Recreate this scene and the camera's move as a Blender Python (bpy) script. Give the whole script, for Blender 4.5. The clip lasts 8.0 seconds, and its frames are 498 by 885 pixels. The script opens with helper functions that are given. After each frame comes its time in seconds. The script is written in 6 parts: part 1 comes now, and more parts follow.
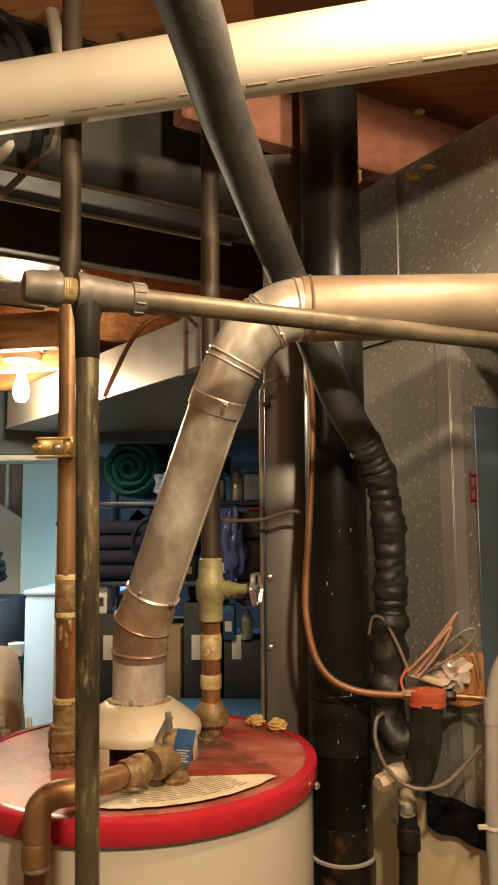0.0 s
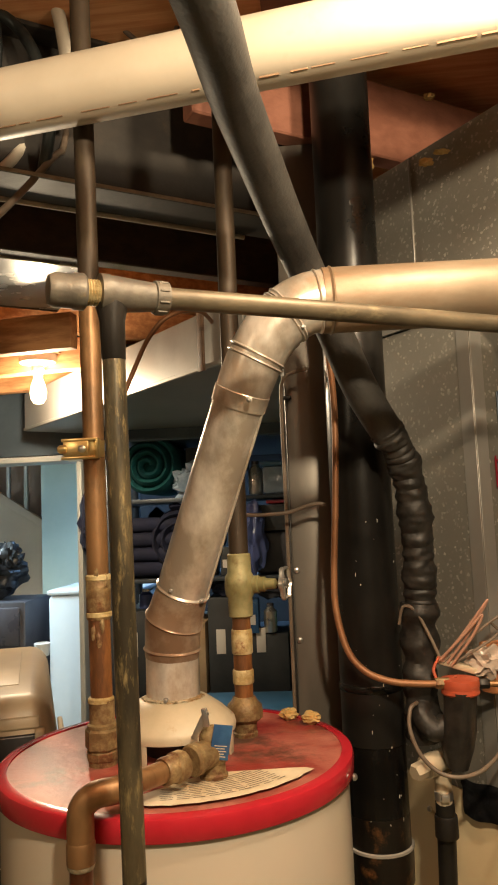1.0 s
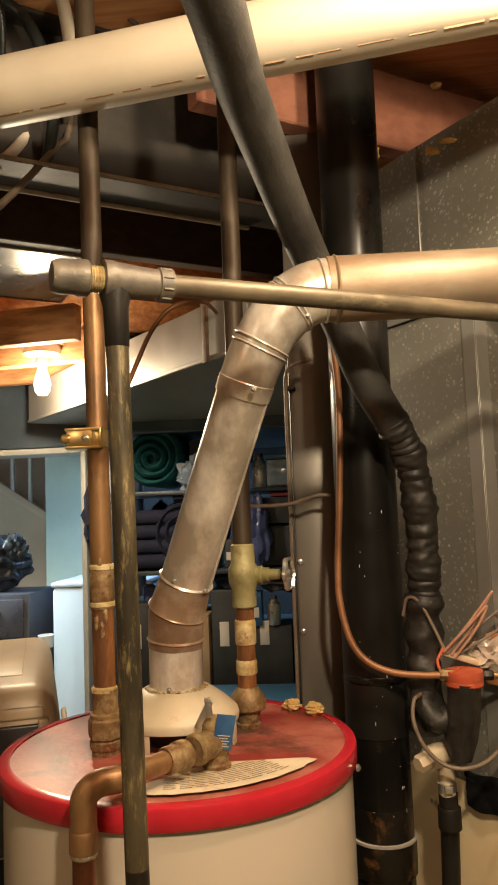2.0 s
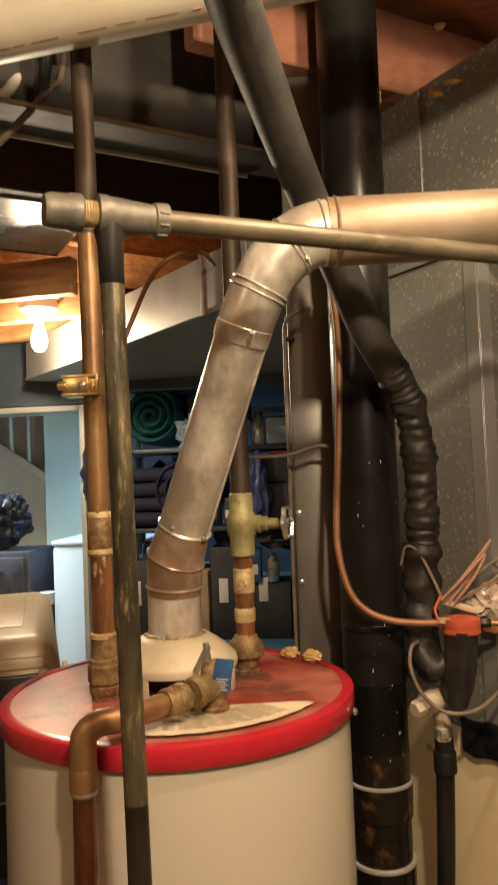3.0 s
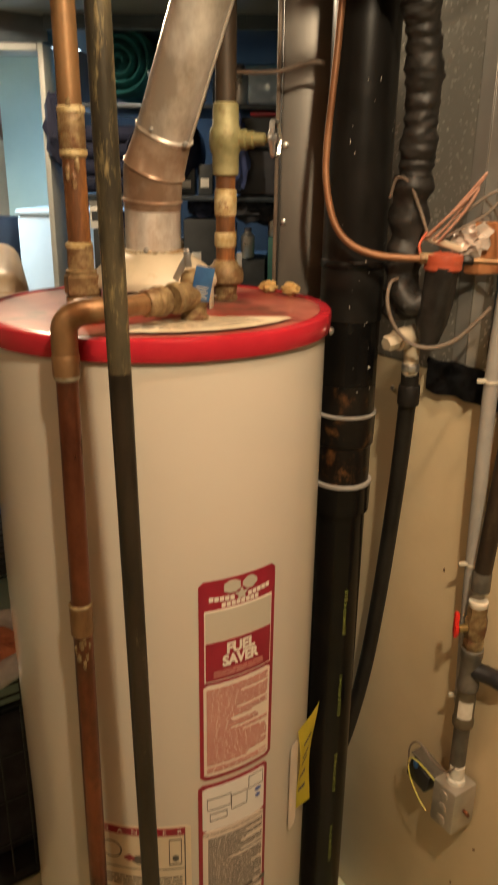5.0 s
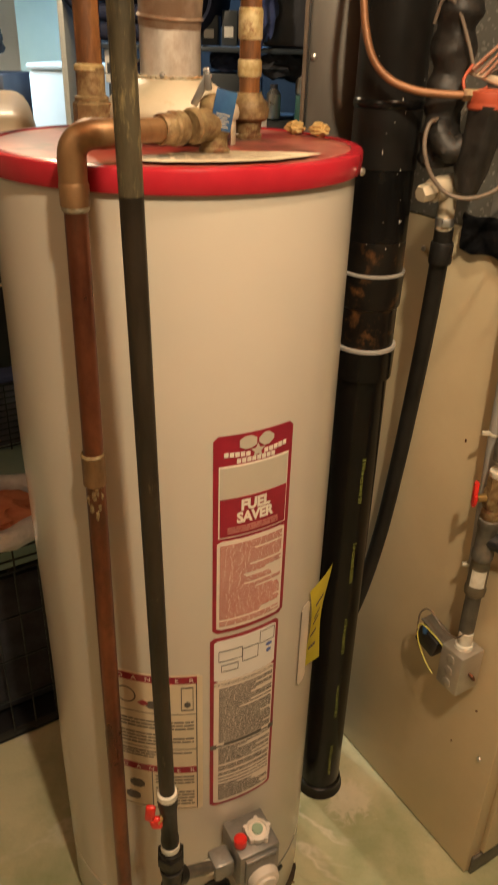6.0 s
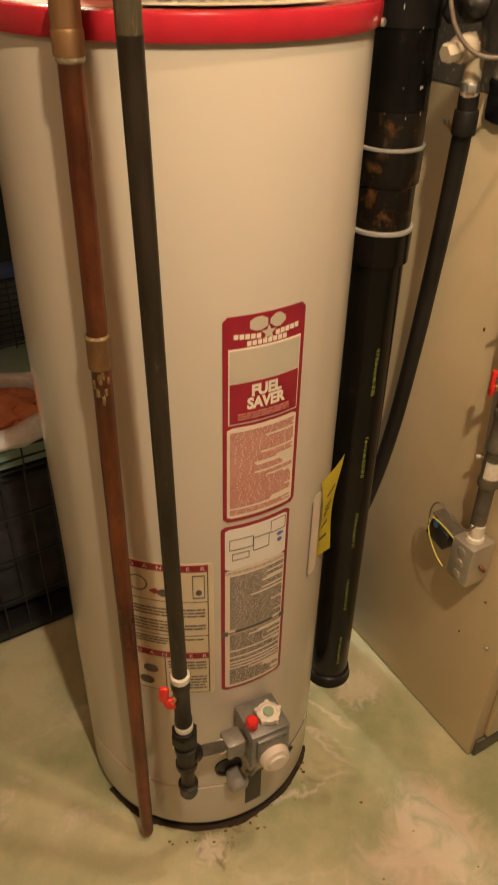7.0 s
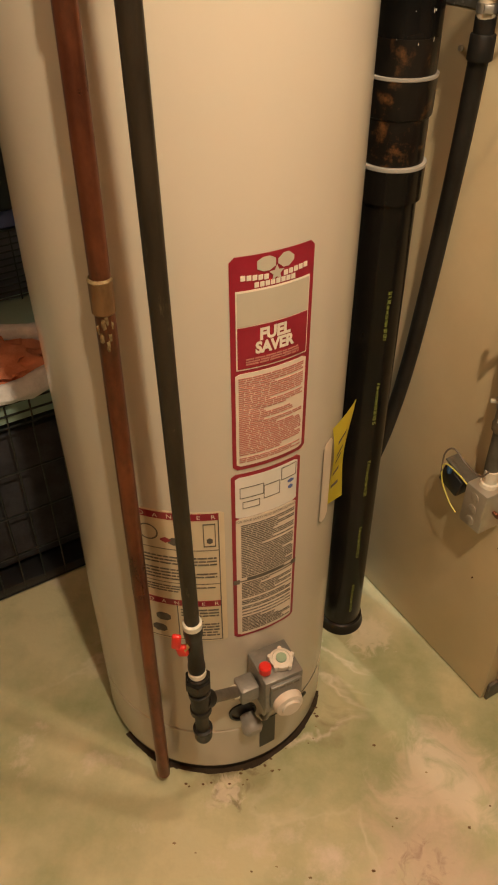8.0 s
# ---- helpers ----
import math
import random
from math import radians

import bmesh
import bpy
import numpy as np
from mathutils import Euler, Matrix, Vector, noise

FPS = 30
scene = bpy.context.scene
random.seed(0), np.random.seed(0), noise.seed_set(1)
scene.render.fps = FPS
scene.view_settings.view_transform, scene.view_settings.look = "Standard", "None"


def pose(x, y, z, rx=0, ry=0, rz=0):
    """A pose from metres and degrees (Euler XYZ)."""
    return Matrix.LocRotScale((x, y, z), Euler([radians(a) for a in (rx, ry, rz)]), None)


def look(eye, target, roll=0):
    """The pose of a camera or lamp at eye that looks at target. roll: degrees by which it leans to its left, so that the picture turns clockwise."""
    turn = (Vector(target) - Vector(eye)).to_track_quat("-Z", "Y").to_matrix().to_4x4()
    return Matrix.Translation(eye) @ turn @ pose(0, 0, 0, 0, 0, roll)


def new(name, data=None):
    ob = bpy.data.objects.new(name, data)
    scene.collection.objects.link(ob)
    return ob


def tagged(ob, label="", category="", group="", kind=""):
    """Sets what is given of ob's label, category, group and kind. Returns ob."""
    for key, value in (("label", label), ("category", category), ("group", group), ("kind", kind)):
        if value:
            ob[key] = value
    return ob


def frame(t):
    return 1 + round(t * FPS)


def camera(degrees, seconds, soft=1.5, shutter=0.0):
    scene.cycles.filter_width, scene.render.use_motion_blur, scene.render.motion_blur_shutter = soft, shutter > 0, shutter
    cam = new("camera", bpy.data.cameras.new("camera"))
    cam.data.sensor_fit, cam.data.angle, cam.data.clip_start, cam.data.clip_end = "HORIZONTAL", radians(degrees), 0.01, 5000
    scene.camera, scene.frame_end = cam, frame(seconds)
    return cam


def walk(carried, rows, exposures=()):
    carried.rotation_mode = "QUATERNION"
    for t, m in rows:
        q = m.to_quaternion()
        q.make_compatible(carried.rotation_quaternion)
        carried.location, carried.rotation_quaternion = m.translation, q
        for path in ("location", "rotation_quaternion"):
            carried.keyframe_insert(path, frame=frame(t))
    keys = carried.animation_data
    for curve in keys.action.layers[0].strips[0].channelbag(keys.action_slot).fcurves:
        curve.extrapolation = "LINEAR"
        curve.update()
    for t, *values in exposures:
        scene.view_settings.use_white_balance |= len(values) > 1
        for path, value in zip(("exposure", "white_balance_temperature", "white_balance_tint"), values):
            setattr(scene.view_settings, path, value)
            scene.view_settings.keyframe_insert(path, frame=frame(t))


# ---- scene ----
cam = camera(36.7, 8.0, soft=1.9, shutter=0.5)
PATH = [
    (0, (0.097, 0.17, 1.713), (-0.04, 2.153, 1.929), -0.4),
    (0.5, (0.082, 0.165, 1.716), (-0.059, 2.149, 1.928), -2.2),
    (1, (0.082, 0.17, 1.716), (-0.091, 2.153, 1.914), -2.4),
    (2.5, (0.081, 0.179, 1.704), (-0.105, 2.164, 1.86), -2.2),
    (3, (0.081, 0.185, 1.69), (-0.106, 2.174, 1.776), -2.2),
    (3.5, (0.078, 0.185, 1.66), (-0.079, 2.179, 1.623), -2.0),
    (4, (0.07, 0.179, 1.633), (-0.051, 2.162, 1.397), -0.7),
    (4.5, (0.068, 0.178, 1.604), (-0.025, 2.121, 1.136), 0.1),
    (5, (0.062, 0.192, 1.574), (-0.045, 2.073, 0.902), 0.8),
    (6.5, (0.061, 0.215, 1.494), (-0.083, 1.914, 0.448), 1.7),
    (7, (0.06, 0.22, 1.474), (-0.088, 1.854, 0.331), 1.2),
    (7.5, (0.062, 0.226, 1.461), (-0.094, 1.814, 0.255), 0.3),
    (8, (0.062, 0.23, 1.456), (-0.108, 1.787, 0.212), -0.2),
]
walk(cam, [(t, look(eye, target, roll)) for t, eye, target, roll in PATH],
     [(0, 0.0), (3.0, 0.0), (5.0, 0.18), (6.5, 0.36), (8.0, 0.42)])

# ---- world, lamps ----
world = bpy.data.worlds.new("world")
scene.world = world
world.use_nodes = True
world.node_tree.nodes["Background"].inputs[0].default_value = (0.5, 0.6, 0.8, 1)
world.node_tree.nodes["Background"].inputs[1].default_value = 0.03

LAMP_A = Vector((0.30, 0.20, 2.34))
LAMP_B = Vector((-0.76, 2.40, 2.215))
LAMP_C = Vector((0.37, 0.80, 2.42))
LAMP_D = Vector((-0.82, -0.02, 2.32))
WARM = (1.0, 0.80, 0.54)


def point_lamp(name, place, watts, colour, radius):
    d = bpy.data.lights.new(name, "POINT")
    d.energy, d.color, d.shadow_soft_size = watts, colour, radius
    o = new(name, d)
    o.location = place
    return o


for lamp_name, lamp_place, watts in (("bulb_light_a", LAMP_A, 56), ("bulb_light_b", LAMP_B, 25), ("bulb_light_c", LAMP_C, 21), ("bulb_light_d", LAMP_D, 6)):
    point_lamp(lamp_name, lamp_place - Vector((0, 0, 0.09)), watts, WARM, 0.03)


def area_lamp(name, m, watts, colour, sx, sy):
    d = bpy.data.lights.new(name, "AREA")
    d.energy, d.color, d.shape, d.size, d.size_y = watts, colour, "RECTANGLE", sx, sy
    o = new(name, d)
    o.matrix_world = m
    return o


area_lamp("tube_light_far", look((-0.62, 4.25, 2.13), (-0.62, 4.2, 0.0)), 12, (0.30, 0.58, 1.0), 1.1, 0.10)
# Added lamp in place of the cool daylight coming through the stair room.
area_lamp("tube_light_stairs", look((-2.1, 3.3, 2.25), (-1.25, 2.3, 0.0)), 62, (0.76, 0.95, 1.0), 0.9, 0.12)


# ---- materials ----
def mat(name, c1, c2=None, rough=0.5, metal=0.0, scale=12.0, bump=0.15, fine=140.0, stretch=(1, 1, 1), blotch=None, spec=0.5, rvar=0.12, coat=0.0, glow=None, lo=0.40, hi=0.60):
    m = bpy.data.materials.new(name)
    m.use_nodes = True
    nt = m.node_tree
    n, l = nt.nodes, nt.links
    b = n["Principled BSDF"]
    tc = n.new("ShaderNodeTexCoord")
    mp = n.new("ShaderNodeMapping")
    mp.inputs["Scale"].default_value = stretch
    l.new(tc.outputs["Object"], mp.inputs["Vector"])
    n1 = n.new("ShaderNodeTexNoise")
    n1.inputs["Scale"].default_value, n1.inputs["Detail"].default_value, n1.inputs["Roughness"].default_value = scale, 7, 0.62
    l.new(mp.outputs[0], n1.inputs["Vector"])
    r = n.new("ShaderNodeValToRGB")
    r.color_ramp.elements[0].position, r.color_ramp.elements[1].position = lo, hi
    r.color_ramp.elements[0].color = (*c1, 1)
    r.color_ramp.elements[1].color = (*(c2 or c1), 1)
    l.new(n1.outputs["Fac"], r.inputs[0])
    col = r.outputs[0]
    if blotch:
        bc, bs, b0, b1 = blotch
        n3 = n.new("ShaderNodeTexNoise")
        n3.inputs["Scale"].default_value, n3.inputs["Detail"].default_value = bs, 8
        n3.inputs["Roughness"].default_value = 0.7
        l.new(mp.outputs[0], n3.inputs["Vector"])
        r3 = n.new("ShaderNodeValToRGB")
        r3.color_ramp.elements[0].position, r3.color_ramp.elements[1].position = b0, b1
        l.new(n3.outputs["Fac"], r3.inputs[0])
        mx = n.new("ShaderNodeMix")
        mx.data_type = "RGBA"
        l.new(r3.outputs[0], mx.inputs["Factor"])
        l.new(col, mx.inputs["A"])
        mx.inputs["B"].default_value = (*bc, 1)
        col = mx.outputs["Result"]
    l.new(col, b.inputs["Base Color"])
    b.inputs["Metallic"].default_value = metal
    b.inputs["Specular IOR Level"].default_value = spec
    b.inputs["Coat Weight"].default_value = coat
    n2 = n.new("ShaderNodeTexNoise")
    n2.inputs["Scale"].default_value, n2.inputs["Detail"].default_value = fine, 4
    l.new(mp.outputs[0], n2.inputs["Vector"])
    rr = n.new("ShaderNodeMapRange")
    rr.inputs["To Min"].default_value, rr.inputs["To Max"].default_value = max(0.03, rough - rvar), min(1.0, rough + rvar)
    l.new(n1.outputs["Fac"], rr.inputs["Value"])
    l.new(rr.outputs[0], b.inputs["Roughness"])
    if bump:
        bp = n.new("ShaderNodeBump")
        bp.inputs["Strength"].default_value, bp.inputs["Distance"].default_value = bump, 0.002
        l.new(n2.outputs["Fac"], bp.inputs["Height"])
        l.new(bp.outputs[0], b.inputs["Normal"])
    if glow:
        b.inputs["Emission Color"].default_value = (*glow[0], 1)
        b.inputs["Emission Strength"].default_value = glow[1]
    return m


def galvanised(name, base, rough):
    """Spangled zinc sheet."""
    m = mat(name, base, tuple(c * 0.75 for c in base), rough, 0.45, 5, 0.04, 60)
    n, l = m.node_tree.nodes, m.node_tree.links
    v = n.new("ShaderNodeTexVoronoi")
    v.inputs["Scale"].default_value = 235
    tc = n.new("ShaderNodeTexCoord")
    l.new(tc.outputs["Object"], v.inputs["Vector"])
    bw = n.new("ShaderNodeRGBToBW")
    l.new(v.outputs["Color"], bw.inputs[0])
    r = n.new("ShaderNodeValToRGB")
    r.color_ramp.elements[0].position, r.color_ramp.elements[1].position = 0.76, 1.0
    r.color_ramp.elements[0].color = (*[c * 0.82 for c in base], 1)
    r.color_ramp.elements[1].color = (*[min(1, c * 2.3) for c in base], 1)
    l.new(bw.outputs[0], r.inputs[0])
    l.new(r.outputs[0], n["Principled BSDF"].inputs["Base Color"])
    r2 = n.new("ShaderNodeMapRange")
    r2.inputs["To Min"].default_value, r2.inputs["To Max"].default_value = rough + 0.14, rough - 0.14
    l.new(bw.outputs[0], r2.inputs["Value"])
    l.new(r2.outputs[0], n["Principled BSDF"].inputs["Roughness"])
    return m


M = {}
M["concrete"] = mat("concrete_floor", (0.33, 0.36, 0.20), (0.60, 0.57, 0.37), 0.38, 0, 3.4, 0.35, 90, blotch=((0.72, 0.64, 0.54), 4.0, 0.60, 0.72), rvar=0.2, lo=0.38, hi=0.62)
def veined(m, colour, scale, width):
    """Thin wandering mineral veins over a floor, in patches."""
    n, l = m.node_tree.nodes, m.node_tree.links
    b = n["Principled BSDF"]
    old = b.inputs["Base Color"].links[0].from_socket
    tc = n.new("ShaderNodeTexCoord")
    a = n.new("ShaderNodeTexNoise")
    a.inputs["Scale"].default_value, a.inputs["Detail"].default_value, a.inputs["Distortion"].default_value = scale, 5, 0.6
    l.new(tc.outputs["Object"], a.inputs["Vector"])
    r = n.new("ShaderNodeValToRGB")
    e = r.color_ramp.elements
    e[0].position, e[0].color = 0.5 - width, (0, 0, 0, 1)
    e[1].position, e[1].color = 0.5 + width, (0, 0, 0, 1)
    mid = e.new(0.5)
    mid.color = (1, 1, 1, 1)
    l.new(a.outputs["Fac"], r.inputs[0])
    k = n.new("ShaderNodeTexNoise")
    k.inputs["Scale"].default_value, k.inputs["Detail"].default_value = scale * 0.55, 3
    mp = n.new("ShaderNodeMapping")
    mp.inputs["Location"].default_value = (3.1, 0.7, 0)
    l.new(tc.outputs["Object"], mp.inputs["Vector"])
    l.new(mp.outputs[0], k.inputs["Vector"])
    rk = n.new("ShaderNodeMapRange")
    rk.inputs["From Min"].default_value, rk.inputs["From Max"].default_value = 0.48, 0.62
    rk.inputs["To Max"].default_value = 0.8
    l.new(k.outputs["Fac"], rk.inputs["Value"])
    mu = n.new("ShaderNodeMath")
    mu.operation = "MULTIPLY"
    l.new(r.outputs[0], mu.inputs[0])
    l.new(rk.outputs[0], mu.inputs[1])
    mx = n.new("ShaderNodeMix")
    mx.data_type = "RGBA"
    l.new(mu.outputs[0], mx.inputs["Factor"])
    l.new(old, mx.inputs["A"])
    mx.inputs["B"].default_value = (*colour, 1)
    l.new(mx.outputs["Result"], b.inputs["Base Color"])


def stain(m, centre, radius, colour, scale, lo, hi):
    """A ragged mineral bloom round a place on the floor."""
    n, l = m.node_tree.nodes, m.node_tree.links
    b = n["Principled BSDF"]
    old = b.inputs["Base Color"].links[0].from_socket
    g = n.new("ShaderNodeNewGeometry")
    d = n.new("ShaderNodeVectorMath")
    d.operation = "DISTANCE"
    d.inputs[1].default_value = centre
    l.new(g.outputs["Position"], d.inputs[0])
    fade = n.new("ShaderNodeMapRange")
    fade.inputs["From Min"].default_value, fade.inputs["From Max"].default_value = radius, radius * 0.25
    fade.inputs["To Min"].default_value, fade.inputs["To Max"].default_value = -0.35, 0.25
    l.new(d.outputs["Value"], fade.inputs["Value"])
    k = n.new("ShaderNodeTexNoise")
    k.inputs["Scale"].default_value, k.inputs["Detail"].default_value, k.inputs["Roughness"].default_value, k.inputs["Distortion"].default_value = scale, 9, 0.62, 1.2
    l.new(g.outputs["Position"], k.inputs["Vector"])
    add = n.new("ShaderNodeMath")
    l.new(k.outputs["Fac"], add.inputs[0])
    l.new(fade.outputs[0], add.inputs[1])
    r = n.new("ShaderNodeMapRange")
    r.inputs["From Min"].default_value, r.inputs["From Max"].default_value = lo, hi
    r.inputs["To Max"].default_value = 0.62
    l.new(add.outputs[0], r.inputs["Value"])
    mx = n.new("ShaderNodeMix")
    mx.data_type = "RGBA"
    l.new(r.outputs[0], mx.inputs["Factor"])
    l.new(old, mx.inputs["A"])
    mx.inputs["B"].default_value = (*colour, 1)
    l.new(mx.outputs["Result"], b.inputs["Base Color"])


veined(M["concrete"], (0.80, 0.74, 0.64), 3.2, 0.022)
stain(M["concrete"], (0.33, 0.83, 0.0), 0.32, (0.72, 0.57, 0.48), 9.0, 0.46, 0.80)
stain(M["concrete"], (0.36, 1.02, 0.0), 0.22, (0.78, 0.66, 0.55), 13.0, 0.50, 0.74)
stain(M["concrete"], (0.31, 0.85, 0.0), 0.16, (0.34, 0.22, 0.17), 34.0, 0.74, 0.92)
stain(M["concrete"], (-0.05, 0.97, 0.0), 0.15, (0.16, 0.10, 0.06), 20.0, 0.68, 0.86)
stain(M["concrete"], (-0.06, 0.955, 0.0), 0.07, (0.78, 0.70, 0.58), 40.0, 0.60, 0.74)
stain(M["concrete"], (0.14, 1.10, 0.0), 0.14, (0.20, 0.14, 0.08), 12.0, 0.66, 0.95)
stain(M["concrete"], (0.22, 1.36, 0.0), 0.12, (0.72, 0.66, 0.52), 30.0, 0.55, 0.72)
M["heater"] = mat("heater_enamel", (0.535, 0.485, 0.40), (0.56, 0.51, 0.425), 0.20, 0, 1.5, 0.0, 14, rvar=0.03)
M["red"] = mat("red_enamel", (0.36, 0.013, 0.024), (0.43, 0.018, 0.030), 0.22, 0, 8, 0.03, 60)
M["lidtop"] = mat("dusty_red_top", (0.25, 0.034, 0.028), (0.40, 0.15, 0.11), 0.34, 0, 7, 0.25, 120, blotch=((0.085, 0.045, 0.03), 6, 0.52, 0.63), rvar=0.16, spec=0.16)
M["hood"] = mat("cream_hood", (0.44, 0.38, 0.27), (0.52, 0.455, 0.335), 0.45, 0, 10, 0.2, 90, blotch=((0.36, 0.22, 0.11), 16, 0.60, 0.74))
M["flue"] = mat("vent_aluminium", (0.37, 0.32, 0.26), (0.80, 0.76, 0.69), 0.33, 0.5, 7, 0.35, 20, (1, 1, 0.6), blotch=((0.40, 0.27, 0.165), 9, 0.53, 0.74), rvar=0.14, lo=0.42, hi=0.58)
M["flue_stained"] = mat("heat_stained_vent", (0.24, 0.155, 0.10), (0.46, 0.36, 0.27), 0.38, 0.45, 12, 0.3, 24, blotch=((0.22, 0.115, 0.06), 10, 0.50, 0.68))
M["fluerust"] = mat("vent_steel_stained", (0.20, 0.15, 0.10), (0.30, 0.24, 0.17), 0.48, 0.3, 7, 0.2, 60, (0.5, 1, 1), blotch=((0.19, 0.105, 0.05), 6, 0.50, 0.72))
M["copper"] = mat("old_copper", (0.20, 0.105, 0.044), (0.33, 0.185, 0.080), 0.44, 0.5, 9, 0.15, 80, (1, 1, 0.35), ((0.10, 0.055, 0.025), 14, 0.48, 0.64))
M["copper_streaked"] = mat("rust_streaked_copper", (0.13, 0.055, 0.022), (0.36, 0.15, 0.045), 0.5, 0.3, 30, 0.4, 120, (1, 1, 0.25), ((0.46, 0.36, 0.20), 60, 0.60, 0.72))
M["solder"] = mat("crusty_solder", (0.36, 0.26, 0.10), (0.56, 0.46, 0.25), 0.6, 0.1, 50, 0.7, 160, blotch=((0.22, 0.10, 0.04), 40, 0.55, 0.66))
# Dark brown; on the upper water pipes it also carries painted shade.
M["shade_and_brown"] = mat("brown_and_shade_metal", (0.032, 0.021, 0.013), (0.062, 0.041, 0.024), 0.55, 0.35, 9, 0.15, 80, (1, 1, 0.35), ((0.09, 0.066, 0.035), 14, 0.54, 0.70))
M["iron_riser"] = mat("flecked_black_iron", (0.040, 0.034, 0.022), (0.105, 0.085, 0.048), 0.42, 0.4, 40, 0.3, 160, (1, 1, 0.22), ((0.30, 0.235, 0.11), 150, 0.54, 0.70))
M["copper_bright"] = mat("copper_tube", (0.20, 0.088, 0.038), (0.27, 0.125, 0.056), 0.5, 0.35, 14, 0.1, 90)
M["copper_red"] = mat("red_brown_copper", (0.13, 0.042, 0.021), (0.235, 0.078, 0.036), 0.30, 0.7, 14, 0.08, 80, (1, 1, 0.5), ((0.085, 0.042, 0.022), 12, 0.50, 0.72))
M["patina"] = mat("corroded_brass", (0.16, 0.095, 0.040), (0.36, 0.27, 0.13), 0.55, 0.3, 34, 0.6, 160, blotch=((0.13, 0.055, 0.022), 30, 0.48, 0.60))
M["verdigris"] = mat("verdigris_brass", (0.20, 0.18, 0.075), (0.32, 0.285, 0.14), 0.55, 0.25, 20, 0.3, 140, blotch=((0.17, 0.11, 0.04), 22, 0.55, 0.68))
M["crust"] = mat("mineral_crust", (0.30, 0.25, 0.165), (0.44, 0.385, 0.28), 0.9, 0, 60, 0.8, 200, blotch=((0.24, 0.15, 0.065), 40, 0.5, 0.62))
M["iron"] = mat("brown_black_iron", (0.085, 0.070, 0.047), (0.165, 0.133, 0.085), 0.45, 0.35, 18, 0.2, 140, (0.4, 0.4, 1), ((0.32, 0.26, 0.15), 26, 0.57, 0.72))
M["iron_grey"] = mat("grey_iron_fitting", (0.10, 0.09, 0.075), (0.17, 0.15, 0.12), 0.5, 0.35, 18, 0.3, 160, blotch=((0.28, 0.23, 0.13), 20, 0.6, 0.75))
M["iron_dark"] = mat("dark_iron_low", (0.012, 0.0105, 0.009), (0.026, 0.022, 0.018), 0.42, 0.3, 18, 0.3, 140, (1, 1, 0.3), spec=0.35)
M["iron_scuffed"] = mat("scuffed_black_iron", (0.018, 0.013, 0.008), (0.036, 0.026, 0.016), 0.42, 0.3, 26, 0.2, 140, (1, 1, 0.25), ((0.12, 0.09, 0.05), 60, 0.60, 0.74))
M["tape"] = mat("thread_tape", (0.34, 0.25, 0.11), (0.48, 0.38, 0.20), 0.45, 0.4, 60, 0.5, 240, (1, 1, 3))
M["putty"] = mat("white_thread_paste", (0.62, 0.57, 0.46), (0.72, 0.68, 0.58), 0.7, 0, 50, 0.4, 200)
M["brass"] = mat("yellow_brass", (0.62, 0.44, 0.17), (0.72, 0.54, 0.24), 0.3, 0.9, 12, 0.06, 90)
M["abs"] = mat("black_abs", (0.0045, 0.0042, 0.004), (0.009, 0.008, 0.007), 0.22, 0, 10, 0.05, 120, blotch=((0.022, 0.018, 0.014), 9, 0.64, 0.8), rvar=0.08, spec=0.25)
M["abs_worn"] = mat("black_abs_cement_stained", (0.006, 0.005, 0.0045), (0.011, 0.009, 0.007), 0.32, 0, 10, 0.15, 120, blotch=((0.17, 0.075, 0.025), 34, 0.55, 0.78), spec=0.3)
M["stackgrey"] = mat("dull_black_stack", (0.006, 0.0056, 0.005), (0.012, 0.011, 0.010), 0.30, 0, 6, 0.05, 90, spec=0.25)
M["foam"] = mat("black_foam_insulation", (0.022, 0.020, 0.018), (0.036, 0.033, 0.029), 0.6, 0, 20, 0.3, 200)
M["wrap"] = mat("black_tape_wrap", (0.009, 0.008, 0.007), (0.021, 0.018, 0.015), 0.55, 0, 30, 0.6, 90)
M["whitepipe"] = mat("off_white_pipe", (0.46, 0.395, 0.305), (0.53, 0.46, 0.365), 0.42, 0, 3, 0.06, 80, blotch=((0.40, 0.29, 0.19), 5, 0.60, 0.82))
M["rustline"] = mat("brown_seam_rust", (0.20, 0.11, 0.06), (0.30, 0.19, 0.11), 0.8, 0, 40, 0.2, 200)
M["galv"] = galvanised("galvanised_sheet", (0.27, 0.255, 0.22), 0.45)
M["galv_plain"] = mat("plain_zinc_sheet", (0.29, 0.28, 0.255), (0.36, 0.345, 0.32), 0.42, 0.5, 4, 0.04, 40)
# Blue light reflected by the far duct is mixed into this zinc colour.
M["galv_blue_shade"] = mat("blue_shade_zinc", (0.075, 0.105, 0.135), (0.11, 0.145, 0.18), 0.42, 0.4, 4, 0.05, 40)
M["galv_bright"] = mat("bright_zinc_sheet", (0.50, 0.47, 0.42), (0.60, 0.57, 0.51), 0.26, 0.6, 4, 0.05, 40)
M["post"] = mat("grey_steel_post", (0.12, 0.108, 0.093), (0.18, 0.16, 0.137), 0.42, 0.5, 5, 0.08, 60, (1, 1, 0.3))
M["furnace"] = mat("tan_furnace_paint", (0.57, 0.46, 0.285), (0.61, 0.50, 0.315), 0.36, 0, 4, 0.05, 90)
M["joist"] = mat("pine_joist", (0.30, 0.13, 0.05), (0.48, 0.24, 0.10), 0.65, 0, 5, 0.3, 60, (0.6, 9, 9))
M["orange_dull"] = mat("dull_orange_box", (0.40, 0.15, 0.055), (0.48, 0.20, 0.08), 0.55, 0, 12, 0.1, 90)
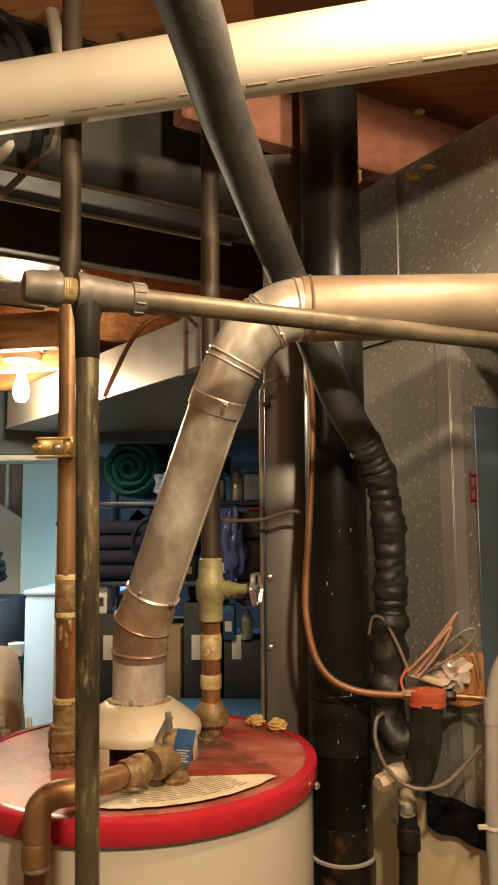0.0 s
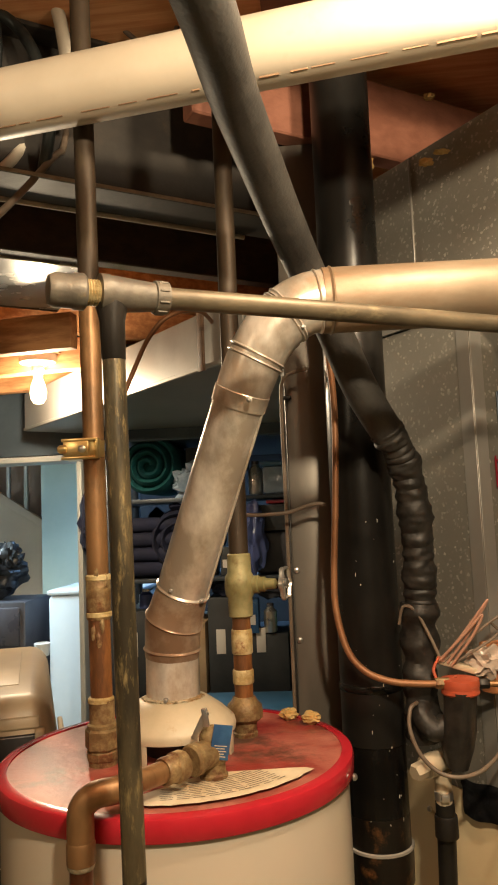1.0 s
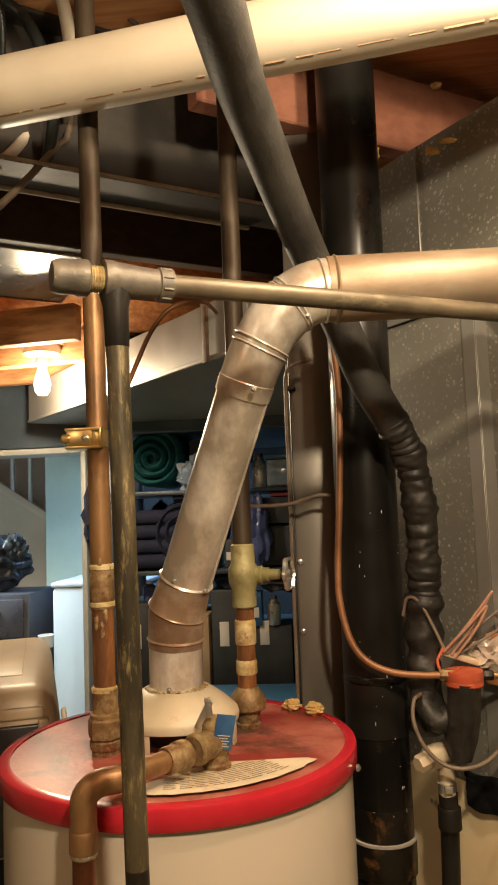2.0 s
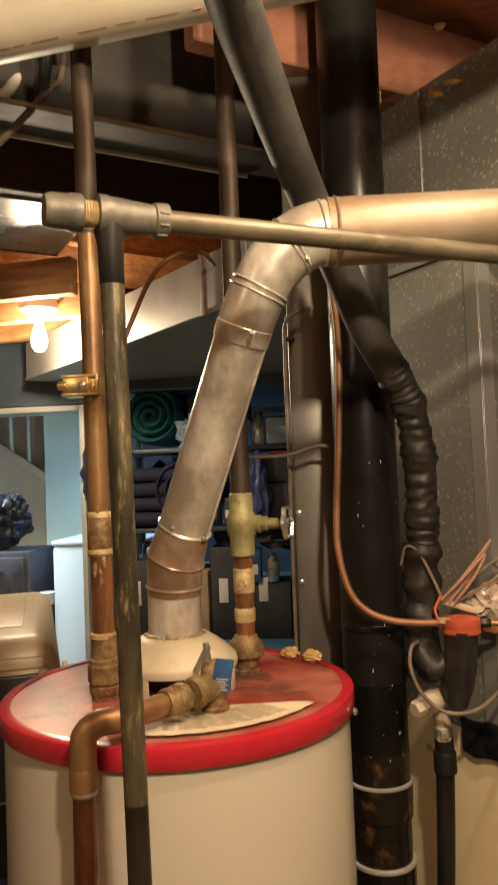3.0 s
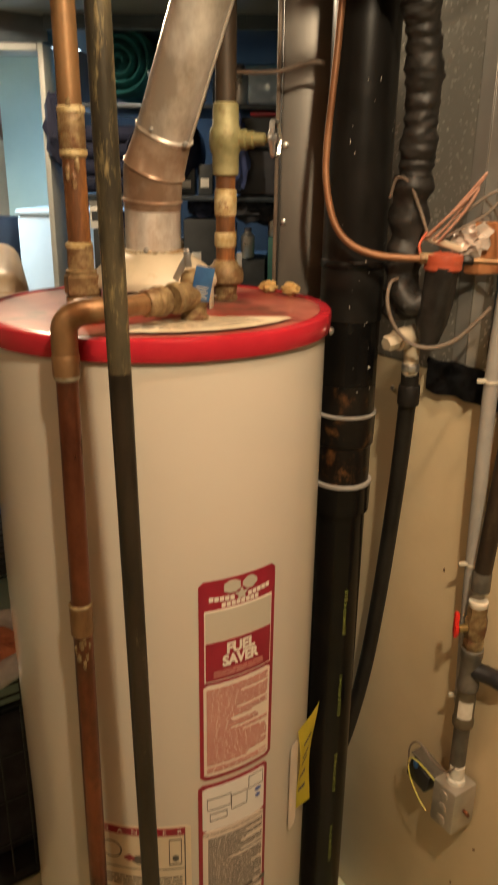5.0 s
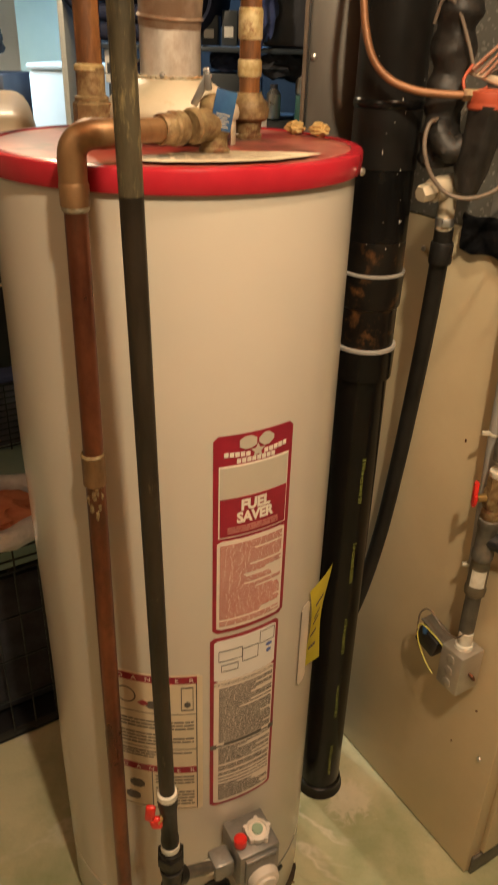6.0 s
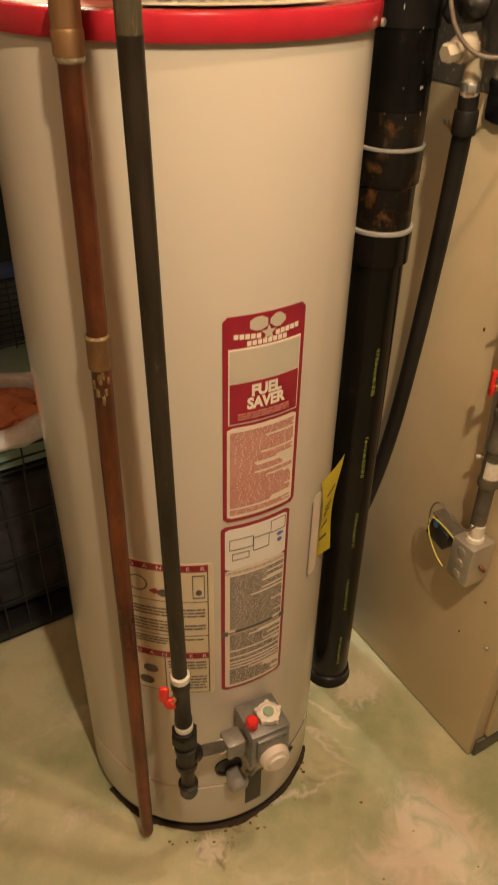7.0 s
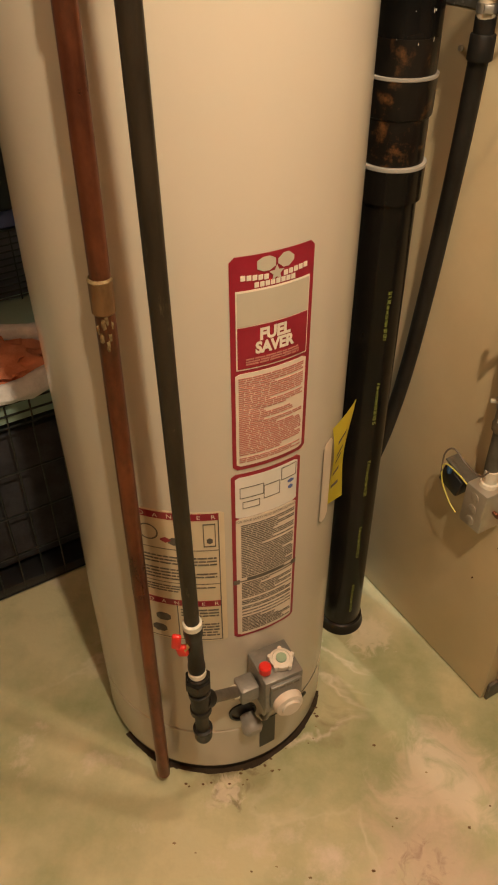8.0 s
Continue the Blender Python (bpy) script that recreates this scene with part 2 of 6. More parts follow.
M["joist_dark"] = mat("dark_stained_joist", (0.12, 0.07, 0.042), (0.19, 0.11, 0.066), 0.65, 0, 5, 0.3, 60, (0.6, 9, 9))
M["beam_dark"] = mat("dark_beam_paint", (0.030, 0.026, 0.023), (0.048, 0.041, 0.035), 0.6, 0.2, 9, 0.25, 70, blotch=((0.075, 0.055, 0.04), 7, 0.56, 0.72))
# Pale tan that paints the light caught along the beam's edges.
M["beam_edge_light"] = mat("light_edge", (0.26, 0.22, 0.17), (0.36, 0.31, 0.24), 0.8, 0, 30, 0.2, 120)
# Dark brown that stands in for the duct face lying in shade.
M["duct_dark"] = mat("shaded_duct_brown", (0.040, 0.020, 0.012), (0.065, 0.034, 0.020), 0.65, 0, 5, 0.3, 60, (0.6, 9, 9))
M["ply"] = mat("fir_plywood", (0.66, 0.29, 0.125), (0.82, 0.45, 0.22), 0.62, 0, 4, 0.2, 50, (1.2, 14, 14))
M["redply"] = mat("reddish_pine", (0.21, 0.082, 0.050), (0.28, 0.115, 0.072), 0.6, 0, 4, 0.2, 60, (0.6, 7, 7))
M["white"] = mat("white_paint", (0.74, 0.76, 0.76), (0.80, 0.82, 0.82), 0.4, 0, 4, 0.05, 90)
M["wall"] = mat("pale_wall", (0.62, 0.62, 0.58), (0.68, 0.68, 0.64), 0.7, 0, 3, 0.1, 120)
M["mint"] = mat("pale_mint_wall", (0.60, 0.72, 0.62), (0.66, 0.77, 0.67), 0.6, 0, 3, 0.08, 120)
M["beigewall"] = mat("beige_stair_wall", (0.68, 0.55, 0.44), (0.73, 0.60, 0.48), 0.7, 0, 3, 0.1, 120)
M["block"] = mat("grey_foundation", (0.25, 0.25, 0.25), (0.34, 0.34, 0.33), 0.85, 0, 4, 0.4, 60)
# Near-black wall colour stands in for the unlit storage end.
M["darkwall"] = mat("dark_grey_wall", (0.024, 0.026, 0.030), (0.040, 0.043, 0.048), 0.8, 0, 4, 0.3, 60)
M["plastic_white"] = mat("pale_blue_white_enamel", (0.66, 0.76, 0.84), (0.71, 0.80, 0.88), 0.3, 0, 4, 0.02, 60)
M["stairback"] = mat("shaded_stair_wall", (0.50, 0.37, 0.29), (0.56, 0.42, 0.33), 0.7, 0, 3, 0.1, 120)
M["greytrim"] = mat("dull_grey_trim", (0.36, 0.37, 0.35), (0.42, 0.43, 0.41), 0.5, 0, 6, 0.05, 90)
M["cream_plastic"] = mat("tan_plastic", (0.48, 0.39, 0.27), (0.55, 0.45, 0.315), 0.42, 0, 5, 0.1, 90)
M["grey_plastic"] = mat("grey_plastic", (0.05, 0.05, 0.062), (0.075, 0.075, 0.09), 0.45, 0, 5, 0.05, 90)
M["drawer"] = mat("smoky_drawer", (0.06, 0.06, 0.078), (0.095, 0.095, 0.115), 0.28, 0, 5, 0.02, 90)
M["black"] = mat("black_plastic", (0.014, 0.014, 0.016), (0.022, 0.022, 0.024), 0.35, 0, 8, 0.05, 90)
M["blackbag"] = mat("black_bag_film", (0.008, 0.008, 0.010), (0.022, 0.022, 0.024), 0.36, 0, 30, 1.0, 60)
M["teal"] = mat("teal_fleece", (0.005, 0.085, 0.095), (0.012, 0.14, 0.15), 0.9, 0, 14, 0.6, 120)
M["navy"] = mat("navy_quilt", (0.004, 0.006, 0.023), (0.009, 0.012, 0.038), 0.85, 0, 14, 0.6, 80)
M["bluebin"] = mat("blue_tote", (0.04, 0.13, 0.24), (0.06, 0.17, 0.30), 0.4, 0, 6, 0.05, 60)
M["greenbin"] = mat("green_tote", (0.04, 0.14, 0.12), (0.06, 0.19, 0.16), 0.4, 0, 6, 0.05, 60)
M["clear"] = mat("clear_film", (0.28, 0.38, 0.52), (0.46, 0.58, 0.74), 0.12, 0, 10, 0.8, 25, spec=0.8)
M["card"] = mat("cardboard", (0.36, 0.25, 0.14), (0.42, 0.30, 0.18), 0.8, 0, 8, 0.1, 100)
M["darkcard"] = mat("dark_printed_card", (0.03, 0.035, 0.04), (0.05, 0.055, 0.06), 0.5, 0, 8, 0.05, 100)
M["shelf"] = mat("grey_shelf_steel", (0.05, 0.062, 0.078), (0.075, 0.09, 0.11), 0.4, 0.4, 6, 0.03, 80)
M["cloth"] = mat("dark_cloth", (0.02, 0.02, 0.025), (0.04, 0.04, 0.05), 0.9, 0, 14, 0.6, 80)
M["orange_fleece"] = mat("orange_fleece", (0.62, 0.20, 0.10), (0.74, 0.29, 0.16), 0.95, 0, 20, 0.6, 160)
M["white_fleece"] = mat("white_fleece", (0.72, 0.70, 0.70), (0.82, 0.80, 0.80), 0.95, 0, 30, 0.9, 160)
M["wire_black"] = mat("black_coated_wire", (0.015, 0.018, 0.018), (0.03, 0.035, 0.035), 0.35, 0.3, 20, 0.05, 90)
M["mintpanel"] = mat("mint_tray", (0.30, 0.44, 0.38), (0.36, 0.50, 0.44), 0.5, 0, 6, 0.05, 90)
M["bluecrate"] = mat("blue_lid", (0.05, 0.07, 0.20), (0.08, 0.11, 0.28), 0.3, 0, 6, 0.05, 90)
M["label_red"] = mat("label_maroon", (0.25, 0.010, 0.026), (0.29, 0.014, 0.032), 0.32, 0, 20, 0.02, 90)
M["label_paper"] = mat("label_paper", (0.66, 0.56, 0.46), (0.70, 0.61, 0.50), 0.45, 0, 10, 0.03, 120)
M["label_white"] = mat("label_white", (0.70, 0.66, 0.60), (0.74, 0.70, 0.64), 0.4, 0, 10, 0.03, 120)
M["label_sand"] = mat("label_sand", (0.60, 0.50, 0.34), (0.64, 0.54, 0.38), 0.45, 0, 10, 0.03, 120)
M["label_grey"] = mat("label_grey_panel", (0.47, 0.43, 0.34), (0.49, 0.45, 0.36), 0.35, 0, 10, 0.02, 120)
M["ink"] = mat("grey_black_ink", (0.085, 0.07, 0.06), (0.13, 0.11, 0.09), 0.5, 0, 40, 0)
M["ink_red"] = mat("faded_red_ink", (0.42, 0.16, 0.13), (0.46, 0.20, 0.16), 0.5, 0, 40, 0)
M["ink_cream"] = mat("cream_print", (0.70, 0.63, 0.52), (0.74, 0.67, 0.56), 0.4, 0, 40, 0)
M["ink_blue"] = mat("blue_stamp", (0.10, 0.14, 0.36), (0.14, 0.18, 0.42), 0.5, 0, 40, 0)
M["paper_old"] = mat("yellowed_paper", (0.56, 0.46, 0.30), (0.66, 0.57, 0.42), 0.6, 0, 12, 0.2, 100, blotch=((0.42, 0.28, 0.16), 14, 0.6, 0.75))
M["yellow"] = mat("yellow_tag", (0.72, 0.60, 0.04), (0.78, 0.66, 0.08), 0.4, 0, 8, 0.05, 90)
M["bluetag"] = mat("blue_metal_tag", (0.03, 0.09, 0.22), (0.05, 0.14, 0.30), 0.35, 0.3, 20, 0.1, 120, blotch=((0.45, 0.45, 0.42), 30, 0.62, 0.72))
M["steel"] = mat("bright_steel", (0.55, 0.54, 0.52), (0.66, 0.65, 0.62), 0.3, 0.9, 14, 0.05, 90)
M["valve_grey"] = mat("cast_grey_valve", (0.22, 0.21, 0.195), (0.30, 0.285, 0.26), 0.42, 0.5, 20, 0.3, 200)
M["knob"] = mat("off_white_knob", (0.62, 0.55, 0.47), (0.70, 0.63, 0.55), 0.4, 0, 12, 0.05, 90)
M["red_plastic"] = mat("red_plastic", (0.62, 0.02, 0.015), (0.70, 0.03, 0.02), 0.3, 0, 12, 0.05, 90)
M["green"] = mat("green_dial", (0.22, 0.32, 0.22), (0.28, 0.38, 0.27), 0.4, 0, 12, 0.05, 90)
M["pvc_grey"] = mat("grey_pvc", (0.30, 0.28, 0.25), (0.36, 0.34, 0.31), 0.42, 0, 8, 0.05, 90)
M["pvc_white"] = mat("white_pvc", (0.56, 0.50, 0.38), (0.64, 0.58, 0.46), 0.4, 0, 8, 0.05, 90)
M["pvc_beige"] = mat("beige_pvc", (0.50, 0.42, 0.30), (0.56, 0.48, 0.36), 0.45, 0, 8, 0.1, 90)
M["hose"] = mat("black_rubber_hose", (0.011, 0.010, 0.009), (0.020, 0.018, 0.016), 0.5, 0, 8, 0.05, 90, spec=0.3)
M["film"] = mat("crumpled_clear_plastic", (0.40, 0.32, 0.26), (0.62, 0.52, 0.44), 0.12, 0, 14, 0.8, 40, spec=0.9)
M["wire_pink"] = mat("pinkish_thermostat_wire", (0.33, 0.165, 0.11), (0.42, 0.23, 0.16), 0.5, 0, 20, 0.05, 90)
M["wire_grey"] = mat("grey_brown_wire", (0.13, 0.095, 0.07), (0.20, 0.155, 0.115), 0.5, 0, 20, 0.05, 90)
M["wire_yellow"] = mat("yellow_wire", (0.62, 0.56, 0.10), (0.70, 0.64, 0.16), 0.45, 0, 20, 0.02, 90)
M["print_green"] = mat("green_yellow_print", (0.36, 0.42, 0.07), (0.42, 0.48, 0.10), 0.6, 0, 40, 0)
M["orange"] = mat("orange_red_plastic", (0.40, 0.07, 0.03), (0.48, 0.11, 0.05), 0.6, 0, 12, 0.15, 90, blotch=((0.42, 0.24, 0.17), 25, 0.56, 0.72))
M["foamblob"] = mat("yellow_spray_foam", (0.46, 0.29, 0.09), (0.60, 0.43, 0.18), 0.8, 0, 60, 0.9, 120)
M["galvbox"] = mat("zinc_junction_box", (0.50, 0.46, 0.40), (0.60, 0.56, 0.50), 0.38, 0.7, 14, 0.08, 90)
M["porcelain"] = mat("white_porcelain", (0.76, 0.74, 0.70), (0.80, 0.78, 0.74), 0.2, 0, 5, 0.02, 60)
M["bulb"] = mat("lit_bulb", (0.9, 0.85, 0.7), None, 0.3, 0, 5, 0, 60, glow=((1.0, 0.76, 0.45), 10))
M["tube"] = mat("lit_tube", (0.85, 0.9, 0.95), None, 0.3, 0, 5, 0, 60, glow=((0.75, 0.9, 1.0), 3))
M["cable_white"] = mat("white_cable", (0.62, 0.56, 0.46), (0.68, 0.62, 0.52), 0.5, 0, 8, 0.05, 90)


# ---- mesh helpers ----
def thing(name, place, label, category, group="", kind=""):
    o = new(name)
    o.empty_display_size = 0.02
    o.location = place
    return tagged(o, label, category, group, kind)


def top_of(o):
    while o.parent:
        o = o.parent
    return o


def finish(name, bm, material, smooth):
    me = bpy.data.meshes.new(name)
    bmesh.ops.recalc_face_normals(bm, faces=bm.faces[:])
    if smooth:
        for f in bm.faces:
            f.smooth = True
        for e in bm.edges:
            if len(e.link_faces) == 2 and e.calc_face_angle(0) > radians(38):
                e.smooth = False
    bm.to_mesh(me)
    bm.free()
    me.materials.append(M[material])
    return me


def part(name, bm, material, parent, label="", smooth=True):
    """Links a bmesh given in world metres as one mesh under a thing or a part."""
    bm.transform(Matrix.Translation(-top_of(parent).location))
    o = new(name, finish(name, bm, material, smooth))
    o.parent = parent
    return tagged(o, label)


def solo(name, bm, material, label, category, group="", kind="", smooth=True, base=None):
    """One plain mesh that is a thing of its own; its origin at its base."""
    if base is None:
        vs = [v.co for v in bm.verts]
        base = Vector((sum(v.x for v in vs) / len(vs), sum(v.y for v in vs) / len(vs), min(v.z for v in vs)))
    bm.transform(Matrix.Translation(-Vector(base)))
    o = new(name, finish(name, bm, material, smooth))
    o.location = base
    return tagged(o, label, category, group, kind)


def join(*bms):
    out = bms[0]
    for b in bms[1:]:
        me = bpy.data.meshes.new("tmp")
        b.to_mesh(me)
        out.from_mesh(me)
        bpy.data.meshes.remove(me)
        b.free()
    return out


def box(size, m=None, bevel=0.0, seg=2):
    bm = bmesh.new()
    bmesh.ops.create_cube(bm, size=1.0)
    bm.transform(Matrix.Diagonal((*size, 1)))
    if bevel:
        bmesh.ops.bevel(bm, geom=bm.edges[:], offset=bevel, segments=seg, profile=0.5, affect="EDGES")
    if m is not None:
        bm.transform(m)
    return bm


def span(p0, p1, bevel=0.0):
    """An axis-aligned box between two corners."""
    a, b = Vector(p0), Vector(p1)
    return box([abs(b[i] - a[i]) for i in range(3)], Matrix.Translation((a + b) / 2), bevel)


def lathe(profile, m=None, n=40, sweep=360.0, wob=0.0):
    """A turned body: (radius, height) pairs round the z axis."""
    bm = bmesh.new()
    rings = []
    full = sweep >= 360
    k = n if full else n + 1
    for r, z in profile:
        ring = []
        for i in range(k):
            a = radians(sweep) * i / n
            q = r * (1 + wob * math.sin(3 * a + z * 40))
            ring.append(bm.verts.new((q * math.cos(a), q * math.sin(a), z)))
        rings.append(ring)
    for a, b in zip(rings, rings[1:]):
        for i in range(n if full else n):
            j = (i + 1) % k
            bm.faces.new((a[i], a[j], b[j], b[i]))
    if full:
        if profile[0][0] > 1e-5:
            bm.faces.new(rings[0][::-1])
        if profile[-1][0] > 1e-5:
            bm.faces.new(rings[-1])
    bmesh.ops.remove_doubles(bm, verts=bm.verts[:], dist=1e-6)
    if m is not None:
        bm.transform(m)
    return bm


def smooth_path(pts, n=8):
    """Catmull-Rom through the given points."""
    p = [Vector(q) for q in pts]
    p = [2 * p[0] - p[1]] + p + [2 * p[-1] - p[-2]]
    out = []
    for i in range(1, len(p) - 2):
        for k in range(n):
            t = k / n
            a, b, c, d = p[i - 1], p[i], p[i + 1], p[i + 2]
            out.append(0.5 * (2 * b + (c - a) * t + (2 * a - 5 * b + 4 * c - d) * t * t + (3 * b - a - 3 * c + d) * t ** 3))
    return out + [p[-2]]


def tube(pts, r, n=14, radii=None, wobble=0.0, rough=60.0):
    """A round tube along a path, closed at its ends."""
    pts = [Vector(q) for q in pts]
    bm = bmesh.new()
    t0 = (pts[1] - pts[0]).normalized()
    up = Vector((0, 0, 1)) if abs(t0.z) < 0.9 else Vector((1, 0, 0))
    side = t0.cross(up).normalized()
    rings = []
    for i, q in enumerate(pts):
        t = (pts[min(i + 1, len(pts) - 1)] - pts[max(i - 1, 0)]).normalized()
        side = (side - t * side.dot(t)).normalized()
        b = t.cross(side)
        rad = radii[i] if radii else r
        ring = []
        for k in range(n):
            a = 2 * math.pi * k / n
            d = side * math.cos(a) + b * math.sin(a)
            w = rad * (1 + wobble * noise.noise(q * rough + d * 1.3)) if wobble else rad
            ring.append(bm.verts.new(q + d * w))
        rings.append(ring)
    for a, b in zip(rings, rings[1:]):
        for k in range(n):
            bm.faces.new((a[k], a[(k + 1) % n], b[(k + 1) % n], b[k]))
    bm.faces.new(rings[0][::-1])
    bm.faces.new(rings[-1])
    return bm


def along(p0, p1):
    """The pose at p0 whose z axis points to p1."""
    d = Vector(p1) - Vector(p0)
    return Matrix.Translation(p0) @ d.to_track_quat("Z", "Y").to_matrix().to_4x4()


def rod(p0, p1, r, n=16):
    return lathe([(r, 0), (r, (Vector(p1) - Vector(p0)).length)], along(p0, p1), n)


def hexnut(p0, p1, r):
    length = (Vector(p1) - Vector(p0)).length
    return lathe([(r * 0.86, 0), (r, length * 0.12), (r, length * 0.88), (r * 0.86, length)], along(p0, p1), 6)


def blob(place, r, seed, squash=(1, 1, 1), amp=0.3, freq=2.2, sub=3):
    """A lumpy rounded mass."""
    bm = bmesh.new()
    bmesh.ops.create_icosphere(bm, subdivisions=sub, radius=1.0)
    for v in bm.verts:
        k = 1 + amp * noise.noise(v.co * freq + Vector((seed * 7.1, seed * 3.3, 0)))
        v.co = Vector((v.co.x * squash[0], v.co.y * squash[1], v.co.z * squash[2])) * k * r
    bm.transform(Matrix.Translation(place))
    return bm


def text_mesh(words, size, bold=0.0):
    """Flat letters from the built-in font, centred, as a bmesh in the x-y plane."""
    c = bpy.data.curves.new("words", "FONT")
    c.body, c.size, c.align_x, c.align_y, c.resolution_u, c.offset = words, size, "CENTER", "CENTER", 3, bold
    o = bpy.data.objects.new("words", c)
    scene.collection.objects.link(o)
    bpy.context.view_layer.update()
    me = bpy.data.meshes.new_from_object(o.evaluated_get(bpy.context.evaluated_depsgraph_get()))
    bm = bmesh.new()
    bm.from_mesh(me)
    bpy.data.meshes.remove(me)
    bpy.data.objects.remove(o)
    bpy.data.curves.remove(c)
    return bm


# House axes: U runs along the furnace's side towards its front, V across it.
U = Vector((0.595, -0.804, 0)).normalized()
V = Vector((0.804, 0.595, 0)).normalized()
UP = Vector((0, 0, 1))
HOUSE = Matrix((U, V, UP)).transposed().to_4x4()


def house(place, lift=0.0):
    """A pose at a place whose x axis is U and y axis V."""
    return Matrix.Translation(Vector(place) + UP * lift) @ HOUSE


# ---- the room ----
solo("floor", span((-4.0, -2.2, -0.12), (2.6, 7.0, 0.0)), "concrete", "worn greenish grey painted concrete basement floor", "floor", kind="structure", smooth=False)
solo("wall_south", span((-4.0, -2.3, 0.0), (2.6, -2.2, 2.6)), "block", "grey concrete foundation wall", "wall", kind="structure", smooth=False)
solo("wall_east", span((2.6, -2.2, 0.0), (2.7, 7.0, 2.6)), "block", "grey concrete foundation wall", "wall", kind="structure", smooth=False)
solo("wall_west", span((-4.1, -2.2, 0.0), (-4.0, 7.0, 2.6)), "beigewall", "beige painted basement wall", "wall", kind="structure", smooth=False)
solo("wall_north", span((-1.34, 4.9, 0.0), (2.6, 5.0, 2.6)), "darkwall", "foundation wall behind the storage shelves, coloured near black for the dimness", "wall", kind="structure", smooth=False)
solo("wall_mint", span((-1.694, 4.9, 0.0), (-1.34, 5.0, 2.6)), "mint", "pale mint wall behind the white appliance", "wall", kind="structure", smooth=False)
solo("wall_stairs", span((-4.0, 5.6, 0.0), (-1.694, 5.7, 2.6)), "beigewall", "beige wall behind the open staircase", "wall", kind="structure", smooth=False)
solo("ceiling", span((-4.0, -2.2, 2.58), (2.6, 7.0, 2.62)), "ply", "orange fir plywood underside of the floor above", "ceiling", kind="structure", smooth=False)

# Joists run along V.
for k in range(-4, 9):
    if k in (-1, 0, 1):
        continue
    c = Vector((-0.17, 1.66, 2.485)) + U * (-0.40 * k)
    bm = box((0.042, 7.0, 0.19), house(c), 0.003, 1)
    solo("joist", bm, "joist", "rough sawn brown pine ceiling joist", "joist", "ceiling joists", "structure", smooth=False)

# Dark steel beam carrying the joists; behind it the return duct's shaded front face.
BV = Vector((0.833, 0.553, 0)).normalized()
BN = Vector((-BV.y, BV.x, 0))
BM = Matrix((BV, BN, UP)).transposed().to_4x4()


def by_beam(run, back, z):
    """A pose beside the beam's near lower edge: run along it, back behind it."""
    p = Vector((-0.069, 1.541, 0)) + BV * run + BN * back
    return Matrix.Translation((p.x, p.y, z)) @ BM


beam = thing("steel_beam", by_beam(-0.9, 0.05, 2.30).translation, "dark painted steel beam with pale lines for its lit edges", "beam", kind="structure")
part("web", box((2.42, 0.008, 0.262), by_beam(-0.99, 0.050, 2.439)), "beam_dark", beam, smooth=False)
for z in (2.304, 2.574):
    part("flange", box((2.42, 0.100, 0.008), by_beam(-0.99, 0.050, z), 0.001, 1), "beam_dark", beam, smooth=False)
part("flange_edge", box((2.42, 0.003, 0.007), by_beam(-0.99, -0.0016, 2.304), 0.001, 1), "beam_edge_light", beam, "flange edge coloured pale for the light it catches", smooth=False)
# Added rod, pale so that it draws the far edge's lit line.
part("cable_along_beam", rod(by_beam(-2.2, 0.103, 2.298).translation, by_beam(0.10, 0.103, 2.298).translation, 0.0055, 10), "beam_edge_light", beam, "added pale rod drawing the light line at the far flange edge")
part("end_plate", box((0.008, 0.094, 0.262), by_beam(0.224, 0.050, 2.439)), "beam_dark", beam, smooth=False)
solo("header", box((2.9, 0.040, 0.278), by_beam(-0.95, 0.380, 2.439), 0.003, 1), "duct_dark", "return duct's front face behind the steel beam, coloured dark for shade", "board", kind="structure", smooth=False)

# Partition with the door opening.
DW = 3.0
solo("wall_1", span((-4.0, DW, 1.99), (-0.80, DW + 0.12, 2.58)), "galv_blue_shade", "grey header wall above the doorway", "wall", kind="structure", smooth=False)
solo("wall_2", span((-4.0, DW, 0.0), (-1.95, DW + 0.12, 1.99)), "wall", "pale partition wall beside the doorway", "wall", kind="structure", smooth=False)
solo("trim", join(span((-0.835, DW - 0.015, 0.0), (-0.815, DW + 0.135, 1.985), 0.003), span((-1.95, DW - 0.015, 1.962), (-0.836, DW + 0.135, 1.985), 0.003)), "greytrim", "dull grey painted door casing", "trim", kind="structure")

# ---- water heater ----
CX, CY, R = -0.124, 1.214, 0.230


def on_tank(angle, z, out=0.0):
    a = radians(angle)
    return Vector((CX + (R + out) * math.sin(a), CY - (R + out) * math.cos(a), z))


def patch(a0, a1, z0, z1, out, corner=0.0):
    """A thin sheet that follows the tank, between two angles and two heights, with rounded corners."""
    bm = bmesh.new()
    n = max(2, int(abs(a1 - a0) / 1.5))
    rows = []
    for i in range(n + 1):
        a = a0 + (a1 - a0) * i / n
        d = min(abs(a - a0), abs(a1 - a)) * radians(1) * R
        cut = corner - math.sqrt(max(0, corner ** 2 - (corner - d) ** 2)) if d < corner else 0
        rows.append((bm.verts.new(on_tank(a, z0 + cut, out)), bm.verts.new(on_tank(a, z1 - cut, out)), bm.verts.new(on_tank(a, z0 + cut, out - 0.0006)), bm.verts.new(on_tank(a, z1 - cut, out - 0.0006))))
    for p, q in zip(rows, rows[1:]):
        bm.faces.new((p[0], q[0], q[1], p[1]))
        bm.faces.new((p[2], p[3], q[3], q[2]))
        bm.faces.new((p[1], q[1], q[3], p[3]))
        bm.faces.new((p[0], p[2], q[2], q[0]))
    return bm


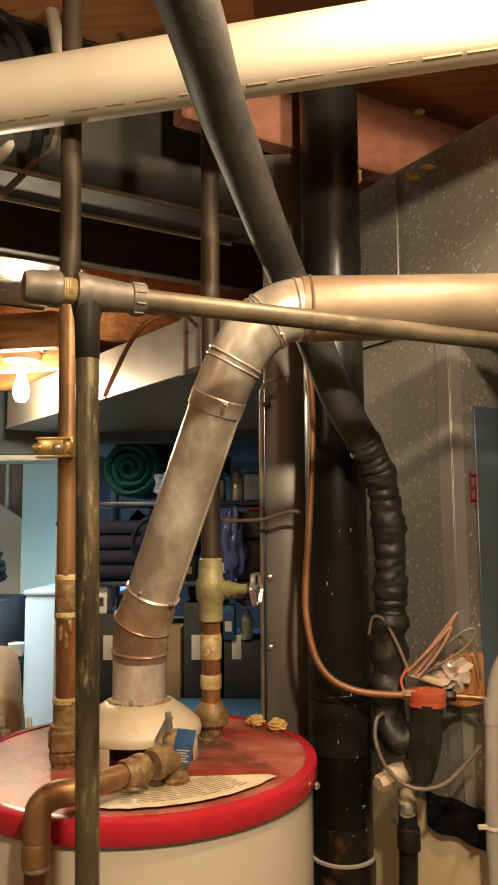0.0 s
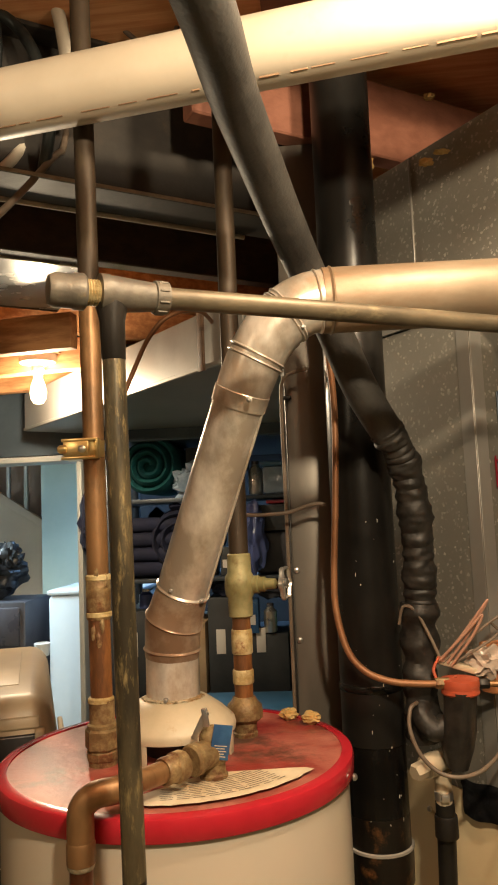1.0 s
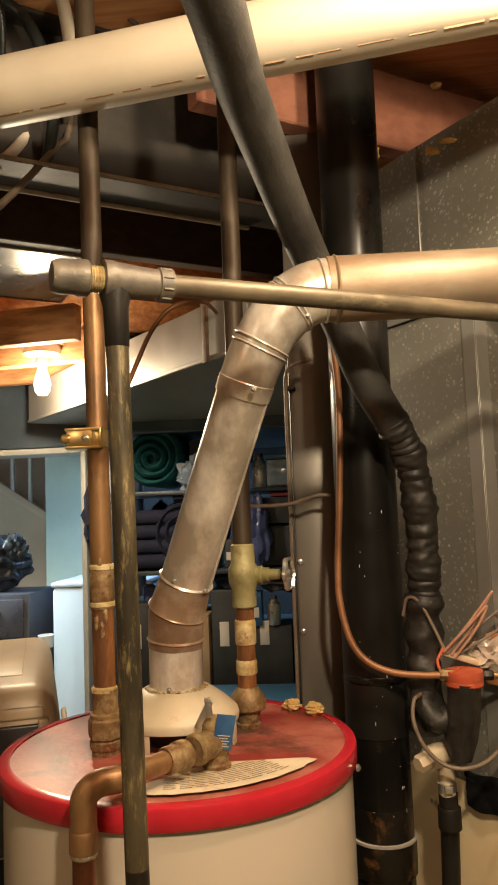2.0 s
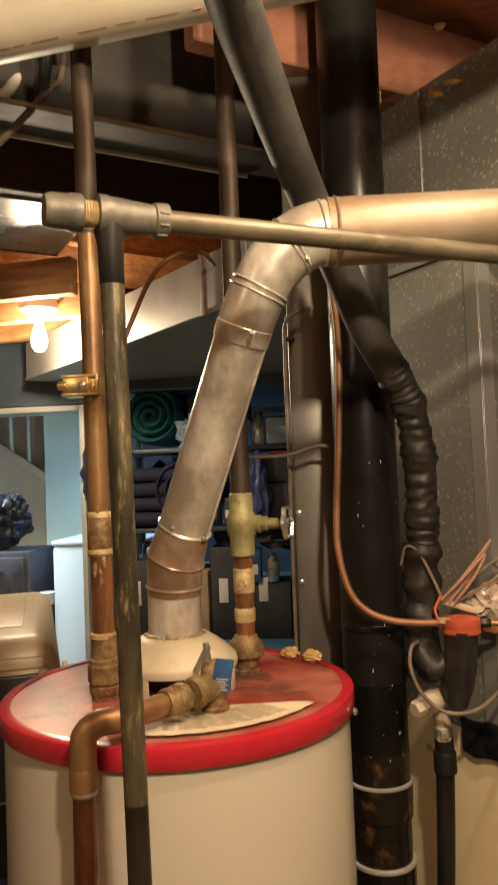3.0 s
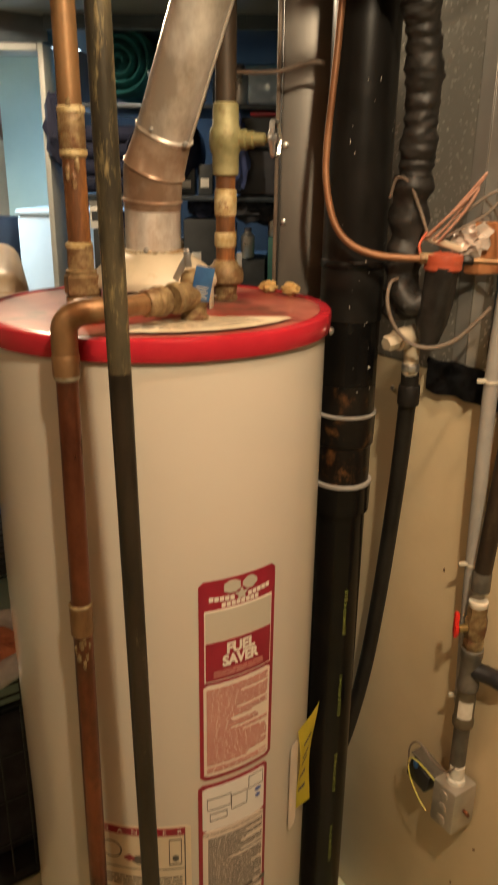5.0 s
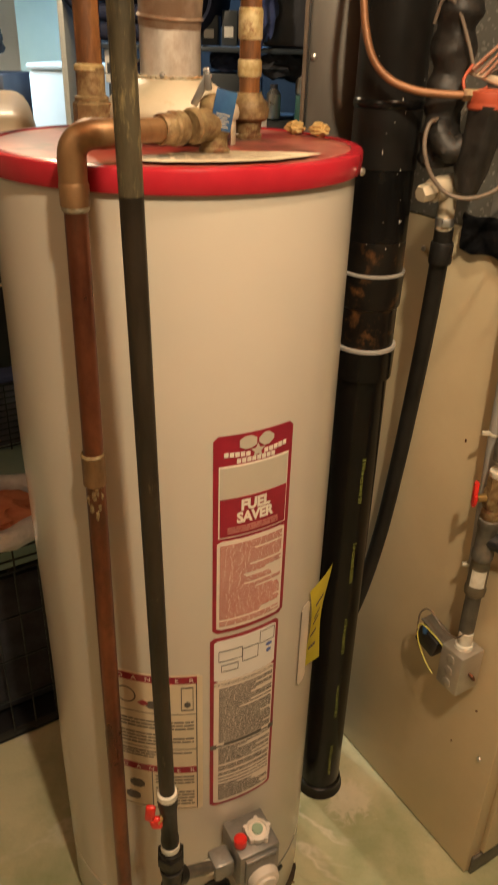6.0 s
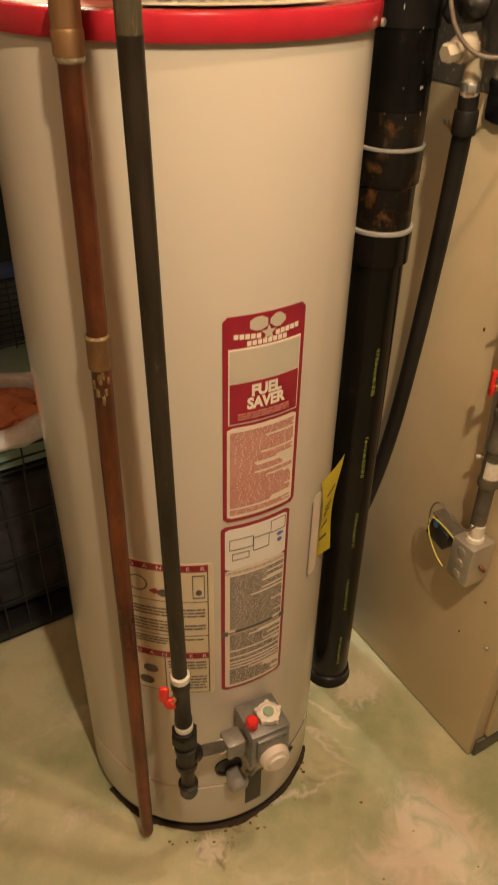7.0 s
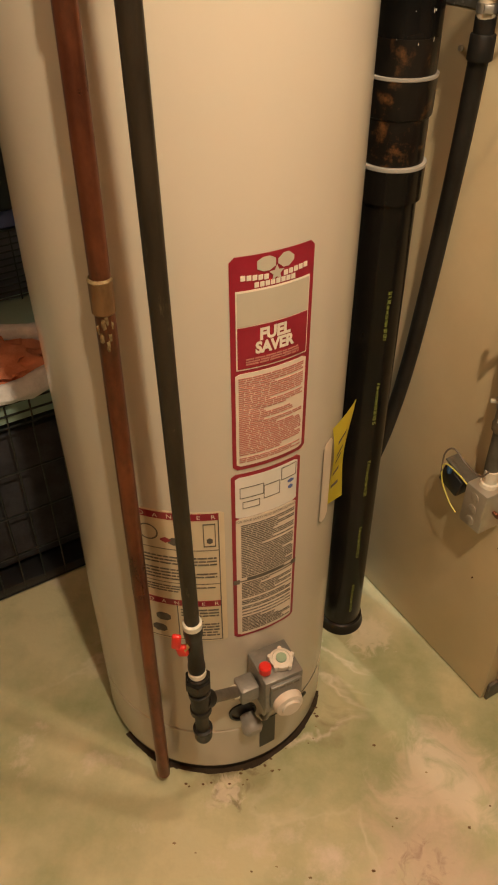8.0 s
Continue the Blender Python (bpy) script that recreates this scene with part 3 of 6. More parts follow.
def wrap_text(words, size, angle, z, out, stretch=1.0, tilt=0.0, bold=0.0):
    bm = text_mesh(words, size, bold)
    for v in bm.verts:
        x, y = v.co.x * stretch, v.co.y + v.co.x * tilt
        v.co = on_tank(angle + math.degrees(x / R), z + y, out)
    return bm


def bars(a0, a1, z_top, z_low, rows, out, seed, fill=0.55):
    """Lines of small print too fine to read: thin broken bars."""
    rnd = random.Random(seed)
    bms = []
    step = (z_top - z_low) / rows
    for k in range(rows):
        z = z_top - (k + 0.5) * step
        if rnd.random() < 0.07:
            continue
        end = a1 if rnd.random() < 0.7 else a0 + (a1 - a0) * rnd.uniform(0.35, 0.9)
        a = a0
        while a < end - 0.6:
            w = min(rnd.uniform(1.5, 4.5), end - a)
            bms.append(patch(a, a + w, z - step * fill / 2, z + step * fill / 2, out))
            a += w + 0.35
    return join(*bms)


heater = thing("water_heater", (CX, CY, 0), "tall cream gas water heater with a red top rim", "water heater")
TZ = 1.386
bm = lathe([(0.222, 0.024), (R - 0.001, 0.025), (R, 0.030), (R, 0.145), (R - 0.0025, 0.147), (R - 0.0025, 0.150), (R, 0.152)] + [(R, 0.19 + 0.04 * k) for k in range(29)] + [(R, TZ)], Matrix.Translation((CX, CY, 0)), 96)
for v in bm.verts:
    a = math.atan2(v.co.x - CX, -(v.co.y - CY))
    if -2.4 < a < -0.5 and 0.3 < v.co.z < 1.2:
        k = 0.0050 * noise.noise(Vector((a * 2.6, v.co.z * 2.4, 1))) * min(1.0, (v.co.z - 0.3) / 0.15, (1.2 - v.co.z) / 0.15, (a + 2.4) / 0.3, (-0.5 - a) / 0.25)
        v.co.x += k * math.sin(a)
        v.co.y -= k * math.cos(a)
tank = part("tank", bm, "heater", heater, "cream enamelled steel jacket")
# The shaded gap under the jacket is painted as a near-black ring.
part("base_ring", lathe([(0.219, 0.0), (0.223, 0.002), (0.223, 0.026), (0.2, 0.027)], Matrix.Translation((CX, CY, 0)), 64), "iron_dark", heater, "base pan coloured dark for the shaded gap")
part("rim", lathe([(R - 0.004, TZ - 0.006), (0.2360, TZ - 0.0065), (0.2368, TZ - 0.005), (0.2372, 1.4010), (0.2360, 1.4040), (0.2335, 1.4052), (0.222, 1.4056), (0.222, 1.39)], Matrix.Translation((CX, CY, 0)), 96), "red", heater, "glossy red rim")
part("lid", lathe([(0.0, 1.380), (0.2235, 1.380), (0.2235, 1.4035), (0.0, 1.4060)][1:] + [], Matrix.Translation((CX, CY, 0)), 72), "lidtop", heater, "red steel lid, dusty and water-stained")
part("screw", lathe([(0.0045, 0), (0.0045, 0.003), (0.002, 0.005)], along(on_tank(77, 1.385, 0.010), on_tank(77, 1.385, 0.02)), 10), "steel", heater)
part("seam", patch(107, 108.2, 0.16, TZ - 0.01, 0.0012), "heater", heater)

# Paper left on the lid.
bm = bmesh.new()
outer, inner = [], []
for i in range(25):
    a = radians(-6 + 70 * i / 24)
    ro = 0.206 + 0.004 * noise.noise(Vector((i * 0.7, 0, 0)))
    ri = 0.199 - 0.074 * math.sin(math.pi * min(1, (i + 0.6) / 24.6)) ** 0.75 - 0.004
    outer.append(bm.verts.new((CX + ro * math.sin(a), CY - ro * math.cos(a), 1.4078)))
    inner.append(bm.verts.new((CX + ri * math.sin(a), CY - ri * math.cos(a), 1.4080)))
for i in range(24):
    bm.faces.new((outer[i], outer[i + 1], inner[i + 1], inner[i]))
sheet = part("paper_label", bm, "paper_old", heater, "yellowed peeling paper instruction label")
rnd = random.Random(5)
bms = []
for row in range(10):
    for i in range(9):
        a0 = radians(6 + 5.3 * i + rnd.uniform(0, 1.5))
        rr = 0.193 - row * 0.0055
        if rr < 0.199 - 0.070 * math.sin(math.pi * (math.degrees(a0) + 6) / 70) ** 0.75 + 0.002:
            continue
        p = Vector((CX + rr * math.sin(a0), CY - rr * math.cos(a0), 1.4090))
        bms.append(box((0.014, 0.0009, 0.0002), Matrix.Translation(p) @ Matrix.Rotation(a0, 4, "Z")))
part("print", join(*bms), "ink", sheet, "lines of faded fine print", smooth=False)

# Upper maroon label.
lab = part("label", patch(20.3, 48.6, 0.791, 1.100, 0.0010, 0.006), "label_red", heater, "maroon label with cream lettering")
part("panel_border", patch(22.0, 47.0, 0.951, 1.058, 0.0016), "ink_cream", lab)
part("panel_grey", patch(22.4, 46.6, 1.012, 1.0560, 0.0022), "label_grey", lab, "plain grey panel")
part("panel_maroon", patch(22.4, 46.6, 0.953, 1.0105, 0.0022), "label_red", lab)
part("lettering", join(wrap_text("FUEL", 0.0215, 34.6, 0.9975, 0.0029, 0.90, 0, 0.0011), wrap_text("SAVER", 0.0215, 34.6, 0.9795, 0.0029, 0.86, 0, 0.0011)), "ink_cream", lab, "cream words")
part("small_print", bars(25.0, 43.5, 0.9675, 0.957, 3, 0.0029, 3), "ink_red", lab)
# Maker's mark as plain shapes: two blocks, a star, three bars.
star = bmesh.new()
ring = []
for i in range(10):
    rr = 0.0105 if i % 2 == 0 else 0.0048
    a = math.pi * i / 5
    ring.append(star.verts.new(on_tank(34.8 + math.degrees(rr * math.sin(a) / R), 1.0735 + rr * math.cos(a), 0.0019)))
star.faces.new(ring)
mark = [patch(28.6, 34.4, 1.0785, 1.0960, 0.0018, 0.004), patch(35.2, 40.6, 1.0785, 1.0960, 0.0018, 0.006), star]
part("maker_mark", join(*mark), "label_grey", lab, "pale blocks and a star")


def slanted_bar(a0, a1, z, h, rise):
    """A row of letter-sized blocks that climbs to one side."""
    n = max(2, round((a1 - a0) / 1.75))
    step = (a1 - a0) / n
    return join(*[patch(a0 + step * i, a0 + step * (i + 0.78), z + rise * i / n - h / 2, z + rise * i / n + h / 2, 0.0018) for i in range(n)])


for a0, a1, z, rise in ((23.6, 32.6, 1.0738, -0.0030), (37.2, 46.0, 1.0708, 0.0030), (27.8, 41.6, 1.0632, 0.0)):
    part("maker_bar", slanted_bar(a0, a1, z, 0.0062, rise), "ink_cream", lab)
page = part("text_panel", patch(21.6, 47.0, 0.7975, 0.9460, 0.0016, 0.003), "label_paper", lab, "pale panel of fine print")
part("fine_print", bars(22.6, 46.0, 0.940, 0.803, 44, 0.0022, 11), "ink_red", page, "faded red lines of fine print")

# Lower label.
lab = part("label", patch(19.5, 47.0, 0.428, 0.783, 0.0010, 0.005), "label_red", heater, "maroon framed safety label with fine print")
top = part("rating_panel", patch(20.9, 45.6, 0.700, 0.777, 0.0016, 0.003), "label_white", lab, "white rating panel")
low = part("text_panel", patch(20.9, 45.6, 0.434, 0.699, 0.0016, 0.003), "label_paper", lab, "pale panel of fine print")
part("words", wrap_text("FOR YOUR SAFETY READ BEFORE LIGHTING", 0.0064, 33.2, 0.6930, 0.0023, 0.78), "ink", low)
part("fine_print", bars(22.8, 45.0, 0.686, 0.572, 30, 0.0023, 21, 0.40), "ink", low)
part("rule", join(patch(20.9, 45.6, 0.5635, 0.5655, 0.0023), patch(25, 41, 0.5655, 0.5705, 0.0023), patch(19.6, 22.0, 0.560, 0.569, 0.0024), patch(44.5, 46.9, 0.560, 0.569, 0.0024)), "ink", low)
part("fine_print", bars(22.8, 45.0, 0.561, 0.440, 32, 0.0023, 22, 0.40), "ink", low)
frames = []
for a0, a1, z0, z1 in ((22.5, 31.5, 0.738, 0.757), (31.5, 38.0, 0.728, 0.752), (38.5, 45.0, 0.750, 0.772), (23.5, 30.0, 0.718, 0.730)):
    frames += [patch(a0, a1, z0, z0 + 0.0007, 0.0023), patch(a0, a1, z1, z1 + 0.0007, 0.0023), patch(a0, a0 + 0.2, z0, z1, 0.0023), patch(a1 - 0.2, a1, z0, z1, 0.0023)]
part("rating_boxes", join(*frames), "ink", top)
part("stamp", join(patch(41.3, 44.0, 0.739, 0.746, 0.0024, 0.002), patch(41.6, 43.6, 0.727, 0.735, 0.0024, 0.002)), "ink_blue", top, "small blue certification marks")

# Danger label.
lab = part("label", patch(-18.5, 16.8, 0.428, 0.720, 0.0008, 0.004), "label_sand", heater, "sand-coloured danger label with maroon bands")
for z0, z1 in ((0.704, 0.717), (0.516, 0.529)):
    band = part("band", patch(-16.5, 14.8, z0, z1, 0.0014), "label_red", lab)
    part("words", join(*[wrap_text(ch, 0.0105, -13.2 + 5.2 * i, (z0 + z1) / 2, 0.0020, 1.1) for i, ch in enumerate("DANGER")]), "ink_cream", band)
edge = [patch(-16.5, 14.8, 0.4315, 0.4325, 0.0014), patch(14.4, 14.8, 0.4325, 0.704, 0.0014), patch(-16.5, -16.1, 0.4325, 0.704, 0.0014), patch(-16.5, 14.8, 0.642, 0.643, 0.0014), patch(-16.5, 14.8, 0.568, 0.569, 0.0014), patch(-3.0, -2.6, 0.4325, 0.515, 0.0014)]
part("frame", join(*edge), "ink", lab)
part("fine_print", join(bars(-15, 13.5, 0.636, 0.574, 9, 0.0014, 31, 0.4), bars(-15, 13.5, 0.563, 0.534, 5, 0.0014, 32, 0.4), bars(-1.5, 13.5, 0.510, 0.440, 10, 0.0014, 33, 0.4)), "ink", lab)
ring = bmesh.new()
vs = [[ring.verts.new(on_tank(-11.5 + math.degrees(rr * math.cos(a) / R), 0.674 + rr * math.sin(a), 0.0014)) for a in [2 * math.pi * i / 20 for i in range(20)]] for rr in (0.016, 0.0135)]
for i in range(20):
    ring.faces.new((vs[0][i], vs[0][(i + 1) % 20], vs[1][(i + 1) % 20], vs[1][i]))
part("pictogram", join(ring, patch(-4, 2.5, 0.652, 0.667, 0.0014, 0.004), patch(9.0, 9.3, 0.650, 0.696, 0.0014), patch(13.2, 13.5, 0.650, 0.696, 0.0014), patch(9.0, 13.5, 0.695, 0.697, 0.0014), patch(9.0, 13.5, 0.650, 0.652, 0.0014), patch(10.2, 12.4, 0.656, 0.668, 0.0014, 0.003), patch(-12, -6, 0.474, 0.492, 0.0014, 0.005), patch(-14, -8, 0.444, 0.462, 0.0014, 0.005)), "ink", lab, "simple black warning drawings")
part("flame_mark", patch(-7.0, -3.0, 0.656, 0.668, 0.0016, 0.005), "label_red", lab)

# Yellow tag in its plastic sleeve on the side.
def tag_at(s, d, lift=0.0):
    """Point on the curled tag, s across from the jacket outwards, d down."""
    curl = 0.004 + (0.021 - 0.010 * d) * s + 0.004 * math.sin(5 * d + 2 * s)
    return on_tank(66.0 + 4.5 * s + 3.0 * d - lift, 0.782 - 0.165 * d + 0.050 * s * (1 - 0.75 * d), curl)


bm = bmesh.new()
grid = [[bm.verts.new(tag_at(i / 5, j / 10)) for j in range(11)] for i in range(6)]
for a, b in zip(grid, grid[1:]):
    for j in range(10):
        bm.faces.new((a[j], a[j + 1], b[j + 1], b[j]))
bmesh.ops.solidify(bm, geom=bm.faces[:], thickness=0.0006)
tag = part("energy_tag", bm, "yellow", heater, "curled yellow energy tag in a plastic sleeve")
bm = bmesh.new()
for d in (0.22, 0.38, 0.46, 0.62, 0.78):
    bm.faces.new([bm.verts.new(tag_at(s, e, 0.35)) for s, e in ((0.25, d), (0.75, d), (0.75, d + 0.035), (0.25, d + 0.035))])
part("print", bm, "ink", tag)
part("sleeve", patch(61.0, 67.5, 0.600, 0.765, 0.0030, 0.008), "label_paper", heater, "cloudy plastic sleeve")

# Gas control on the jacket.
VA = 31.5
vn = (on_tank(VA, 0, 1) - on_tank(VA, 0, 0))
vt = Vector((math.cos(radians(VA)), math.sin(radians(VA)), 0))


def vpos(side, out, z):
    return on_tank(VA, z, out) + vt * side


vm = Matrix((vt, -vn, UP)).transposed().to_4x4()
bm = box((0.070, 0.070, 0.084), Matrix.Translation(vpos(0.006, 0.040, 0.345)) @ vm, 0.003)
bm = join(bm, box((0.056, 0.008, 0.058), Matrix.Translation(vpos(0.007, 0.077, 0.350)) @ vm, 0.002))
valve = part("gas_valve", bm, "valve_grey", heater, "cast grey gas control block")
part("temperature_dial", lathe([(0.026, 0), (0.0265, 0.006), (0.024, 0.014), (0.017, 0.016), (0.016, 0.020), (0.0, 0.0205)], along(vpos(0.008, 0.080, 0.330), vpos(0.008, 0.13, 0.330)), 32), "knob", valve, "off-white temperature dial")
kb = lathe([(0.0175, 0), (0.0198, 0.003), (0.0198, 0.012), (0.0150, 0.014), (0.0140, 0.011), (0.0, 0.011)], along(vpos(0.014, 0.046, 0.387), vpos(0.014, 0.046, 0.45)), 32)
kb = join(kb, *[rod(vpos(0.014, 0.046, 0.390) + vt * 0.0198 * math.cos(a) + vn * 0.0198 * math.sin(a), vpos(0.014, 0.046, 0.400) + vt * 0.0198 * math.cos(a) + vn * 0.0198 * math.sin(a), 0.0038, 8) for a in [2 * math.pi * i / 5 for i in range(5)]])
knob = part("pilot_knob", kb, "knob", valve, "off-white pilot knob with a green centre")
part("knob_centre", lathe([(0.0090, 0), (0.0090, 0.005), (0.0, 0.0055)], along(vpos(0.014, 0.046, 0.397), vpos(0.014, 0.046, 0.45)), 20), "green", knob)
part("red_button", lathe([(0.006, 0), (0.006, 0.007), (0.0105, 0.008), (0.0105, 0.020), (0.008, 0.0225), (0.0, 0.023)], along(vpos(-0.020, 0.054, 0.386), vpos(-0.020, 0.054, 0.45)), 20), "red_plastic", valve, "red ignition button")
part("inlet_boss", box((0.034, 0.036, 0.036), Matrix.Translation(vpos(-0.050, 0.045, 0.352)) @ vm, 0.005), "valve_grey", valve)
part("emblem", join(*[box((0.010, 0.001, 0.0035), Matrix.Translation(vpos(-0.014 + 0.013 * i, 0.0815, 0.374)) @ vm) for i in range(4)]), "iron_grey", valve, smooth=False)
part("inner_cover", box((0.020, 0.006, 0.075), Matrix.Translation(vpos(0.014, 0.009, 0.262)) @ vm, 0.002), "galv_plain", heater, "thin metal burner tube guard")
part("pilot_tube", tube(smooth_path([vpos(0.002, 0.05, 0.30), vpos(0.0, 0.04, 0.25), vpos(0.0, 0.02, 0.19), vpos(0.0, -0.01, 0.16)], 6), 0.004, 8), "galv_plain", heater)
part("thermocouple", tube(smooth_path([vpos(0.030, 0.05, 0.30), vpos(0.034, 0.035, 0.24), vpos(0.070, 0.012, 0.19), vpos(0.105, -0.018, 0.15)], 6), 0.0035, 8), "hose", heater, "black thermocouple lead")
# Burner opening with its sight glass.
part("burner_opening", lathe([(0.026, 0.0), (0.026, 0.004), (0.022, 0.004), (0.020, 0.001), (0.0, 0.001)], along(on_tank(22.5, 0.205, -0.001), on_tank(22.5, 0.205, 0.05)), 28), "black", heater, "dark round burner opening")
part("drain_cap", lathe([(0.014, 0), (0.016, 0.012), (0.0195, 0.020), (0.0195, 0.030), (0.014, 0.037), (0.0, 0.040)], along(on_tank(24.5, 0.190, 0.0), on_tank(25.5, 0.178, 0.05)), 28), "pvc_grey", heater, "translucent grey plastic drain cap")
# No hole is cut; a black patch paints the slot's dark inside.
part("access_slot", patch(31.0, 39.5, 0.060, 0.150, 0.0012), "black", heater, "black patch standing in for the shade in the skirt's slot")
part("skirt_seam", patch(39.5, 75, 0.147, 0.1505, 0.0010), "black", heater)

# ---- draft hood and vent ----
HX, HY = -0.127, 1.212
T = Matrix.Translation((HX, HY, 0))
hood = thing("draft_hood", (HX, HY, 1.406), "cream painted draft hood on four short legs", "draft hood")
part("dome", lathe([(0.079, 1.434), (0.0835, 1.434), (0.0845, 1.440), (0.0825, 1.447), (0.070, 1.459), (0.056, 1.469), (0.046, 1.4755), (0.0405, 1.4765), (0.038, 1.476), (0.054, 1.465), (0.078, 1.444), (0.079, 1.434)], T, 56), "hood", hood)
for a in (-20, 78, 165, 262):
    q = Vector((HX + 0.081 * math.sin(radians(a)), HY - 0.081 * math.cos(radians(a)), 1.4225))
    part("leg", box((0.014, 0.0022, 0.035), Matrix.Translation(q) @ Matrix.Rotation(radians(a), 4, "Z"), 0.0006), "hood", hood)
part("burner_collar", lathe([(0.038, 1.404), (0.040, 1.404), (0.040, 1.420), (0.038, 1.420)], T, 32), "black", hood, "dark flue opening")

vent = thing("vent_pipe", (HX, HY, 1.47), "dented aluminium vent pipe with crimped elbows", "vent pipe")


def gores(pts, radii, name, material, label=""):
    """Short sleeves end to end, each with a raised bead at its joint."""
    for i, (p, q) in enumerate(zip(pts, pts[1:])):
        p, q = Vector(p), Vector(q)
        ln = (q - p).length
        r0, r1 = radii[i], radii[i + 1]
        beads = [(r0 + 0.0003, 0.004), (r0 + 0.0026, 0.0065), (r0 + 0.0003, 0.009)]
        part(name, lathe([(r0 * 0.9, -0.004), (r0, -0.004)] + beads + [(r1, ln + 0.002), (r1 * 0.9, ln + 0.002)], along(p, q), 40), material, vent, label)


F0 = Vector((HX, HY, 1.470))
F1 = Vector((HX, HY, 1.535))
F2 = Vector((-0.124, 1.208, 1.575))
F3 = Vector((-0.108, 1.196, 1.617))
F4 = Vector((-0.010, 1.115, 1.865))
F5 = Vector((0.008, 1.105, 1.908))
F6 = Vector((0.030, 1.102, 1.950))
F7 = Vector((0.066, 1.103, 1.979))
F8 = Vector((0.104, 1.106, 1.985))
F9 = Vector((0.62, 1.170, 1.997))
gores([F0, F1], [0.0365, 0.0365], "collar", "flue")
gores([F1, F2, F3], [0.0372, 0.0385, 0.0355], "elbow", "flue_stained", "stained crimped elbow")
gores([F3, F4], [0.0352, 0.0338], "straight", "flue", "long straight length with a lapped seam")
c0, c1 = F4 + (F4 - F3).normalized() * 0.100, F8 - (F9 - F8).normalized() * 0.045


def arc_at(t):
    """A point on the upper elbow's centre line."""
    return (1 - t) ** 3 * F4 + 3 * t * (1 - t) ** 2 * (F4 + (c0 - F4) * 0.72) + 3 * t * t * (1 - t) * (F8 + (c1 - F8) * 1.25) + t ** 3 * F8


def bend_part(s0, s1):
    """One smooth gore of the upper elbow."""
    pts = [arc_at(s0 + (s1 - s0) * k / 6) for k in range(7)]
    part("elbow", tube(pts, 0.036, 36, [0.0350 + 0.0048 * (s0 + (s1 - s0) * k / 6) for k in range(7)]), "flue", vent, "smooth aluminium elbow gore")


for s0, s1 in ((0.0, 0.30), (0.297, 0.66), (0.657, 1.0)):
    bend_part(s0, s1)
for at in (0.27, 0.31, 0.645, 0.685, 0.94):
    p, q = arc_at(at), arc_at(at + 0.01)
    r = 0.0350 + 0.0048 * at
    part("bead", lathe([(r - 0.001, -0.0022), (r + 0.0012, -0.0012), (r + 0.0020, 0.0), (r + 0.0012, 0.0012), (r - 0.001, 0.0022)], along(p, q), 40), "flue", vent)
p, q = arc_at(0.015), arc_at(0.03)
part("lap_edge", lathe([(0.0340, -0.010), (0.0358, -0.010), (0.0362, 0.010), (0.0345, 0.012)], along(p, q), 40), "flue", vent)
gores([F8, F9], [0.0412, 0.0420], "run", "fluerust", "horizontal run stained brown on top")
d = (F4 - F3).normalized()
sd = d.cross(Vector((0, -1, 0))).normalized()
part("seam", tube([F3 + sd * 0.0338 * 1 + Vector((0, -0.008, 0)), F4 + sd * 0.0332 + Vector((0, -0.008, 0))], 0.0022, 8), "flue", vent)
part("seam", tube([F3 - sd * 0.026 + Vector((0, -0.022, 0)), F4 - sd * 0.024 + Vector((0, -0.022, 0))], 0.0014, 8), "flue", vent)


def screw(at, out, parent, r=0.0042, material="steel"):
    o = Vector(out).normalized()
    return part("screw", lathe([(r * 1.4, 0), (r * 1.4, 0.0014), (r, 0.0016), (r, 0.005), (r * 0.6, 0.0062)], along(at, Vector(at) + o), 8), material, parent)


for at in ((0.006, 1.0695, 1.858), (-0.116, 1.1625, 1.624), (-0.078, 1.176, 1.608), (-0.130, 1.1755, 1.480), (0.118, 1.071, 1.956), (0.075, 1.078, 1.946)):
    screw(at, (0.05, -1, -0.05), vent, 0.0028, "valve_grey")
part("sealant", join(*[blob((HX + 0.0385 * math.sin(a), HY - 0.0385 * math.cos(a), 1.4775), 0.0042, i, (1.3, 1, 0.7), 0.5, 2.5, 1) for i, a in enumerate([radians(-75 + 11 * k) for k in range(16)])]), "crust", vent, "crumbly furnace cement")

# ---- water pipes on the heater ----
WX, WY = -0.212, 1.160
line = thing("copper_water_pipe", (WX, WY, 1.405), "upright copper water pipe with corroded joints", "water pipe")
part("nipple", lathe([(0.0185, 1.404), (0.0185, 1.412), (0.0165, 1.413), (0.0165, 1.428)], Matrix.Translation((WX, WY, 0)), 24), "patina", line)
part("union_nut", hexnut((WX, WY, 1.4235), (WX, WY, 1.4520), 0.0235), "patina", line, "corroded union nut")
part("union_collar", lathe([(0.021, 1.412), (0.022, 1.414), (0.022, 1.422), (0.0205, 1.4235)], Matrix.Translation((WX, WY, 0)), 8), "patina", line)
part("adapter", lathe([(0.0195, 1.452), (0.0200, 1.456), (0.0165, 1.458), (0.0165, 1.4865), (0.0150, 1.487)], Matrix.Translation((WX, WY, 0)), 24), "patina", line)
part("pipe", rod((WX, WY, 1.485), (WX - 0.0017, WY, 1.640), 0.0143, 20), "copper_streaked", line, "rust-streaked copper between the joints")
part("pipe", rod((WX - 0.0017, WY, 1.640), (WX - 0.0058, WY, 2.02), 0.0143, 20), "copper", line)
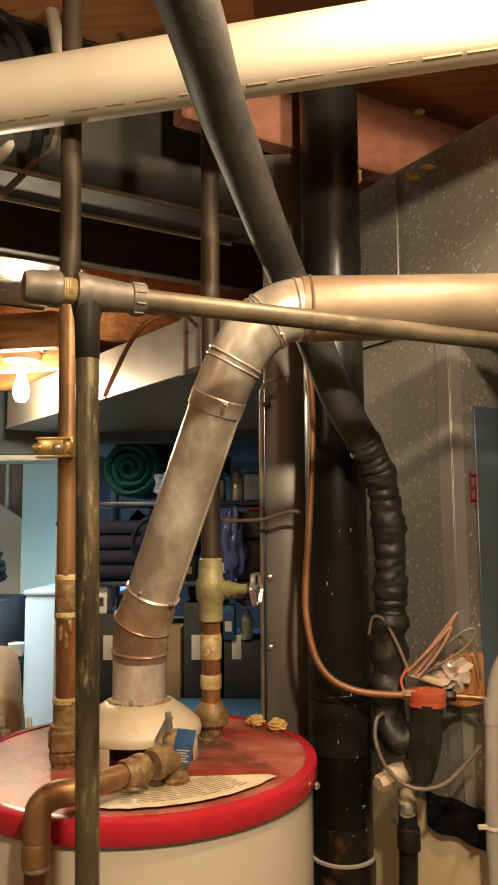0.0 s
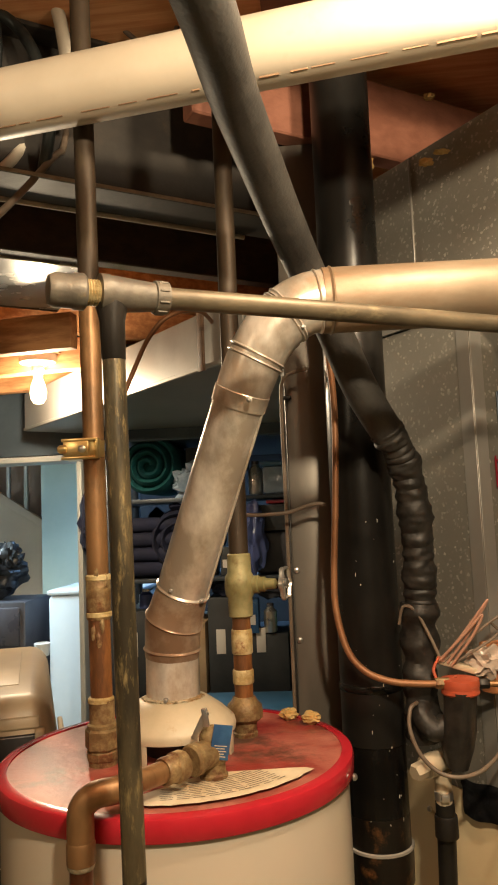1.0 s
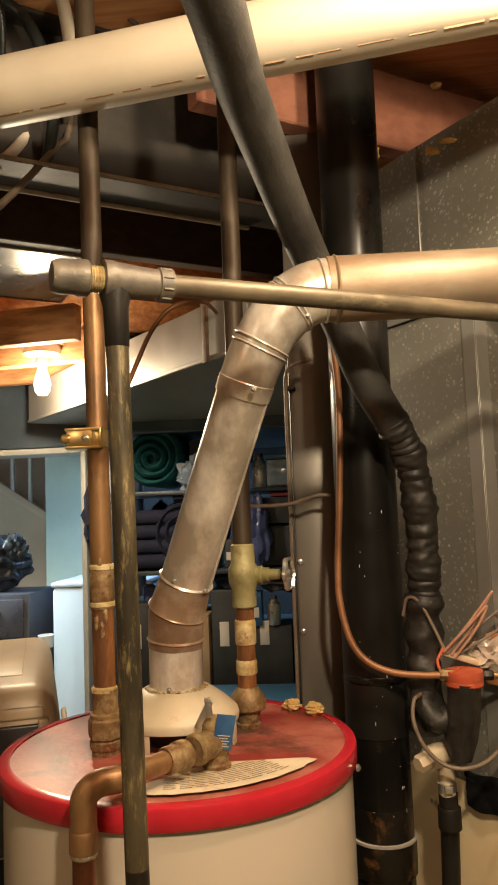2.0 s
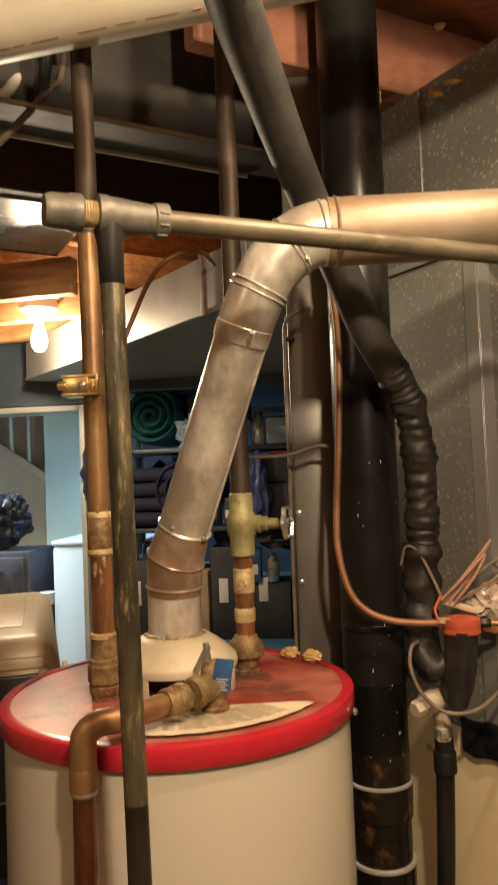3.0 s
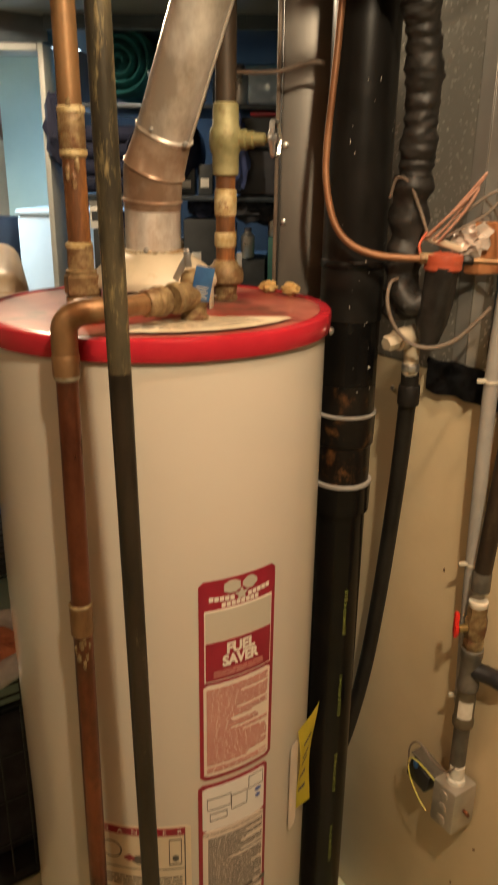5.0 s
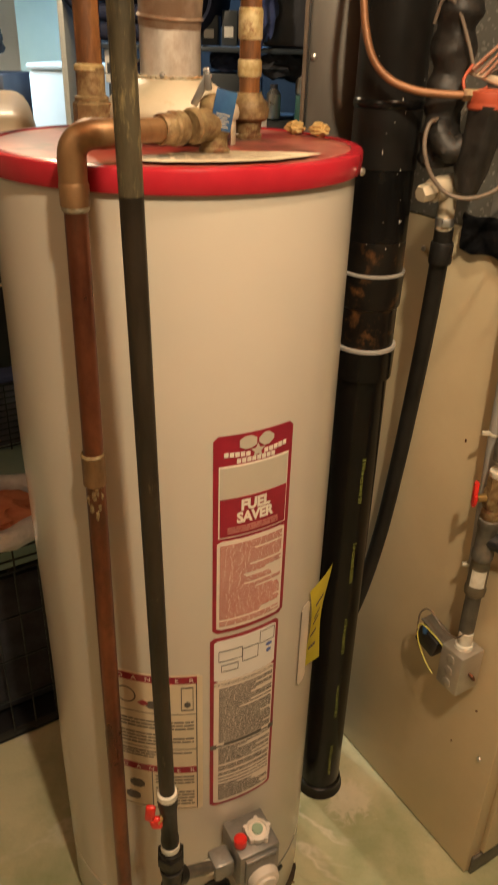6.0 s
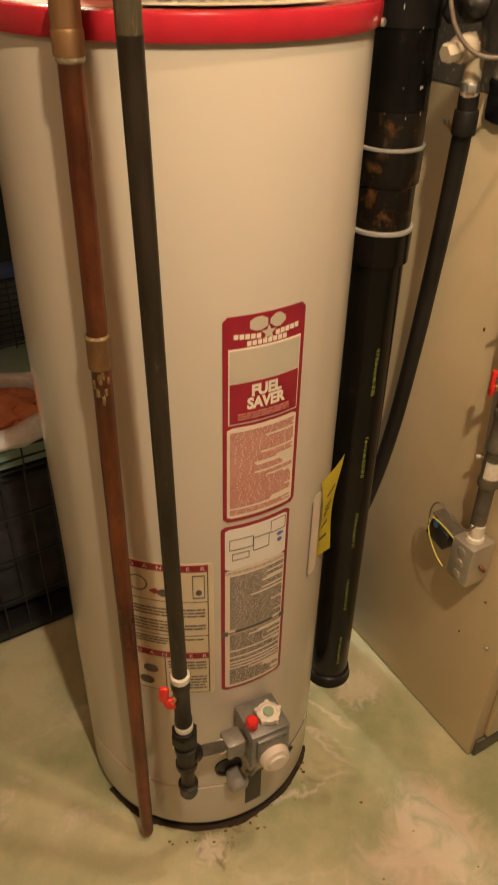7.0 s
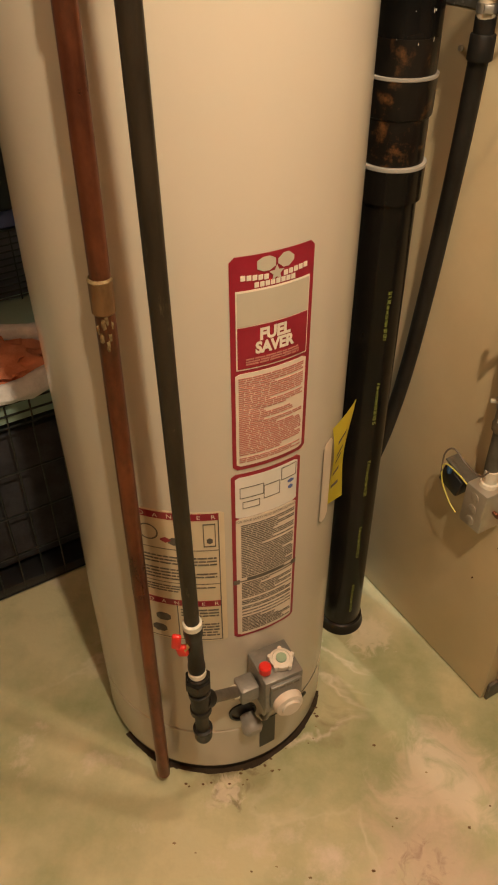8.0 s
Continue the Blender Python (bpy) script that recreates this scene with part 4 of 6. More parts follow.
for z in (1.482, 1.592, 1.640):
    part("solder_ring", lathe([(0.0150, z), (0.0172, z + 0.002), (0.0172, z + 0.007), (0.0150, z + 0.009)], Matrix.Translation((WX - 0.001, WY, 0)), 20), "solder", line)
# The shade on the pipe above this height is put into its colour.
part("pipe", rod((WX - 0.0058, WY, 2.02), (WX - 0.012, WY, 2.58), 0.0143, 20), "shade_and_brown", line, "upper length coloured dark for the shade on it")
part("coupling", lathe([(0.0152, 1.590), (0.0162, 1.592), (0.0162, 1.642), (0.0152, 1.645)], Matrix.Translation((WX - 0.0015, WY, 0)), 24), "patina", line, "soldered coupling with green-yellow drips")
part("drips", join(*[blob((WX - 0.001 + 0.0145 * math.sin(a), WY - 0.0145 * math.cos(a), z), 0.0042, i, (0.8, 0.5, 2.4), 0.5, 2, 2) for i, (a, z) in enumerate(((-0.3, 1.575), (0.2, 1.565), (0.5, 1.583), (0.9, 1.640), (-0.8, 1.63), (0.1, 1.648)))]), "patina", line)
clampm = Matrix.Translation((WX - 0.010, WY - 0.004, 1.816))
cl = part("pipe_clamp", join(box((0.048, 0.034, 0.004), clampm @ Matrix.Translation((-0.008, 0, 0.012)), 0.0008), box((0.048, 0.034, 0.004), clampm @ Matrix.Translation((-0.008, 0, -0.012)), 0.0008), box((0.003, 0.036, 0.027), clampm @ Matrix.Translation((0.0165, 0, 0)), 0.0008), box((0.034, 0.003, 0.020), clampm @ Matrix.Translation((-0.012, -0.0165, 0)), 0.0008), lathe([(0.017, -0.011), (0.017, 0.011)], clampm @ Matrix.Translation((0.004, 0.004, 0)), 20)), "brass", line, "yellow brass grounding clamp")
part("clamp_screw", lathe([(0.005, 0), (0.006, 0.002), (0.006, 0.010), (0.003, 0.013)], along((WX - 0.034, WY - 0.02, 1.816), (WX - 0.05, WY - 0.02, 1.816)), 10), "brass", cl)
part("clamp_screw", lathe([(0.004, 0), (0.005, 0.002), (0.005, 0.006), (0.002, 0.008)], along((WX - 0.012, WY - 0.022, 1.815), (WX - 0.012, WY - 0.05, 1.815)), 10), "steel", cl)

VX, VY = -0.037, 1.278
line = thing("valved_water_pipe", (VX, VY, 1.405), "corroded brass and copper pipe with a stop valve", "water pipe")
part("nipple", lathe([(0.0175, 1.404), (0.018, 1.410), (0.016, 1.4115), (0.0165, 1.418), (0.0175, 1.424), (0.0165, 1.430)], Matrix.Translation((VX, VY, 0)), 20), "patina", line)
part("union_nut", lathe([(0.021, 1.426), (0.0255, 1.430), (0.0265, 1.440), (0.0245, 1.449), (0.0185, 1.4545), (0.0160, 1.460)], Matrix.Translation((VX, VY, 0)), 10), "patina", line, "corroded union nut")
part("pipe", rod((VX, VY, 1.455), (VX, VY, 1.575), 0.0135, 20), "copper_streaked", line)
part("solder_ring", lathe([(0.0145, 1.478), (0.0155, 1.480), (0.0155, 1.496), (0.0145, 1.498)], Matrix.Translation((VX, VY, 0)), 20), "solder", line)
part("solder_ring", lathe([(0.0145, 1.520), (0.0155, 1.522), (0.0155, 1.552), (0.0145, 1.555)], Matrix.Translation((VX, VY, 0)), 20), "solder", line)
body = part("valve_body", lathe([(0.0155, 1.572), (0.0178, 1.574), (0.0182, 1.600), (0.0215, 1.606), (0.0225, 1.618), (0.0215, 1.630), (0.0178, 1.636), (0.0172, 1.662), (0.0150, 1.664)], Matrix.Translation((VX, VY, 0)), 24), "verdigris", line, "green-brown brass valve body")
w0 = Vector((VX + 0.018, VY, 1.618))
wd = Vector((0.97, -0.22, 0.03)).normalized()
part("bonnet", lathe([(0.013, 0), (0.0135, 0.010), (0.0110, 0.012), (0.0110, 0.020), (0.0085, 0.022), (0.0075, 0.036), (0.004, 0.038), (0.004, 0.052)], along(w0, w0 + wd), 10), "verdigris", body)
wm = along(w0 + wd * 0.046, w0 + wd * 0.1)
wheel = lathe([(0.0215, 0.0), (0.0240, 0.002), (0.0240, 0.006), (0.0215, 0.008), (0.0195, 0.004), (0.0215, 0.0)], None, 40)
for v in wheel.verts:
    a = math.atan2(v.co.y, v.co.x)
    k = 1 + 0.10 * math.cos(6 * a)
    v.co.x, v.co.y = v.co.x * k, v.co.y * k
wheel = join(wheel, lathe([(0.007, 0), (0.007, 0.008)], None, 12), *[box((0.017, 0.004, 0.003), Matrix.Rotation(2 * math.pi * i / 3, 4, "Z") @ Matrix.Translation((0.0130, 0, 0.004))) for i in range(3)])
wheel.transform(wm)
part("handwheel", wheel, "steel", body, "dull metal handwheel")
# Patina and the shade near the ceiling share one dark colour.
part("pipe", rod((VX, VY, 1.660), (VX - 0.002, VY + 0.01, 2.58), 0.0143, 20), "shade_and_brown", line, "upper pipe, patina and shade in one dark colour")

# Relief valve and its discharge pipe.
relief = thing("relief_valve", (-0.058, 1.098, 1.406), "brass temperature relief valve with a copper discharge pipe", "relief valve")
RV = Vector((-0.058, 1.098, 0))
part("valve_base", lathe([(0.017, 1.405), (0.0175, 1.412), (0.015, 1.414), (0.0145, 1.424), (0.0175, 1.428), (0.018, 1.440), (0.016, 1.460), (0.011, 1.466), (0.004, 1.468)], Matrix.Translation(RV), 14), "patina", relief)
oa, ob = Vector((-0.060, 1.092, 1.438)), Vector((-0.090, 1.050, 1.436))
part("outlet", lathe([(0.0165, 0), (0.0170, 0.022), (0.0185, 0.024), (0.0185, 0.032), (0.016, 0.034)], along(oa, ob), 20), "patina", relief)
lm = Matrix.Translation((-0.046, 1.083, 1.452)) @ Matrix.Rotation(radians(28), 4, "Z") @ Matrix.Rotation(radians(12), 4, "Y")
part("tag", box((0.024, 0.0012, 0.040), lm, 0.0004), "bluetag", relief, "scratched blue metal tag")
part("tag_print", join(*[box((0.016 - 0.005 * (k % 2), 0.0004, 0.0010), lm @ Matrix.Translation((0, -0.0010, -0.004 - 0.003 * k))) for k in range(5)]), "label_grey", relief, "tiny pale bars", smooth=False)
part("lever", box((0.008, 0.0045, 0.036), Matrix.Translation((-0.070, 1.083, 1.472)) @ Matrix.Rotation(radians(28), 4, "Y"), 0.0015), "steel", relief, "bent test lever")
part("lever", box((0.0075, 0.004, 0.022), Matrix.Translation((-0.063, 1.079, 1.482)) @ Matrix.Rotation(radians(-8), 4, "Y"), 0.0015), "steel", relief)
q0, q1 = Vector((-0.088, 1.053, 1.436)), Vector((-0.146, 0.975, 1.436))
part("adapter", lathe([(0.0162, 0), (0.0175, 0.003), (0.0175, 0.014), (0.0155, 0.016), (0.0158, 0.030), (0.0145, 0.032)], along(q0 + (q0 - q1) * 0.02, q1), 20), "patina", relief)
part("pipe", rod(q0, q1, 0.0122, 20), "copper", relief)
EX, EY = -0.178, 0.963
bend = [q1 + (q0 - q1).normalized() * 0.012, q1, q1 + Vector((-0.018, -0.011, -0.001)), Vector((EX + 0.002, EY - 0.003, 1.424)), Vector((EX, EY - 0.003, 1.405)), Vector((EX, EY - 0.003, 1.385))]
part("elbow", tube(smooth_path(bend, 6), 0.0142, 18), "copper", relief, "shiny copper elbow")
part("elbow_socket", lathe([(0.0130, 1.368), (0.0150, 1.370), (0.0150, 1.390), (0.0142, 1.392)], Matrix.Translation((EX, EY - 0.003, 0)), 20), "copper", relief)
part("solder_ring", lathe([(0.0124, 1.364), (0.0140, 1.366), (0.0145, 1.371)], Matrix.Translation((EX, EY - 0.003, 0)), 20), "crust", relief)
part("pipe", rod((EX - 0.010, EY - 0.003, 0.03), (EX, EY - 0.003, 1.372), 0.0120, 20), "copper_red", relief, "dark red-brown discharge pipe")
part("coupling", lathe([(0.0122, 1.046), (0.0138, 1.048), (0.0138, 1.088), (0.0122, 1.090)], Matrix.Translation((EX - 0.003, EY - 0.003, 0)), 20), "copper", relief)
part("solder_drips", join(lathe([(0.0130, 1.084), (0.0145, 1.087), (0.0130, 1.090)], Matrix.Translation((EX - 0.003, EY - 0.003, 0)), 20), *[blob((EX - 0.003 + 0.0115 * math.sin(a), EY - 0.003 - 0.0115 * math.cos(a), z), 0.0030, i, (0.9, 0.4, 2.2), 0.7, 3, 2) for i, (a, z) in enumerate(((0.1, 1.036), (0.6, 1.020), (-0.2, 1.018), (0.4, 1.042), (0.9, 1.034), (0.3, 1.010), (-0.5, 1.030)))]), "patina", relief, "crusted solder drips")

# ---- gas pipe in front of the heater ----
GT = Vector((-0.101, 0.845, 1.930))
GB = Vector((-0.089, 0.878, 0.606))
gd = (GB - GT).normalized()
gas = thing("gas_pipe", (GB.x, GB.y, 0.26), "black iron gas pipe with a capped tee and shut-off", "gas pipe")
HR = (Vector((0.305, 1.060, 1.938)) - Vector((-0.05, 0.850, 1.932))).normalized()
GM = GT.lerp(GB, 0.40)
part("riser", rod(GT, GM, 0.0107, 20), "iron_riser", gas, "worn black iron riser with golden flecks")
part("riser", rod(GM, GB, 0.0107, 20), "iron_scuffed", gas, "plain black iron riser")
part("tee", lathe([(0.0160, -0.012), (0.0186, -0.0115), (0.0186, -0.003), (0.0174, -0.001), (0.0174, 0.004), (0.0160, 0.018), (0.0142, 0.038), (0.0142, 0.041), (0.0158, 0.042), (0.0158, 0.055), (0.0130, 0.056)], along(GT, GT + HR), 28), "iron_grey", gas, "grey malleable iron reducing tee")
# The tee's shadow on the branch is put into its dark colour.
part("tee_branch", lathe([(0.0150, 0.0), (0.0142, 0.016), (0.0120, 0.026), (0.0113, 0.062), (0.0108, 0.063)], along(GT, GB), 24), "iron_dark", gas, "tee branch, coloured near black for the tee's shadow")
for k in range(9):
    a = 2 * math.pi * k / 9
    q = GT + HR * 0.0485 + (UP * math.cos(a) + HR.cross(UP).normalized() * math.sin(a)) * 0.0158
    part("rib", box((0.010, 0.0022, 0.0022), Matrix.Translation(q) @ Matrix((HR, HR.cross(UP).normalized(), HR.cross(UP).cross(HR).normalized())).transposed().to_4x4(), 0.0006, 1), "iron_grey", gas)
part("thread_tape", lathe([(0.0128 if i % 2 else 0.0120, 0.0013 * i) for i in range(14)], along(GT - HR * 0.010, GT - HR * 0.1), 20), "tape", gas)
part("cap", lathe([(0.0152, 0), (0.0172, 0.002), (0.0172, 0.011), (0.0160, 0.013), (0.0160, 0.028), (0.0135, 0.034), (0.0, 0.035)], along(GT - HR * 0.0245, GT - HR * 0.1), 24), "iron_grey", gas, "grey iron end cap")
part("run", rod(GT + HR * 0.05, GT + HR * 0.95, 0.0107, 20), "iron", gas, "horizontal gas run")
part("valve", lathe([(0.0112, 0), (0.0138, 0.002), (0.0138, 0.020), (0.0120, 0.024), (0.0120, 0.088), (0.0132, 0.092), (0.0132, 0.104), (0.0112, 0.106)], along(GB, GB + gd), 20), "iron_dark", gas, "black shut-off valve")
part("paste_ring", lathe([(0.0112, -0.010), (0.0140, -0.008), (0.0142, 0.001), (0.0118, 0.003)], along(GB, GB + gd), 20), "putty", gas, "white thread paste")
lv = GB + gd * 0.030 + Vector((-0.014, -0.012, 0))
part("lever", join(box((0.014, 0.008, 0.030), Matrix.Translation(lv + Vector((-0.008, -0.002, 0.008))) @ Matrix.Rotation(radians(6), 4, "Y"), 0.0038, 3), box((0.017, 0.010, 0.022), Matrix.Translation(lv + Vector((-0.001, -0.001, -0.012))) @ Matrix.Rotation(radians(-12), 4, "Y"), 0.0048, 3)), "red_plastic", gas, "small red shut-off lever")
part("lever_screw", rod(lv + Vector((0.010, 0.010, -0.006)), lv + Vector((0.001, -0.004, -0.008)), 0.0045, 10), "brass", gas)
part("paste_ring", lathe([(0.0112, 0.106), (0.0136, 0.108), (0.0140, 0.116), (0.0118, 0.118)], along(GB, GB + gd), 20), "putty", gas)
part("union", join(lathe([(0.0140, 0.119), (0.0165, 0.121), (0.0165, 0.126), (0.0150, 0.127)], along(GB, GB + gd), 16), hexnut(GB + gd * 0.126, GB + gd * 0.148, 0.0212), lathe([(0.0170, 0.147), (0.0175, 0.154), (0.0130, 0.157), (0.0125, 0.164)], along(GB, GB + gd), 16)), "iron_dark", gas, "black hexagonal union")
part("lower_tee", lathe([(0.0140, 0.162), (0.0172, 0.163), (0.0172, 0.172), (0.0150, 0.174), (0.0150, 0.206), (0.0172, 0.208), (0.0172, 0.218), (0.0130, 0.219)], along(GB, GB + gd), 20), "iron_dark", gas, "black iron tee")
part("drip_leg", lathe([(0.0112, 0.216), (0.0112, 0.272)], along(GB, GB + gd), 18), "iron_scuffed", gas)
part("drip_cap", lathe([(0.0130, 0.268), (0.0160, 0.269), (0.0160, 0.276), (0.0148, 0.278), (0.0148, 0.294), (0.0120, 0.301), (0.0, 0.302)], along(GB, GB + gd), 20), "iron_dark", gas, "rounded black drip cap")
tee_c = GB + gd * 0.190
part("branch_collar", lathe([(0.0150, 0.008), (0.0150, 0.024), (0.0115, 0.026)], along(tee_c, vpos(-0.062, 0.045, 0.352)), 18), "iron_dark", gas)
part("branch", rod(tee_c, vpos(-0.062, 0.045, 0.352), 0.0095, 16), "iron_grey", gas)
part("branch_paste", lathe([(0.0100, 0), (0.0118, 0.002), (0.0122, 0.012), (0.0100, 0.014)], along(vpos(-0.078, 0.0455, 0.356), vpos(-0.05, 0.045, 0.352)), 16), "putty", gas)

# Two lumps of spray foam left on the lid.
for p, s in (((0.022, 1.362, 1.4125), 1), ((0.057, 1.334, 1.4135), 2)):
    solo("foam_lump", blob(p, 0.0112, s, (1.25, 1, 0.8), 0.42, 2.6), "foamblob", "crumb of yellowed spray foam on the red lid", "foam", "foam lumps")

for o in heater.children_recursive:
    if o.name.startswith(("fine_print", "small_print", "print")):
        tagged(o, kind="stuff")

# ---- soil stack ----
SX, SY = 0.153, 1.402
S = Matrix.Translation((SX, SY, 0))
stack = thing("drain_stack", (SX, SY, 0), "black plastic drain stack with glued couplings", "drain pipe")
part("pipe", lathe([(0.0445, 0.02), (0.0445, 1.06)], S, 40), "abs", stack)
part("floor_collar", lathe([(0.0530, 0.0), (0.0530, 0.004), (0.0485, 0.010), (0.0485, 0.026), (0.0450, 0.028)], S, 40), "stackgrey", stack, "dull black floor collar")
part("coupling", lathe([(0.0455, 1.028), (0.0500, 1.030), (0.0510, 1.080), (0.0475, 1.084)], S, 40), "abs", stack)
part("clamp_ring", lathe([(0.0510, 1.080), (0.0519, 1.081), (0.0519, 1.0855), (0.0510, 1.0865)], S, 40), "pvc_grey", stack, "bright band")
part("pipe", lathe([(0.0465, 1.085), (0.0465, 1.165)], S, 40), "abs_worn", stack)
part("coupling", lathe([(0.0470, 1.150), (0.0500, 1.153), (0.0510, 1.203), (0.0480, 1.206)], S, 40), "abs_worn", stack, "cement-stained coupling")
part("clamp_ring", lathe([(0.0512, 1.203), (0.0522, 1.204), (0.0522, 1.2075), (0.0512, 1.208)], S, 40), "pvc_grey", stack, "thin pale ring")
part("pipe", lathe([(0.0480, 1.206), (0.0480, 1.255)], S, 40), "abs_worn", stack)
part("pipe", lathe([(0.0478, 1.254), (0.0478, 1.36)], S, 40), "abs", stack)
part("pipe", lathe([(0.0495, 1.36), (0.0495, 2.58)], S, 40), "stackgrey", stack, "dull black upper pipe")
part("coupling", lathe([(0.0500, 1.44), (0.0515, 1.442), (0.0515, 1.450), (0.0500, 1.452)], S, 40), "abs", stack)
words = []
for k, txt in enumerate(("|||||| |||| ABS SCH 40 |||| || |||", "||| |||||| |||| |||| ABS SCH 40 ||", "|||||| |||| ABS SCH 40 |||| || |||", "||| |||||| |||| |||| ABS SCH 40 ||", "|||||| |||| ABS SCH 40 |||| || |||")):
    bm = text_mesh(txt, 0.0070)
    for v in bm.verts:
        z = 0.84 - 0.18 * k + v.co.x * 1.15
        a = radians(24) - v.co.y / 0.0445
        v.co = Vector((SX + 0.0450 * math.sin(a), SY - 0.0450 * math.cos(a), z))
    words.append(bm)
part("pipe_print", join(*words), "print_green", stack, "green-yellow lettering running up the pipe")
part("specks", join(*[blob((SX + 0.0498 * math.sin(a), SY - 0.0498 * math.cos(a), z), 0.00065, i, (1, 1, s), 0.3, 2, 1) for i, (a, z, s) in enumerate([(random.Random(7 + k).uniform(-0.5, 1.2), random.Random(70 + k).uniform(1.21, 1.75), random.Random(170 + k).choice((1, 1, 2.5, 5))) for k in range(26)])]), "putty", stack, "white paint specks")

# ---- grey post and the tubes on it ----
post = thing("steel_post", (0.071, 1.545, 0), "grey boxed steel post", "post")
part("web", span((0.032, 1.505, 0.0), (0.112, 1.585, 2.40), 0.004), "post", post)
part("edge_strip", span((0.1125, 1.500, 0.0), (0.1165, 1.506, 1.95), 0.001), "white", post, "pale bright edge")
part("lip", span((0.0285, 1.498, 0.0), (0.0325, 1.507, 1.95), 0.001), "iron_dark", post)
part("bracket", box((0.018, 0.006, 0.008), Matrix.Translation((0.036, 1.497, 1.925)), 0.002), "iron_dark", post)
for z in (1.50, 1.62):
    part("bolt", lathe([(0.005, 0), (0.005, 0.004), (0.003, 0.005)], along((0.040, 1.505, z), (0.040, 1.48, z)), 8), "steel", post)
solo("copper_capillary", tube(smooth_path([(0.026, 1.494, 0.4), (0.026, 1.494, 1.2), (0.027, 1.494, 1.7), (0.027, 1.494, 1.90), (0.034, 1.470, 1.955), (0.075, 1.455, 1.968)], 8), 0.0032, 8), "wire_grey", "thin brown copper tube along the grey post", "copper tube")
solo("loose_wire", tube(smooth_path([(-0.06, 1.445, 1.722), (-0.02, 1.44, 1.719), (0.03, 1.44, 1.721), (0.062, 1.44, 1.730), (0.080, 1.44, 1.734), (0.097, 1.44, 1.732)], 6), 0.0032, 8), "wire_grey", "stub of grey-brown wire sticking out past the post", "wire")

# Copper gas tube to the red fitting.
solo("copper_gas_tube", tube(smooth_path([(0.095, 1.40, 2.15), (0.110, 1.352, 1.98), (0.116, 1.348, 1.88), (0.111, 1.346, 1.75), (0.102, 1.345, 1.62), (0.103, 1.340, 1.565), (0.116, 1.330, 1.512), (0.140, 1.322, 1.482), (0.175, 1.315, 1.468), (0.215, 1.312, 1.464), (0.250, 1.310, 1.464)], 8), 0.0052, 12), "copper_bright", "bright orange-brown soft copper tube bent to the valve", "copper tube")

# ---- insulated refrigerant line ----
lineset = thing("insulated_line", (0.22, 1.36, 1.30), "black foam-insulated line, smooth then taped and wrinkled", "insulated pipe")
pts = smooth_path([(-0.075, 0.45, 2.40), (-0.030, 0.64, 2.225), (0.002, 0.80, 2.182), (0.014, 0.93, 2.168), (0.036, 1.05, 2.139), (0.059, 1.14, 2.101), (0.083, 1.21, 2.060), (0.117, 1.238, 1.982), (0.154, 1.262, 1.894), (0.198, 1.302, 1.822)], 8)
part("sleeve", tube(pts, 0.029, 20, [0.0292 - 0.0045 * i / len(pts) for i in range(len(pts))]), "foam", lineset, "smooth grey-black foam sleeve")
pts = smooth_path([(0.188, 1.292, 1.838), (0.205, 1.308, 1.810), (0.220, 1.325, 1.770), (0.230, 1.340, 1.70), (0.232, 1.352, 1.62), (0.230, 1.358, 1.56)], 26)
rad = [0.0215 + (0.0034 + 0.0016 * math.sin(i * 0.19)) * abs(math.sin(math.pi * (i + 3.2 * math.sin(i * 0.21)) / 10.0)) ** 0.4 for i in range(len(pts))]
part("wrinkled_sleeve", tube(pts, 0.025, 36, rad, 0.15, 110), "wrap", lineset, "wrinkled black foam bend")
pts = smooth_path([(0.230, 1.358, 1.575), (0.226, 1.360, 1.50), (0.224, 1.360, 1.42), (0.228, 1.362, 1.37)], 12)
part("taped_end", tube(pts, 0.026, 18, [0.0265 + 0.0025 * math.sin(i * 0.8) for i in range(len(pts))], 0.25), "wrap", lineset, "lumpy tape-wrapped end")
part("hook_end", tube(smooth_path([(0.224, 1.352, 1.430), (0.222, 1.335, 1.410), (0.238, 1.328, 1.392), (0.256, 1.335, 1.402)], 6), 0.016, 14, None, 0.2), "wrap", lineset)

# ---- furnace ----
FC = Vector((0.458, 1.208, 0))
FZ = 1.272
furnace = thing("furnace", FC - U * 0.36 + V * 0.29, "tan painted steel furnace cabinet", "furnace")
part("cabinet", box((0.72, 0.58, FZ - 0.004), house(FC - U * 0.36 + V * 0.29, (FZ - 0.004) / 2 + 0.004), 0.004), "furnace", furnace)
part("front_door", box((0.012, 0.52, 0.60), house(FC + U * 0.006 + V * 0.29, 0.36), 0.003), "furnace", furnace)
part("kick_plate", box((0.008, 0.56, 0.05), house(FC + U * 0.004 + V * 0.29, 0.027), 0.002), "iron_grey", furnace)
for a, z in ((0.03, 0.32), (0.03, 0.9), (0.36, 1.22)):
    part("side_screw", lathe([(0.005, 0), (0.004, 0.003), (0.0, 0.0035)], along(FC - U * a + UP * z - V * 0.0005, FC - U * a + UP * z - V), 10), "steel", furnace)
part("scuffs", join(*[box((0.003, 0.0006, 0.006), house(FC - U * a - V * 0.0006, z) @ Matrix.Rotation(radians(25 * k), 4, "Y")) for k, (a, z) in enumerate(((0.20, 0.93), (0.10, 0.30), (0.06, 0.42)))]), "copper_red", furnace, "small rust scuffs", smooth=False)
# Plenum on top, set back from the front.
PC = FC - U * 0.205
plenum = thing("plenum", PC - U * 0.27 + V * 0.27 + UP * FZ, "spangled galvanised sheet-metal plenum above the furnace", "duct")
